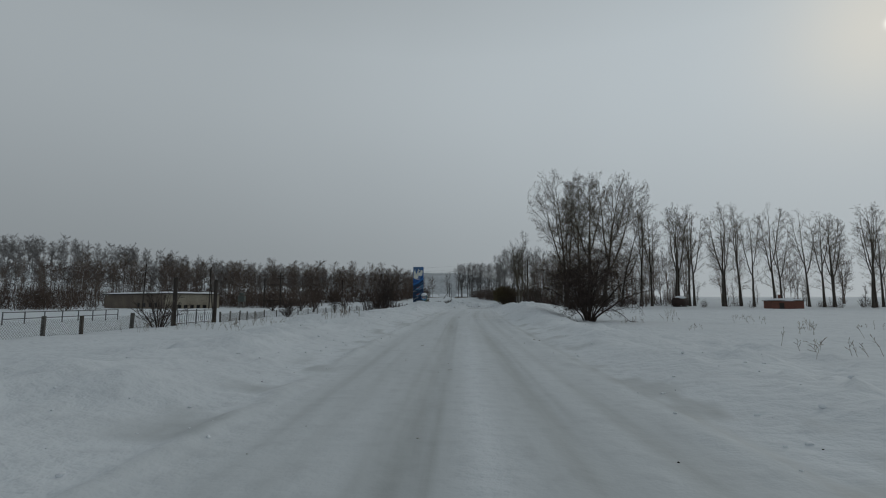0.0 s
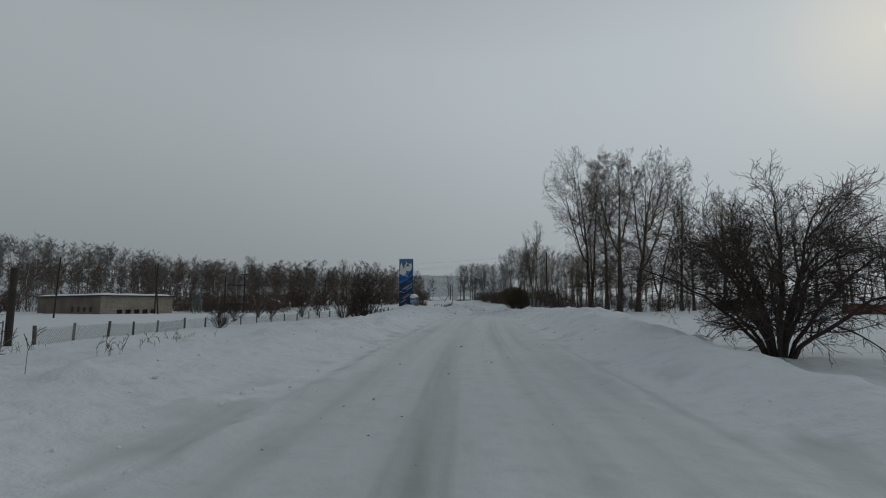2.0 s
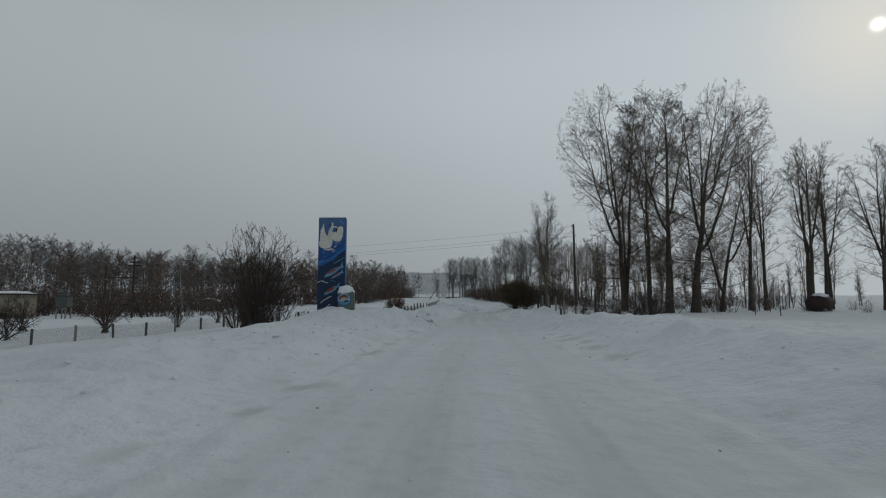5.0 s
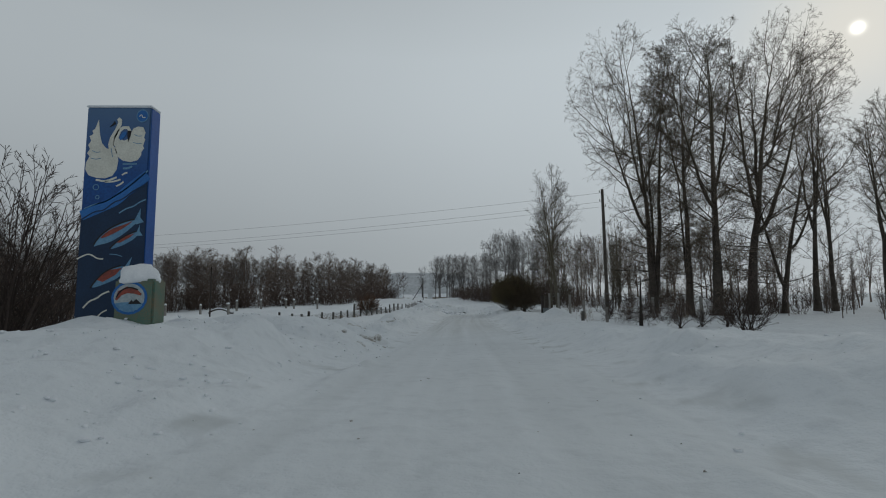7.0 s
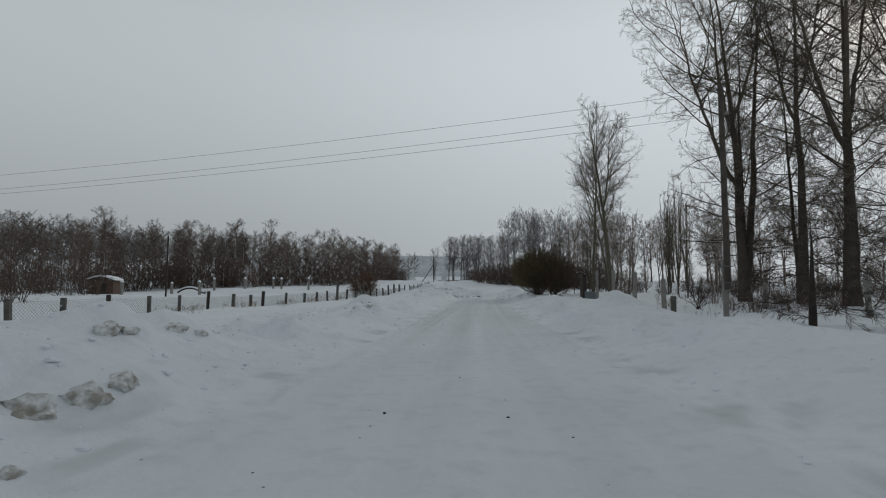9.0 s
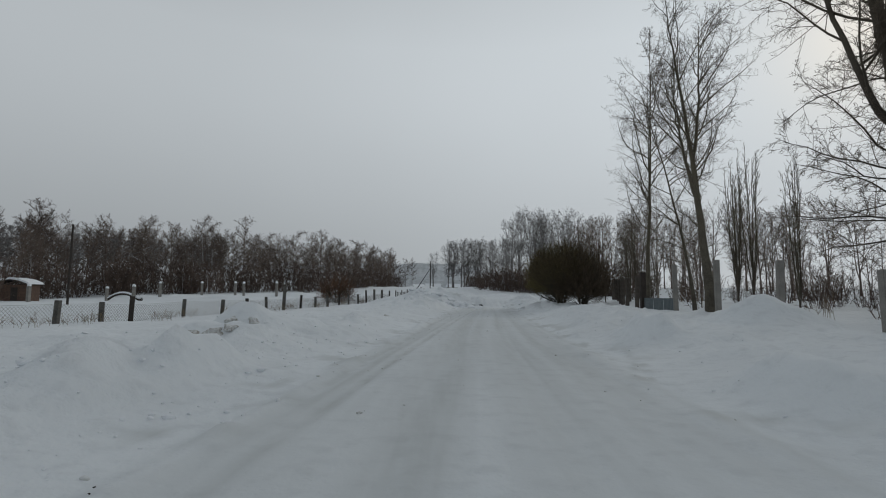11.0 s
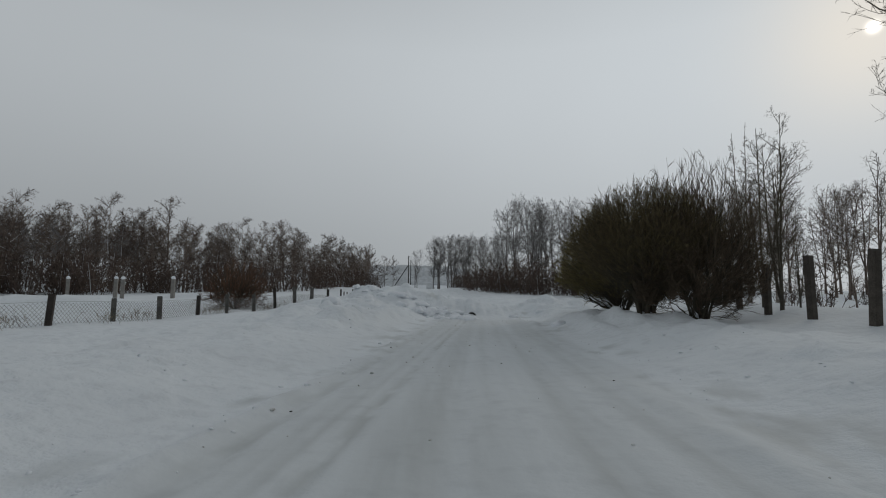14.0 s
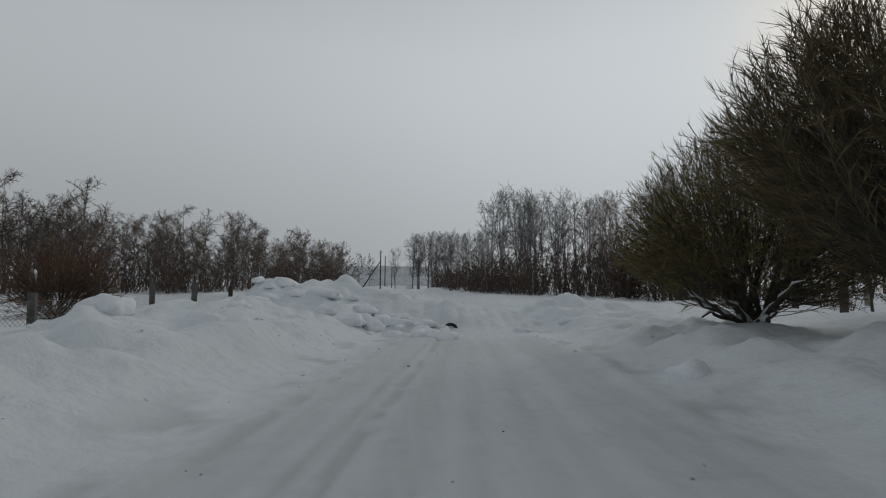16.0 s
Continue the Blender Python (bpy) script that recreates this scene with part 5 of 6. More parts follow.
# these far rows wear the bark colour that is paled for haze
woods("far_poplar_row", strip(g, 14, (29, 264), (54, 276), 2, 0.95, 1.14), T_POP, HAZED, "row of tall bare poplars in the distance", "tree row")
woods("far_poplar_row", strip(g, 20, (8.0, 340), (40, 331), 1.2, 0.9, 0.98) + [(3.2, 345.0, 1.0, 0.74)], T_POP, HAZED, "even pale row of bare poplars far off", "tree row")
woods("far_poplar_row", strip(g, 20, (56, 268), (98, 215), 4, 0.8, 1.0) + strip(g, 9, (42, 235), (60, 200), 5, 0.6, 0.8) + strip(g, 14, (64, 195), (150, 165), 6, 0.6, 0.8), T_POP, WOODS, "thin bare trees behind the post row", "tree row")

# a wooded ridge on the horizon, with the haze before it mixed into its colour
xs, ts = np.linspace(-900, 420, 420), np.linspace(0, 1, 8)
X, T = np.meshgrid(xs, ts)
top = 80 * smooth(420, 40, X) * smooth(-900, -500, X + 0 * T) * (1 + 0.05 * vnoise(X * 0.006, T * 0)) + 1.6 * vnoise(X * 0.11, T * 0) + 1.5 * vnoise(X * 0.31, T * 0)
i = np.arange(X.size).reshape(X.shape)
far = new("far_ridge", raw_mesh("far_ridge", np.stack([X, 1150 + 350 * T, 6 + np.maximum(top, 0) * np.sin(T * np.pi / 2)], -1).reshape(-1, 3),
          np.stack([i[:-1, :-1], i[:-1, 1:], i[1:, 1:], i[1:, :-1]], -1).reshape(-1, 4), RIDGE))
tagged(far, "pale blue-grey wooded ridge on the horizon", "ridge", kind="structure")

# ---------------------------------------------------------------- fences


def chain_link(length, height, cell=0.16, r=0.0065):
    """Diagonal wires along +x, from z = 0.1 up."""
    segs = []
    n = int((length + height) / cell)
    for i in range(-int(height / cell), n):
        for sgn in (1, -1):
            x0 = i * cell if sgn > 0 else i * cell + height
            x1 = x0 + sgn * height
            z0, z1 = 0.0, height
            if sgn > 0:
                a, b = (x0, z0), (x1, z1)
            else:
                a, b = (x1, z1), (x0, z0)
            (xa, za), (xb, zb) = a, b
            if xb < 0 or xa > length or abs(xb - xa) < 1e-6:
                continue
            if xa < 0:
                za, xa = za + (zb - za) * (0 - xa) / (xb - xa), 0
            if xb > length:
                zb, xb = za + (zb - za) * (length - xa) / (xb - xa), length
            if xb - xa > 0.02:
                segs.append(((xa, 0, za), (xb, 0, zb)))
    segs.append(((0, 0, height), (length, 0, height)))
    P = np.array(segs)
    return tubes(P, np.full(P.shape[:2], r), 3)


def post_mesh(h, w, mat, seed, cap=0.0):
    bm = bmesh.new()
    box(bm, (0, 0, h / 2 - 0.2), (w, w, h + 0.4), 0.012)
    rough_up(bm, 0.012, seed)
    me = bpy.data.meshes.new("post")
    bm.to_mesh(me)
    bm.free()
    me.materials.append(mat)
    return me


def cap_mesh(w, seed):
    bm = lump((w * 0.62, w * 0.62), w * 0.7, seed, 0.2, 2)
    me = bpy.data.meshes.new("snow_cap")
    bm.to_mesh(me)
    bm.free()
    me.materials.append(CAP)
    return me


def link_fence(spots, label, mats, net_h, seed, thick=(0.11, 0.15)):
    """Posts at spots (x, y, height), netting from post to post."""
    root = new("chain_link_fence")
    g = np.random.default_rng(seed)
    for i, (x, y, h) in enumerate(spots):
        p = part("post", post_mesh(h, g.uniform(*thick), mats[i % len(mats)], seed + i), None, root)
        p.matrix_basis = pose(x, y, float(land(x, y)), g.uniform(-3, 3), g.uniform(-3, 3), g.uniform(0, 40))
    for (x, y, h), (x2, y2, h2) in zip(spots, spots[1:]):
        d = math.hypot(x2 - x, y2 - y)
        za, zb = float(land(x, y)), float(land(x2, y2))
        v, f = chain_link(d, net_h)
        v[:, 2] += za + (zb - za) * v[:, 0] / d + 0.02 - 0.05 * np.sin(np.pi * v[:, 0] / d)
        v[:, 1] += 0.03 * np.sin(np.pi * v[:, 0] / d)
        n = part("netting", raw_mesh("netting", v, f, WIRE), None, root, "sagging galvanised chain-link netting")
        n.matrix_basis = pose(x, y, 0, 0, 0, math.degrees(math.atan2(y2 - y, x2 - x)))
    return tagged(root, label, "fence", "chain-link fences")


def along(a, b, n):
    return [(a[0] + (b[0] - a[0]) * i / n, a[1] + (b[1] - a[1]) * i / n) for i in range(n + 1)]


fa = [(-21.19 - 0.175 * (y - 48.1), y, 1.05) for y in (48.2, 51.9, 56.2, 60.1, 64.8, 71.7)] + [(x, y, 0.98) for x, y in along((-25.3, 71.7), (-12.7, 105.1), 14)[1:-1]]
link_fence(fa, "low chain-link fence on weathered grey posts in snow", [DARKPOST, CONCRETE, DARKPOST], 0.85, 100)
fn = [(-20.9, y, 1.05) for y in (17.5, 20.5, 23.5, 26.5, 29.3, 34.0, 39.1)]
link_fence(fn, "chain-link fence on mossy wooden posts in snow", [OLDWOOD, DARKPOST], 0.85, 140, (0.16, 0.21))
g = np.random.default_rng(2)
fb = [(-12.5 + 0.15 * (y - 104.8), y, 1.25 if i == 5 else 0.95 + 0.08 * g.random()) for i, y in enumerate((105.5, 108.0, 110.6, 113.5, 116.1, 119.0, 122.1))]
for y, h in ((124.2, 0.93), (125.9, 1.28), (129.6, 1.0), (133.1, 0.92), (135.7, 1.0), (138.3, 1.06), (140.8, 1.93), (143.6, 1.12), (146.4, 0.98), (149.0, 1.06), (151.7, 1.05),
             (154.2, 1.13), (157.0, 1.12), (159.6, 1.5), (162.4, 1.42), (165.2, 1.34), (168.4, 1.33)):
    fb.append((-4.83 + 0.205 * (y - 146.42), y, h))
link_fence(fb, "long low chain-link fence on dark short posts", [DARKPOST, DARKPOST, DARKWOOD], 0.82, 200, (0.17, 0.23))

# picket end of the fence
pick = new("picket_fence")
for i in range(24):
    y = 171.2 + i * 0.85
    x = 0.3 + 0.17 * (y - 171.2)
    p = part("picket" if i % 4 else "post", post_mesh(1.1 if i % 4 else 1.35, 0.09 if i % 4 else 0.14, RUST if i % 3 else DARKWOOD, 300 + i), None, pick)
    p.matrix_basis = pose(x, y, float(land(x, y)))
tagged(pick, "rusty picket fence half buried in snow", "fence")

# concrete posts in the left field
for i, (x, y, h) in enumerate(((-19.4, 180.3, 2.2), (-26.8, 182.4, 2.3), (-24.3, 179.5, 2.3), (-32.5, 183.0, 2.3), (-45.0, 194.0, 2.3), (-35.1, 175.4, 2.1),
                               (-33.1, 165.7, 2.1), (-41.7, 173.5, 2.0), (-42.0, 160.0, 2.0))):
    root = new("concrete_post")
    h = h - 0.1
    part("shaft", post_mesh(h, 0.34, CONCRETE, 400 + i), None, root)
    c = part("snow_cap", cap_mesh(0.36, i), None, root, "small cap of snow")
    c.location = (0, 0, h + 0.03)
    root.matrix_basis = at(x, y, 10 * i)
    tagged(root, "square weathered concrete post with a snow cap", "post", "field posts")

# right-hand post row and sheet gate
for i, (x, y) in enumerate(((18.7, 130.5), (20.1, 135.0), (20.8, 138.7), (21.8, 142.3), (23.1, 146.5), (24.3, 150.4), (25.5, 154.4), (26.7, 158.4), (27.9, 162.4))):
    p = tagged(new("wooden_post", post_mesh(2.25 - 0.05 * (i % 3), 0.23 if i else 0.28, OLDWOOD if i else DARKWOOD, 500 + i)), "tall weathered wooden post in snow", "post", "tall posts")
    p.matrix_basis = pose(x, y, float(land(x, y)), (i * 37 % 5) - 2 if i else 0, (i * 53 % 6) - 3 if i else 0.5, 4 * i)
for i, (x, y, h) in enumerate(((18.4, 125.65, 2.35), (18.4, 121.8, 2.25), (18.5, 118.0, 2.1), (18.6, 113.9, 1.7), (17.0, 109.3, 0.8), (27.5, 110.2, 2.2), (26.0, 116.0, 2.0))):
    p = tagged(new("concrete_post", post_mesh(h, 0.2, CONCRETE if i != 4 else DARKPOST, 520 + i)), "square grey concrete post in snow", "post", "tall posts")
    p.matrix_basis = pose(x, y, float(land(x, y)), (i * 37 % 5) - 2, 0, 3 * i - 6)
gate = new("sheet_gate")
for i in range(3):
    bm = bmesh.new()
    y0, y1 = 126.0 + 1.45 * i, 126.0 + 1.45 * (i + 1) - 0.04
    rows = []
    for a in range(33):
        ya = y0 + (y1 - y0) * a / 32
        xa = 18.45 + 0.05 * (ya - 125.6) + (0.014 if a % 4 < 2 else 0.0)
        rows.append([bm.verts.new((xa + d, ya, z)) for d, z in ((0, -0.5), (0, 0.5), (0.006, 0.5), (0.006, -0.5))])
    for p, q in zip(rows, rows[1:]):
        for c in range(4):
            bm.faces.new((p[c], p[(c + 1) % 4], q[(c + 1) % 4], q[c]))
    bmesh.ops.recalc_face_normals(bm, faces=bm.faces)
    part("sheet_panel", bm, SHEET, gate)
bm = bmesh.new()
for z in (-0.35, 0.42):
    rod(bm, (18.50, 126.0, z), (18.74, 130.3, z), 0.025)
part("frame", bm, IRON, gate)
bm = boxes(((18.46, 125.92, 0.05), (0.07, 0.07, 1.3), 0.01))
part("hinge_post", bm, RUST, gate, "rusty iron hinge post")
gate.location = (0, 0, float(land(18.5, 127)) + 0.2)
tagged(gate, "grey-blue corrugated sheet gate sunk in snow", "gate")

# gate posts, iron gate and low railing at the first fence
for x, y, h in ((-21.0, 39.5, 3.75), (-20.85, 46.15, 3.85)):
    bm = bmesh.new()
    rod(bm, (0, 0, -0.3), (0, 0, h), 0.17, 0.15, 10)
    rough_up(bm, 0.02, 3)
    p = part("gate_post", bm, DARKWOOD)
    p.matrix_basis = at(x, y)
    tagged(p, "tall charred-dark wooden gate post", "post", "gate posts")
gate = new("iron_gate")
for s in range(2):
    bm = bmesh.new()
    y0, y1 = (39.9, 42.9) if s == 0 else (43.0, 45.9)
    for z in (0.15, 1.15):
        rod(bm, (-20.95, y0, z), (-20.95, y1, z), 0.03, sides=6)
    for yy in (y0, (y0 + y1) / 2, y1):
        rod(bm, (-20.95, yy, 0), (-20.95, yy, 1.25), 0.03, sides=6)
    for a in range(8):
        c = y0 + 0.2 + a * 0.36
        pts = [(-20.95, c + 0.17 * math.cos(q), 0.25 + 0.7 * math.sin(q)) for q in np.linspace(0, math.pi, 7)]
        for p0, p1 in zip(pts, pts[1:]):
            rod(bm, p0, p1, 0.012, sides=4)
    part("gate_leaf", bm, IRON, gate)
gate.location = (0, 0, float(land(-20.9, 43)))
tagged(gate, "low grey iron gate with arched bars, closed", "gate")
rail = new("pipe_railing")
for i in range(8):
    y = 41 + 2.6 * i
    part("railing_post", rod(bmesh.new(), (-35.7 - 0.13 * (y - 41), y, -0.2), (-35.7 - 0.13 * (y - 41), y, 1.15), 0.05, sides=6), IRON, rail)
for z in (0.55, 1.1):
    part("railing_bar", rod(bmesh.new(), (-35.7, 41, z), (-38.1, 59.2, z), 0.04, sides=6), IRON, rail)
rail.location = (0, 0, float(land(-36, 50)))
tagged(rail, "dark pipe railing in a snowy yard", "railing")

# ---------------------------------------------------------------- blue painted panel and plinth

SX, SY, SW, SD = -4.83, 81.35, 1.64, 0.44
S0 = float(land(-4, 81.6)) - 0.35
SH = 7.15 - S0
stele = new("painted_panel")
bm = boxes(((SW / 2, SD / 2, SH / 2), (SW, SD, SH), 0.03))
part("slab", bm, BLUE, stele, "blue painted slab")
part("side_board", boxes(((SW + 0.012, SD / 2, SH / 2), (0.02, SD - 0.04, SH - 0.06), 0.004)), SIDEBLUE, stele, "bright blue side board")
bm = boxes(((SW / 2, SD / 2, SH + 0.03), (SW + 0.05, SD + 0.05, 0.06), 0.02))
part("snow_cap", rough_up(bm, 0.015, 4), CAP, stele, "thin snow on top")


def rounded(pts, closed):
    """Corners cut twice, so that painted shapes have soft outlines."""
    for _ in range(2):
        q = list(zip(pts, pts[1:] + pts[:1] if closed else pts[1:]))
        cut = [(a[0] + (c[0] - a[0]) * k, a[1] + (c[1] - a[1]) * k) for a, c in q for k in (0.25, 0.75)]
        pts = cut if closed else [pts[0]] + cut[1:-1] + [pts[-1]]
    return pts


def ribbon(pts, w, proud=0.006):
    """A painted stroke, 4 mm proud of the face: points (x, z) on the face, width or list of widths."""
    bm = bmesh.new()
    if not isinstance(w, (list, tuple)) and len(pts) < 15:
        pts = rounded([tuple(p) for p in pts], False)
    pts = [Vector(p) for p in pts]
    ws = w if isinstance(w, (list, tuple)) else [w] * len(pts)
    rows = []
    for i, p in enumerate(pts):
        d = pts[min(i + 1, len(pts) - 1)] - pts[max(i - 1, 0)]
        nrm = Vector((-d.y, d.x)).normalized() * ws[i] / 2
        rows.append([bm.verts.new((p.x + s * nrm.x, y, p.y + s * nrm.y)) for s in (-1, 1) for y in (-proud, 0.003)])
    for a, b in zip(rows, rows[1:]):
        for i, j in ((0, 2), (2, 3), (3, 1), (1, 0)):
            bm.faces.new((a[i], a[j], b[j], b[i]))
    for r in (rows[0], rows[-1]):
        bm.faces.new((r[0], r[2], r[3], r[1]))
    bmesh.ops.recalc_face_normals(bm, faces=bm.faces)
    return bm


def patch(pts, proud=0.006):
    """A filled painted shape of points (x, z) on the face."""
    bm = bmesh.new()
    if 5 < len(pts) < 15 and proud > 0.004:
        pts = rounded(list(pts), True)
    f = bm.faces.new([bm.verts.new((x, -proud, z)) for x, z in pts])
    r = bmesh.ops.extrude_face_region(bm, geom=[f])
    bmesh.ops.translate(bm, vec=(0, proud + 0.003, 0), verts=[v for v in r["geom"] if isinstance(v, bmesh.types.BMVert)])
    bmesh.ops.recalc_face_normals(bm, faces=bm.faces)
    return bm


def oval(cx, cz, a, b, tilt=0.0, n=20):
    t = math.radians(tilt)
    return [(cx + a * math.cos(q) * math.cos(t) - b * math.sin(q) * math.sin(t), cz + a * math.cos(q) * math.sin(t) + b * math.sin(q) * math.cos(t))
            for q in np.linspace(0, 2 * math.pi, n, endpoint=False)]


def on_face(u, v):
    """Face coordinates from shares of the panel's width and height, v down from the top."""
    return (u * SW, SH - v * 5.9)


def F(*uv):
    return [on_face(*p) for p in uv]


part("water_shade", patch(F((0.01, 0.51), (0.22, 0.48), (0.50, 0.44), (0.79, 0.39), (1.00, 0.34), (1.01, 0.95), (0.01, 0.95)), 0.003), NAVY, stele)
part("wave", ribbon(F((0.01, 0.49), (0.18, 0.47), (0.41, 0.44), (0.56, 0.42), (0.72, 0.37), (1.00, 0.31)), 0.16 * SW, 0.006), MIDBLUE, stele)
part("wave", ribbon(F((0.05, 0.46), (0.21, 0.44), (0.37, 0.43), (0.53, 0.40), (0.69, 0.37), (1.00, 0.29)), 0.02 * SW, 0.006), PALEBLUE, stele)
part("wave", ribbon(F((0.01, 0.51), (0.22, 0.47), (0.35, 0.47), (0.50, 0.43), (0.63, 0.42), (0.79, 0.38), (1.00, 0.35)), 0.02 * SW, 0.009), NAVY, stele)
def art(*xy):
    """Places on the painted face, in hundredths of its width across and down."""
    return [on_face(x / 100, y * 0.00284 + 0.001) for x, y in xy]


part("bird_body", patch(art((19, 20), (14, 35), (10, 38), (12, 43), (6, 47), (9, 54), (5, 61), (8, 67), (4, 74), (8, 79), (3, 90), (3, 100), (8, 109), (20, 113), (34, 114), (45, 110), (51, 100), (53, 86), (50, 72), (46, 64), (40, 68), (33, 66), (26, 58), (22, 44)), 0.006), WHITE, stele)
part("bird_neck", ribbon(art((43, 72), (40, 60), (42, 50), (48, 38), (52, 27), (52, 21), (49, 18)), [0.15, 0.14, 0.13, 0.11, 0.10, 0.11, 0.08], 0.009), WHITE, stele)
part("bird_body", patch(art((46, 56), (47, 68), (52, 80), (60, 86), (72, 88), (83, 85), (88, 77), (88, 72), (92, 66), (90, 62), (93, 52), (91, 49), (93, 41), (89, 32), (81, 31), (74, 34), (71, 40), (68, 50), (60, 54), (54, 50)), 0.006), WHITE, stele)
part("bird_neck", ribbon(art((48, 62), (48, 48), (52, 38), (58, 33), (65, 33), (69, 39)), [0.15, 0.11, 0.09, 0.08, 0.09, 0.07], 0.009), WHITE, stele)
part("neck_gap", patch(art((53, 54), (54, 46), (59, 39), (64, 40), (62, 46), (57, 52)), 0.011), MIDBLUE, stele)
part("bird_beak", patch(art((37, 32), (42, 26), (44, 22), (46, 27)), 0.014), BLACK, stele)
part("bird_beak", patch(art((65, 38), (71, 38), (70, 46), (67, 56), (65, 46)), 0.014), BLACK, stele)
for a, c in (((41, 66), (44, 80)), ((12, 70), (24, 72)), ((11, 82), (26, 82)), ((76, 44), (88, 46)), ((74, 56), (88, 58))):
    part("feather_line", ribbon(art(a, ((a[0] + c[0]) / 2, (a[1] + c[1]) / 2 + 2), c), 0.014, 0.012), PALEBLUE, stele)
part("ripple", ribbon(F((0.20, 0.33), (0.35, 0.34), (0.52, 0.32)), 0.03 * SW, 0.006), WHITE, stele)
part("ripple", ribbon(F((0.34, 0.34), (0.47, 0.34), (0.58, 0.33)), 0.025 * SW, 0.006), WHITE, stele)
part("ripple", ribbon(F((0.52, 0.36), (0.59, 0.35), (0.63, 0.34)), 0.025 * SW, 0.006), WHITE, stele)
part("ripple", ribbon(F((0.60, 0.26), (0.70, 0.26), (0.82, 0.26)), 0.025 * SW, 0.006), PALEBLUE, stele)
part("ripple", ribbon(F((0.61, 0.28), (0.69, 0.28), (0.75, 0.27)), 0.03 * SW, 0.006), PALEBLUE, stele)
part("ripple", ribbon(F((0.60, 0.31), (0.65, 0.30), (0.68, 0.30)), 0.025 * SW, 0.006), WHITE, stele)
part("fish_body", patch(F((0.22, 0.63), (0.29, 0.59), (0.46, 0.55), (0.68, 0.52), (0.85, 0.51), (0.88, 0.52), (0.69, 0.57), (0.47, 0.61), (0.29, 0.62)), 0.006), PALEBLUE, stele)
part("fish_back", patch(F((0.31, 0.59), (0.47, 0.55), (0.70, 0.53), (0.83, 0.51), (0.71, 0.54), (0.53, 0.57), (0.37, 0.59)), 0.01), RED, stele)
part("fish_tail", patch(F((0.82, 0.52), (0.92, 0.46), (0.92, 0.50), (0.98, 0.52), (0.86, 0.53)), 0.008), PALEBLUE, stele)
part("fish_body", patch(F((0.47, 0.64), (0.56, 0.61), (0.72, 0.58), (0.88, 0.56), (0.90, 0.58), (0.76, 0.61), (0.60, 0.63)), 0.006), PALEBLUE, stele)
part("fish_back", patch(F((0.56, 0.61), (0.72, 0.58), (0.85, 0.57), (0.76, 0.59), (0.63, 0.61)), 0.01), RED, stele)
part("fish_tail", patch(F((0.87, 0.57), (0.92, 0.53), (0.92, 0.56), (0.97, 0.58), (0.89, 0.58)), 0.008), PALEBLUE, stele)
part("fish_body", patch(F((0.21, 0.81), (0.30, 0.77), (0.46, 0.73), (0.68, 0.71), (0.74, 0.72), (0.66, 0.76), (0.43, 0.79)), 0.006), PALEBLUE, stele)
part("fish_back", patch(F((0.31, 0.77), (0.46, 0.73), (0.68, 0.72), (0.59, 0.75), (0.40, 0.78)), 0.01), RED, stele)
part("fish_tail", patch(F((0.71, 0.72), (0.83, 0.67), (0.79, 0.71), (0.82, 0.72), (0.73, 0.73)), 0.008), PALEBLUE, stele)
for pts in (((0.23, 0.62), (0.30, 0.585), (0.46, 0.545), (0.68, 0.517), (0.84, 0.507)), ((0.48, 0.635), (0.57, 0.607), (0.72, 0.577), (0.87, 0.56)), ((0.22, 0.805), (0.31, 0.767), (0.46, 0.728), (0.67, 0.708))):
    part("fish_shade", ribbon(F(*pts), 0.02 * SW, 0.013), BLACK, stele)
part("stroke", ribbon(F((-0.01, 0.68), (0.12, 0.66), (0.20, 0.66), (0.30, 0.68), (0.39, 0.68)), 0.02 * SW, 0.006), WHITE, stele)
part("stroke", ribbon(F((0.13, 0.89), (0.22, 0.86), (0.33, 0.85), (0.41, 0.83), (0.51, 0.82)), 0.025 * SW, 0.006), WHITE, stele)
part("stroke", ribbon(F((0.59, 0.48), (0.69, 0.46), (0.81, 0.45), (0.90, 0.43), (0.99, 0.42)), 0.02 * SW, 0.006), PALEBLUE, stele)
part("stroke", ribbon(F((0.85, 0.77), (0.91, 0.75), (0.97, 0.74)), 0.02 * SW, 0.006), WHITE, stele)
part("stroke", ribbon(F((0.35, 0.93), (0.41, 0.91), (0.49, 0.90)), 0.02 * SW, 0.006), WHITE, stele)
part("stroke", ribbon(F((0.48, 0.66), (0.57, 0.66), (0.67, 0.67)), 0.012 * SW, 0.006), PALEBLUE, stele)
for u, v, r in (((0.21), 0.364, 0.07), (0.24, 0.409, 0.045)):
    x, z = on_face(u, v)
    part("bubble", ribbon(oval(x, z, r, r) + oval(x, z, r, r)[:1], 0.018, 0.006), PALEBLUE, stele)
x, z = on_face(0.87, 0.04)
part("emblem", patch(oval(x, z, 0.15, 0.17), 0.006), MIDBLUE, stele, "small round blue emblem")
part("emblem_ring", ribbon(oval(x, z, 0.145, 0.165) + oval(x, z, 0.145, 0.165)[:1], 0.02, 0.009), PALEBLUE, stele)
part("emblem_mark", ribbon([(x - 0.08, z - 0.02), (x - 0.02, z + 0.05), (x, z - 0.05), (x + 0.08, z - 0.04)], 0.02, 0.010), WHITE, stele)
stele.matrix_basis = pose(SX, SY, S0)
tagged(stele, "tall blue panel painted with white birds and red fish", "sign")

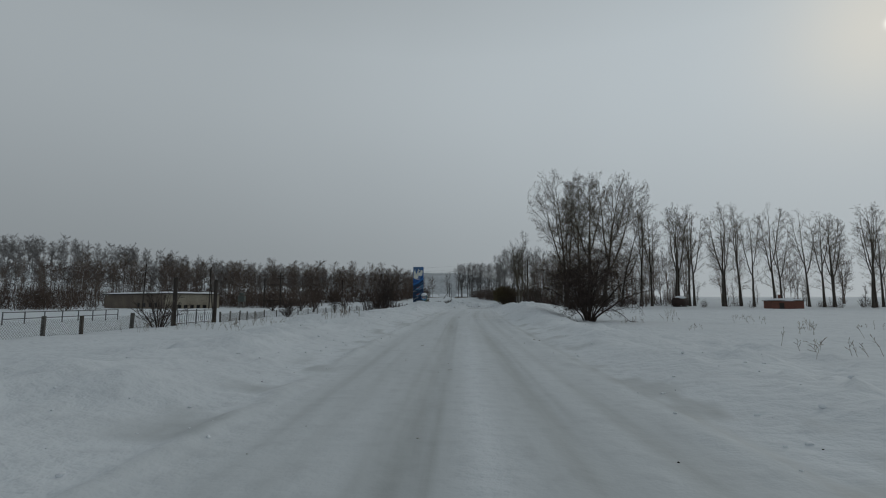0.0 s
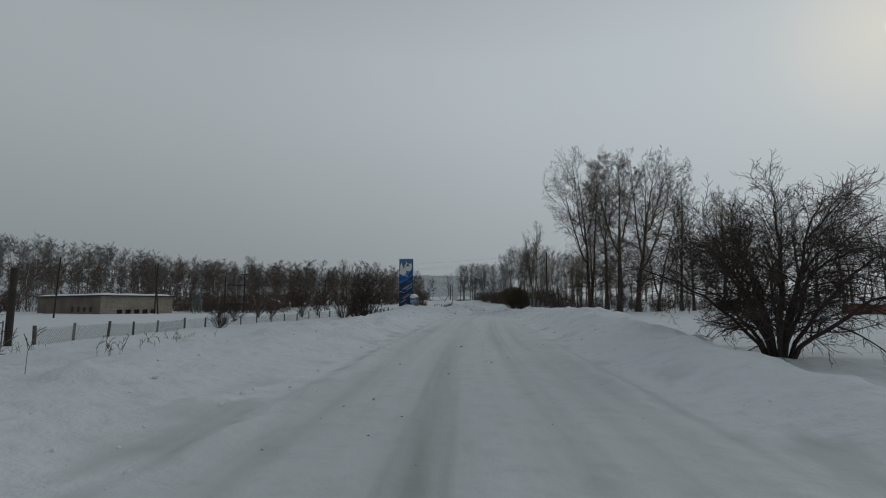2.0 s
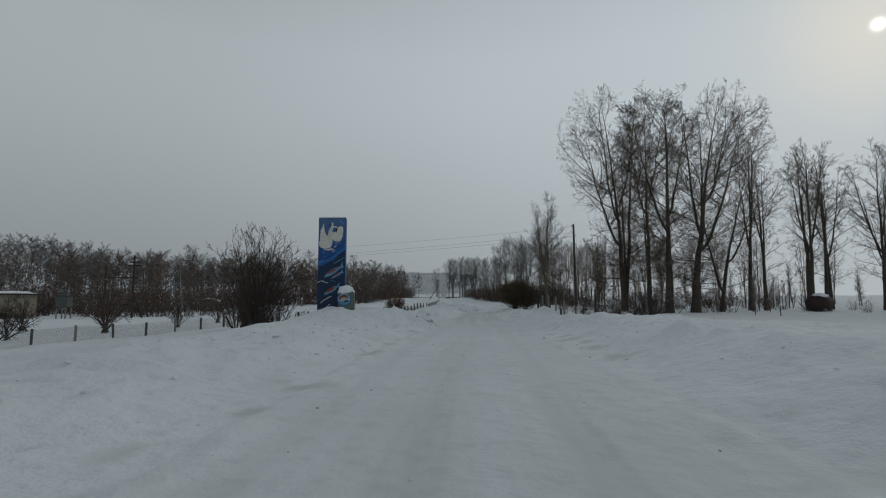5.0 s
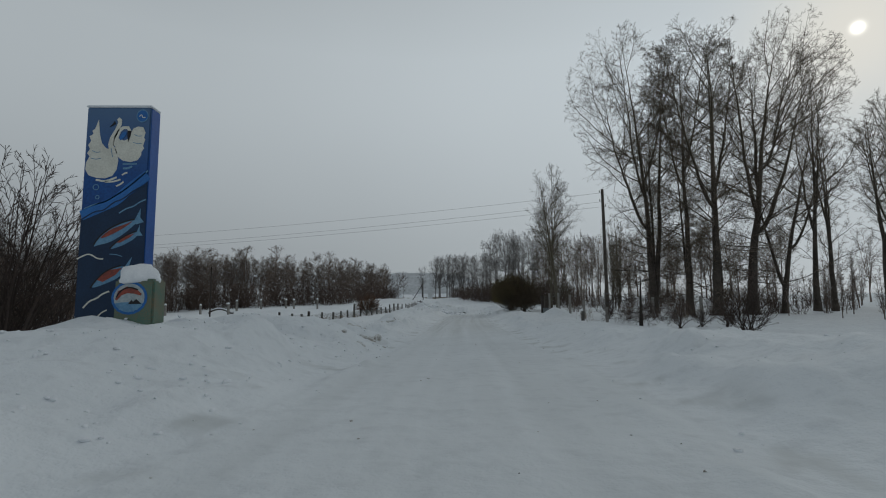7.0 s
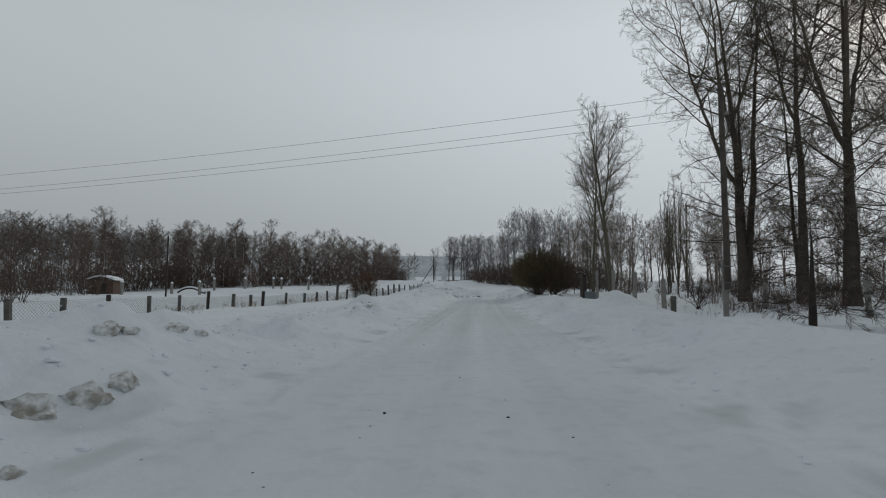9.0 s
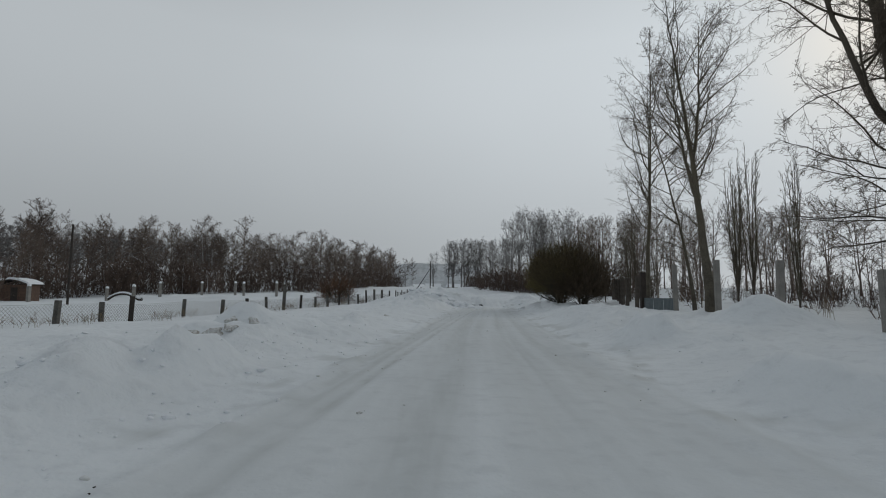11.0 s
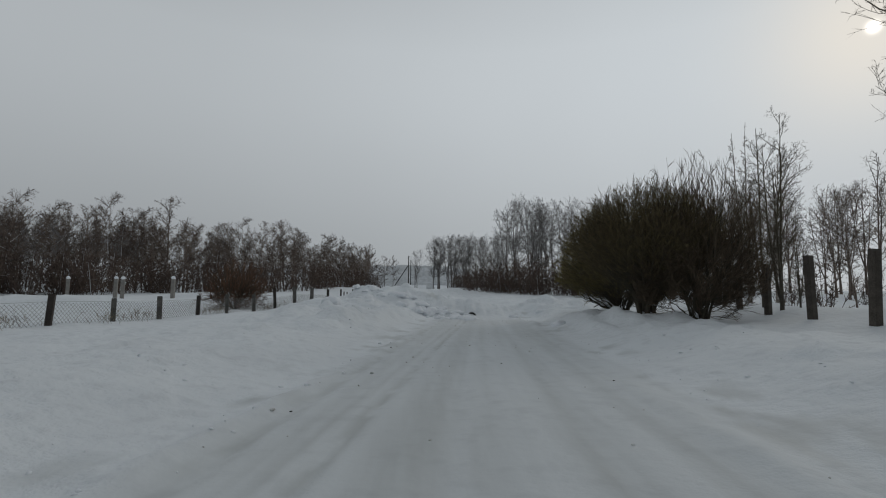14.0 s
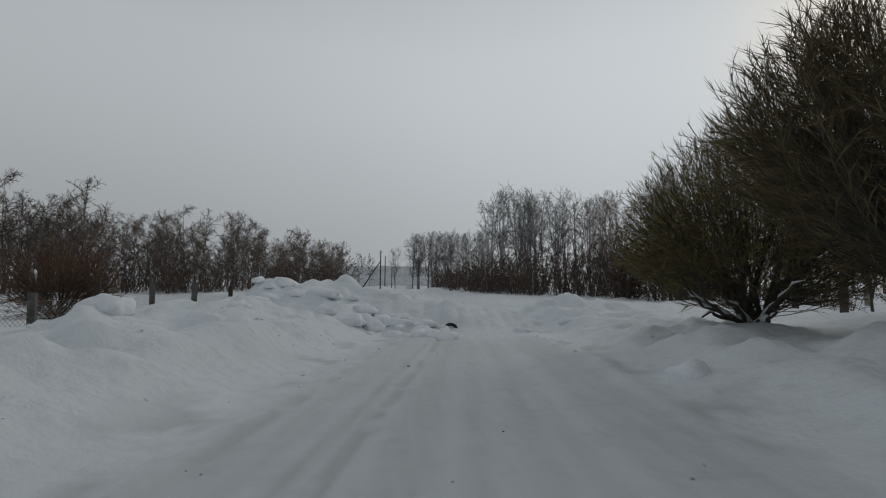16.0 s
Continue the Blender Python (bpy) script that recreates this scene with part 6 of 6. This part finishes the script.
PX, PY, PW, PD, PH = -3.43, 80.6, 0.93, 0.58, 1.75
plinth = new("plinth")
part("block", rough_up(boxes(((PW / 2, PD / 2, PH / 2), (PW, PD, PH), 0.05)), 0.008, 5), GREEN, plinth)
part("disc_rim", patch(oval(PW * 0.4, PH - 0.45, 0.42, 0.40), 0.010), MIDBLUE, plinth)
part("disc", patch(oval(PW * 0.4, PH - 0.45, 0.36, 0.34), 0.014), FADED, plinth)
part("disc_water", patch([p for p in oval(PW * 0.4, PH - 0.45, 0.36, 0.34) if p[1] < PH - 0.55], 0.018), PALEBLUE, plinth)
part("disc_fish", ribbon([(PW * 0.4 - 0.30, PH - 0.50), (PW * 0.4 - 0.22, PH - 0.34), (PW * 0.4 - 0.05, PH - 0.26), (PW * 0.4 + 0.14, PH - 0.30), (PW * 0.4 + 0.28, PH - 0.38)], [0.05, 0.13, 0.16, 0.12, 0.05], 0.020), RED, plinth)
part("disc_fish_back", ribbon([(PW * 0.4 - 0.30, PH - 0.44), (PW * 0.4 - 0.2, PH - 0.27), (PW * 0.4, PH - 0.19), (PW * 0.4 + 0.2, PH - 0.26)], 0.035, 0.022), BLACK, plinth)
part("disc_hills", patch([(PW * 0.4 - 0.02, PH - 0.60), (PW * 0.4 + 0.06, PH - 0.50), (PW * 0.4 + 0.1, PH - 0.55), (PW * 0.4 + 0.17, PH - 0.48), (PW * 0.4 + 0.3, PH - 0.60)], 0.022), BLACK, plinth)
cap = part("snow_cap", lump((PW * 0.52, PD * 0.6), 0.34, 3, 0.3), CAP, plinth, "thick cap of snow", True)
cap.location = (PW * 0.46, PD / 2, PH + 0.02)
plinth.matrix_basis = pose(PX, PY, 2.58 - PH)
tagged(plinth, "weathered green painted block with a round fish emblem and snow", "plinth")

# ---------------------------------------------------------------- poles and wires


def utility_pole(x, y, h, mat, r=0.13, arms=(), stub=True, label="", lean=(0, 0)):
    root = new("utility_pole")
    bm = rod(bmesh.new(), (0, 0, 1.2 if stub else -0.3), (0, 0, h), r, r * 0.75, 10)
    part("shaft", rough_up(bm, 0.012, 2), mat, root)
    if stub:
        part("stub", boxes(((0.0, 0.2, 1.1), (0.2, 0.16, 2.8), 0.02)), CONCRETE, root, "concrete stub")
        for z in (1.5, 2.2):
            part("binding", boxes(((0, 0.08, z), (0.34, 0.46, 0.05))), IRON, root)
    for z, s in arms:
        part("insulator_hook", rod(bmesh.new(), (0, 0, z), (0.22 * s, 0, z + 0.05), 0.015, sides=6), IRON, root)
        ins = rod(bmesh.new(), (0.22 * s, 0, z + 0.04), (0.22 * s, 0, z + 0.2), 0.05, 0.035, 8)
        part("insulator", ins, GLASSY, root)
    root.matrix_basis = at(x, y) @ pose(0, 0, 0, *lean, 0)
    return tagged(root, label, "utility pole", "poles")


utility_pole(17.9, 106.1, 10.3, OLDWOOD, 0.14, ((10.0, -1), (9.3, -1), (8.9, 1)), True, "grey wooden utility pole on a concrete stub")
for z0, z1 in ((10.3, 8.5), (9.6, 7.55), (9.2, 7.3)):
    a, b = Vector((17.7, 106.1, z0)), Vector((-39.0, 119.5, z1 - 0.3))
    pts = [a.lerp(b, t) + Vector((0, 0, -0.5 * 4 * t * (1 - t))) for t in np.linspace(0, 1, 30)]
    P = np.array([[tuple(p) for p in pts]])
    w = new("overhead_wire", raw_mesh("overhead_wire", *tubes(P, np.full(P.shape[:2], 0.008), 4), CABLE))
    tagged(w, "thin grey overhead power line", "wire", "power lines")
utility_pole(-56.6, 95.0, 9.0, DARKWOOD, 0.13, ((8.6, 1),), False, "dark old wooden pole in a snowy yard", (0, 2))
utility_pole(-51.6, 113.0, 9.0, DARKWOOD, 0.13, ((8.6, 1),), False, "dark old wooden pole in a snowy yard", (0, -6))
utility_pole(-53.0, 114.3, 9.4, DARKWOOD, 0.13, ((8.6, 1),), False, "dark old wooden pole in a snowy yard", (0, 1))
utility_pole(-30.0, 150.0, 8.0, DARKWOOD, 0.12, (), False, "dark thin pole in brushwood")

# pole pair with crossbeams, and the transformer box
hf = new("twin_pole_frame")
for dx in (-1.9, 1.9):
    part("leg_pole", rod(bmesh.new(), (dx, 0, -0.3), (dx * 0.98, 0, 8.6 if dx > 0 else 7.2), 0.15, 0.12, 8), DARKWOOD, hf)
for z, x0, x1 in ((5.6, -2.2, 2.2), (1.9, -2.2, 2.2), (7.2, 1.0, 2.8), (7.7, 1.1, 2.7)):
    part("crossbeam", boxes((((x0 + x1) / 2, 0.12, z), (x1 - x0, 0.12, 0.16), 0.01)), DARKWOOD, hf)
for x in (1.1, 1.5, 2.3, 2.7):
    part("insulator", rod(bmesh.new(), (x, 0.1, 7.28), (x, 0.1, 7.5), 0.06, 0.04, 8), GLASSY, hf)
part("brace", rod(bmesh.new(), (3.4, 0, -0.2), (2.0, 0, 3.4), 0.1, 0.09, 8), DARKWOOD, hf)
hf.matrix_basis = at(-40.5, 119.5)
tagged(hf, "twin wooden pole frame with crossbeams and insulators", "utility pole")
tr = new("transformer_box")
for dx in (-0.6, 0.6):
    for dy in (-0.5, 0.5):
        part("leg", boxes(((dx, dy, 0.6), (0.14, 0.14, 1.8), 0.01)), CONCRETE, tr)
part("cabinet", boxes(((0, 0, 2.3), (1.5, 1.2, 1.4), 0.04)), CABINET, tr, "grey-green metal cabinet")
part("header", boxes(((0, 0, 3.4), (1.0, 0.7, 0.6), 0.03)), CABINET, tr)
for dx in (-0.4, 0, 0.4):
    part("insulator", rod(bmesh.new(), (dx, 0, 3.75), (dx, 0, 4.1), 0.06, 0.04, 8), GLASSY, tr)
tr.matrix_basis = at(-47.7, 119.5)
tagged(tr, "grey-green transformer cabinet on concrete legs", "transformer")

# far poles by the end of the road
fp = utility_pole(3.8, 237.0, 7.4, DARKWOOD, 0.13, ((7.1, 1), (6.7, -1)), False, "dark wooden pole with a slanting brace", (0, 0))
part("brace", rod(bmesh.new(), (-3.6, 0, -0.2), (-0.1, 0, 5.2), 0.11, 0.09, 8), DARKWOOD, fp)
for i, (x, y) in enumerate(((3.4, 262.0), (3.6, 300.0))):
    utility_pole(x, y, 7.4, DARKWOOD, 0.13, ((7.1, 1),), False, "dark wooden pole beside the far road")

# ---------------------------------------------------------------- buildings


def low_building():
    root = new("farm_building")
    W, L, H = 13.2, 28.0, 3.9
    wins = [3.2 + 1.55 * i for i in range(5)]
    bm = bmesh.new()
    for z0, z1 in ((-0.5, 0.55), (1.4, H)):
        box(bm, (W / 2, 0.2, (z0 + z1) / 2), (W, 0.4, z1 - z0))
    edges = [0.0] + [e for w in wins for e in (w - 0.5, w + 0.5)] + [W]
    for a, b in zip(edges[::2], edges[1::2]):
        box(bm, ((a + b) / 2, 0.2, 0.975), (b - a, 0.4, 0.85))
    part("front_wall", bm, PLASTER, root, "yellowed plaster wall")
    part("side_wall", boxes(((0.2, L / 2 + 0.2, H / 2 - 0.25), (0.4, L - 0.41, H + 0.5))), STAINED, root, "stained brick wall")
    part("side_wall", boxes(((W - 0.2, L / 2 + 0.2, H / 2 - 0.25), (0.4, L - 0.41, H + 0.5))), STAINED, root)
    part("back_wall", boxes(((W / 2, L, H / 2 - 0.25), (W - 0.82, 0.4, H + 0.5))), STAINED, root)
    for w in wins:
        win = part("window", boxes(((w, 0.3, 0.975), (1.0, 0.06, 0.85))), DARK, root, "dark empty window")
        part("frame", boxes(((w, 0.24, 0.975), (0.06, 0.06, 0.85)), ((w, 0.24, 0.575), (1.0, 0.08, 0.05)), ((w, 0.24, 1.375), (1.0, 0.08, 0.05))), OLDWOOD, win)
    for y in (4, 6.5, 9, 11.5):
        part("window", boxes(((-0.02, y, 1.4), (0.06, 0.9, 0.9))), DARK, root)
    part("roof", boxes(((W / 2, L / 2, H + 0.09), (W + 1.0, L + 1.0, 0.18), 0.02)), DARKWOOD, root, "flat dark roof slab")
    bm = bmesh.new()
    bmesh.ops.create_grid(bm, x_segments=14, y_segments=28, size=0.5)
    for v in bm.verts:
        ex = min(0.5 - abs(v.co.x), 0.5 - abs(v.co.y))
        v.co = Vector((W / 2 + v.co.x * (W + 0.95), L / 2 + v.co.y * (L + 0.95), H + 0.2 + (0.35 + 0.12 * noise.noise(v.co * 6)) * min(1, ex * 14)))
    part("roof_snow", bm, CAP, root, "thick even snow on the roof", True)
    c = Vector((-62.3, 113.4))
    root.matrix_basis = pose(c.x, c.y, -0.55, 0, 0, 58.0)
    return tagged(root, "long low plastered farm building with snow-covered flat roof", "building")


low_building()


def brick_shed(x, y, w, d, h, turn, label):
    root = new("brick_shed")
    part("wall", boxes(((w / 2, d / 2, h / 2), (w, d, h))), BRICK, root, "red brick walls")
    part("roof", boxes(((w / 2, d / 2, h + 0.06), (w + 0.5, d + 0.5, 0.12), 0.02)), DARKWOOD, root)
    s = part("roof_snow", lump((w * 0.55, d * 0.58), 0.45, 2, 0.08), CAP, root, "mounded snow on the roof", True)
    s.location = (w / 2, d / 2, h + 0.12)
    part("door", boxes(((w * 0.3, -0.03, h * 0.4), (0.9, 0.06, h * 0.8), 0.01)), DARKWOOD, root)
    part("chimney", boxes(((w * 0.38, d * 0.5, h + 0.75), (0.4, 0.4, 1.0), 0.02), ((w * 0.38, d * 0.5, h + 1.28), (0.5, 0.5, 0.08), 0.01)), BRICK, root)
    root.matrix_basis = at(x, y, turn, 0.2)
    return tagged(root, label, "shed", "sheds")


def wood_shed(x, y, w, d, h, turn, label):
    """A small boarded hut under an arched snow-laden roof."""
    root = new("wooden_shed")
    n = int(w / 0.24)
    for i in range(n):
        part("plank", boxes((((i + 0.5) * w / n, 0.02, h / 2 - 0.1), (w / n - 0.012, 0.05, h + 0.2), 0.006)), OLDBROWN, root)
    part("wall", boxes(((w / 2, d / 2 + 0.06, h / 2 - 0.1), (w - 0.02, d, h + 0.2))), OLDBROWN, root)
    rows = [(-0.25, 0.0), (w * 0.2, 0.42), (w * 0.5, 0.62), (w * 0.8, 0.42), (w + 0.25, 0.0)]
    for name, lift, mat, label2 in (("roof", 0.0, DARKWOOD, "dark arched roof"), ("roof_snow", 0.1, CAP, "thick snow on the roof")):
        bm = bmesh.new()
        ring = [[bm.verts.new((px, py, h + pz + lift + dz)) for px, pz in rows] for py in (-0.3, d + 0.3) for dz in (0.0, 0.10 if not lift else 0.24)]
        for a in range(4):
            bm.faces.new((ring[0][a], ring[0][a + 1], ring[1][a + 1], ring[1][a]))
            bm.faces.new((ring[2][a], ring[2][a + 1], ring[3][a + 1], ring[3][a]))
            bm.faces.new((ring[1][a], ring[1][a + 1], ring[3][a + 1], ring[3][a]))
            bm.faces.new((ring[0][a], ring[0][a + 1], ring[2][a + 1], ring[2][a]))
        for a in (0, 4):
            bm.faces.new((ring[0][a], ring[1][a], ring[3][a], ring[2][a]))
        bmesh.ops.recalc_face_normals(bm, faces=bm.faces)
        part(name, bm, mat, root, label2)
    bm = boxes(((w * 0.62, -0.02, h * 0.42), (0.75, 0.05, h * 0.84), 0.01))
    door = part("door", bm, DARKWOOD, root, "dark plank door")
    part("door_handle", boxes(((w * 0.62 - 0.27, -0.06, h * 0.45), (0.03, 0.05, 0.14), 0.008)), IRON, door)
    root.matrix_basis = at(x, y, turn, 0.1)
    return tagged(root, label, "shed", "sheds")


OLDBROWN = material("weathered_brown_boards", (0.13, 0.082, 0.06), 0.9, (0.075, 0.052, 0.042), 3, 25, 0.5)
wood_shed(-50.5, 165.0, 3.6, 3.0, 2.2, 12, "old brown boarded hut with snow roof in brushwood")
brick_shed(67.8, 103.9, 6.0, 3.6, 1.9, -8, "low red brick shed with snowy roof under the trees")
# rusty barrel tank lying by the poplars
tank = new("tank")
bm = rod(bmesh.new(), (-1.4, 0, 0.75), (1.4, 0, 0.75), 0.8, sides=24)
bmesh.ops.bevel(bm, geom=[e for e in bm.edges if len(e.link_faces) == 2 and e.calc_face_angle(0) > 1], offset=0.08, segments=2, affect="EDGES")
part("shell", bm, RUST, tank, "rusty dark cylinder", True)
s = part("snow_cap", lump((1.4, 0.6), 0.35, 4, 0.15), CAP, tank, "snow along the top", True)
s.location = (0, 0, 1.42)
for dx in (-0.8, 0.8):
    part("cradle", boxes(((dx, 0, 0.0), (0.25, 1.4, 0.5))), CONCRETE, tank)
tank.matrix_basis = at(57.1, 121.5, 35) @ Matrix.Diagonal((1.45, 1.45, 1.45, 1))
tagged(tank, "rusty round tank lying in snow with a white top", "tank")

# far roofs in the valley
for i, (x, y) in enumerate(((2.0, 420.0), (16.0, 440.0), (-9.0, 455.0))):
    r = new("far_house")
    part("wall", boxes(((0, 0, 1.5), (9, 7, 4))), PLASTER, r)
    bm = bmesh.new()
    vs = [bm.verts.new(p) for p in ((-5, -4, 3.4), (5, -4, 3.4), (5, 4, 3.4), (-5, 4, 3.4), (-5, 0, 6), (5, 0, 6))]
    for f in ((0, 1, 5, 4), (2, 3, 4, 5), (0, 4, 3), (1, 2, 5), (0, 3, 2, 1)):
        bm.faces.new([vs[j] for j in f])
    part("roof", bm, CAP, r, "snow-covered gable roof")
    r.matrix_basis = at(x, y, 20 * i, 2.2)
    tagged(r, "small far-off house with a snow-covered roof", "house", "far houses")

# ---------------------------------------------------------------- snow lumps, weeds, small things
for i, (x, y, s) in enumerate(((1.75, 89.05, 0.27), (1.92, 89.5, 0.25), (2.02, 89.95, 0.2), (1.5, 88.8, 0.2), (1.75, 86.0, 0.2), (1.6, 86.7, 0.16), (1.0, 87.1, 0.14), (1.6, 88.4, 0.13), (2.4, 88.1, 0.11), (0.53, 92.0, 0.24), (0.75, 92.15, 0.15), (0.60, 93.75, 0.24),
                               (0.95, 94.0, 0.14), (-0.26, 97.3, 0.18), (-0.6, 96.2, 0.14), (0.85, 111.95, 0.27), (1.3, 112.1, 0.3), (1.6, 112.3, 0.2), (0.4, 111.9, 0.18), (0.76, 114.45, 0.22), (1.34, 114.5, 0.22), (3.53, 128.4, 0.22), (2.0, 99.8, 0.12))):
    ob = part("snow_clod", lump((s * 0.85, s * 0.7), s * 0.6, 20 + i, 0.6), DIRTY, None, "", True)
    ob.matrix_basis = at(x, y, 50 * i, s * 0.22)
    tagged(ob, "dirty ploughed clod of snow and ice", "snow clod", "ploughed clods")
g = np.random.default_rng(77)
for i in range(46):
    x = 1.8 + 9.5 * g.random()
    y = 158.6 + 3.6 * g.random() - 0.22 * (x - 6)
    s = g.uniform(0.22, 0.62)
    ob = part("snow_clod", lump((s * g.uniform(0.9, 1.5), s * 0.8), s * 0.55, 120 + i, 0.35), CAP, None, "", True)
    ob.matrix_basis = at(x, y, g.uniform(0, 360), s * 0.12)
    tagged(ob, "rounded white clod of ploughed snow", "snow clod", "ploughed clods")
for i, (x, y, s) in enumerate(((2.6, 147.0, 0.45), (3.4, 150.5, 0.5), (5.0, 153.8, 0.4), (7.4, 158.6, 0.45), (9.2, 160.6, 0.4), (4.4, 157.5, 0.5), (14.3, 160.5, 0.4), (16.2, 160.2, 0.35), (14.2, 147.5, 0.4))):
    ob = part("snow_clod", lump((s, s * 0.8), s * 0.6, 40 + i, 0.4), CAP, None, "", True)
    ob.matrix_basis = at(x, y, 50 * i, s * 0.15)
    tagged(ob, "rounded white clod of ploughed snow", "snow clod", "ploughed clods")
tyre = part("scrap_tyre", bmesh.new(), RUBBER)
bm = bmesh.new()
P = np.array([[(0.25 * math.cos(q), 0.25 * math.sin(q), 0) for q in np.linspace(0, 2 * math.pi, 25)]])
v, f = tubes(P, np.full(P.shape[:2], 0.07), 8)
tyre.data = raw_mesh("scrap_tyre", v, f, RUBBER)
tyre.matrix_basis = at(11.4, 160.6) @ pose(0, 0, -0.08, 65, 25, 0)
tagged(tyre, "black scrap tyre stuck in the snow heap", "tyre")


def weeds(name, spots, label):
    """Dry stalks, stiff and branching a little."""
    g = np.random.default_rng(len(spots))
    chunks = []
    for x, y, n, h in spots:
        p0 = np.stack([x + g.normal(size=n) * 0.35, y + g.normal(size=n) * 0.5, np.zeros(n)], 1)
        p0[:, 2] = land(p0[:, 0], p0[:, 1]) - 0.05
        d = np.stack([g.normal(size=n) * 0.22, g.normal(size=n) * 0.22, np.ones(n)], 1)
        L = h * g.uniform(0.5, 1.1, n)[:, None]
        P = np.stack([p0, p0 + d * L * 0.5, p0 + d * L + np.stack([g.normal(size=n) * 0.1, g.normal(size=n) * 0.1, np.zeros(n)], 1)], 1)
        R = np.full((n, 3), 0.006) * np.array([[1, 0.8, 0.5]])
        Q, S = sprout(g, P, R, 4, (0.4, 1.0), (25, 55), h * 0.3, 3, 0.05, 0.1, 0.7, 0.006)
        chunks += [tubes(P, R, 3), tubes(Q, S, 3)]
    return tagged(new(name, raw_mesh(name, *merge(chunks), STRAW)), label, "dry weeds", kind="stuff")


weeds("dry_weeds", [(-17.5, 33, 10, 0.7), (-16.0, 34.5, 12, 0.8), (-15.0, 36.5, 14, 0.8), (-13.8, 38, 14, 0.9), (-12.6, 38.6, 10, 0.7), (-18.5, 31, 8, 0.7), (-13.4, 33, 8, 0.7), (-12.0, 41, 10, 0.7), (-11.0, 44, 8, 0.6),
                    (-13.0, 47, 8, 0.6), (-12.0, 60, 8, 0.5), (-10.5, 54, 8, 0.5), (-9.0, 50, 6, 0.5)], "dry brown weed stalks poking out of snow")
weeds("dry_weeds", [(-5.97, 26.6, 3, 0.7), (-5.7, 26.9, 4, 0.6), (-4.6, 25.6, 4, 0.55), (-5.4, 28.0, 7, 0.75), (-6.4, 31.8, 9, 0.5), (-6.2, 33.2, 8, 0.4), (-8.0, 37.5, 7, 0.5)], "dry brown stalks on the snow bank")
weeds("dry_weeds", [(9.5, 14.0, 2, 0.6), (10.9, 15.4, 4, 0.6), (10.9, 13.3, 4, 0.55), (13.3, 26.3, 6, 0.35), (23.7, 52.5, 8, 0.8), (24.1, 28.3, 6, 0.5), (14.6, 20.5, 4, 0.7), (17.6, 20.6, 3, 0.7), (12.0, 32, 8, 0.5), (18.2, 25, 5, 0.6), (17, 38, 6, 0.6), (20.0, 33, 6, 0.5), (16.5, 48, 6, 0.6), (24, 40, 8, 0.5)], "dry brown weed stalks poking out of snow")
weeds("dry_weeds", [(-11.5 + 0.15 * (y - 104.8) + dx, y, 16, 0.55) for y, dx in zip(np.arange(108, 164, 2.2), np.tile([0.4, -0.5, 0.9], 9))], "dry grass along the fence in snow")
weeds("dry_weeds", [(16.2, 104.5, 7, 0.4), (17.5, 110.5, 10, 0.9), (18.3, 112.5, 10, 0.8), (20.5, 119, 12, 1.0), (22.5, 131, 12, 1.0), (24, 137, 12, 0.9), (26, 141, 14, 0.9), (29, 146, 16, 0.9),
                    (34, 150, 20, 0.9), (24, 118, 16, 1.0), (27, 112, 16, 1.0)], "dry stalks and saplings under the trees")


def crumbs(name, n, seed, size, near, mat, label, category, spread=1.0, reach=(4, 160)):
    """Many small uneven lumps strewn on the snow beside the wheel tracks."""
    g = np.random.default_rng(seed)
    bm = bmesh.new()
    bmesh.ops.create_icosphere(bm, subdivisions=1, radius=1)
    unit = np.array([tuple(v.co) for v in bm.verts])
    tri = np.array([[v.index for v in f.verts] for f in bm.faces])
    bm.free()
    y = reach[0] + (reach[1] - reach[0]) * g.random(n)
    u = near[0] + (near[1] - near[0]) * g.random(n) ** spread
    if near[0] > 0:
        u = u * np.where(g.random(n) < 0.55, -1, 1)
    x = line_x(y) + u
    s = size[0] + (size[1] - size[0]) * g.random(n) ** 3
    z = land(x, y)
    chunks = []
    for i in range(n):
        v = unit * (1 + 0.28 * g.normal(size=(len(unit), 1))) * s[i] * np.array([g.uniform(0.8, 1.5), g.uniform(0.8, 1.5), g.uniform(0.5, 0.9)])
        chunks.append((v + np.array([x[i], y[i], z[i] + s[i] * 0.2]), tri))
    return tagged(new(name, raw_mesh(name, *merge(chunks), mat, True)), label, category, kind="stuff")


crumbs("snow_crumbs", 1500, 5, (0.01, 0.045), (2.5, 6.5), CAP, "small crumbs of ploughed snow along the road", "snow crumbs")
crumbs("snow_crumbs", 1300, 15, (0.015, 0.06), (-9.5, -3.2), CAP, "scattered lumps of ploughed snow on the banks", "snow crumbs", 1.0, (62, 118))
crumbs("snow_crumbs", 260, 6, (0.01, 0.035), (0.2, 3.0), DIRTY, "small grey crumbs of ice on the road", "snow crumbs")
crumbs("road_grit", 110, 7, (0.006, 0.02), (0.2, 4.0), DARKWOOD, "dark bits of bark and grit on the road", "debris")

log = new("fallen_log")
P = np.array([[(-2.6 + 5.2 * q, 0, 0.25 + 0.75 * math.sin(math.pi * min(1, q * 1.15)) ** 0.8) for q in np.linspace(0, 1, 12)]])
part("trunk", raw_mesh("trunk", *tubes(P, np.full(P.shape[:2], 0.16), 8), DARKWOOD), None, log)
P2 = P + np.array([0, 0, 0.15])
part("snow_cover", raw_mesh("snow_cover", *tubes(P2, np.full(P.shape[:2], 0.15), 8), CAP), None, log, "strip of snow along the top")
log.matrix_basis = at(-35.0, 167.0, -12)
tagged(log, "arched fallen trunk covered with a strip of snow", "log")
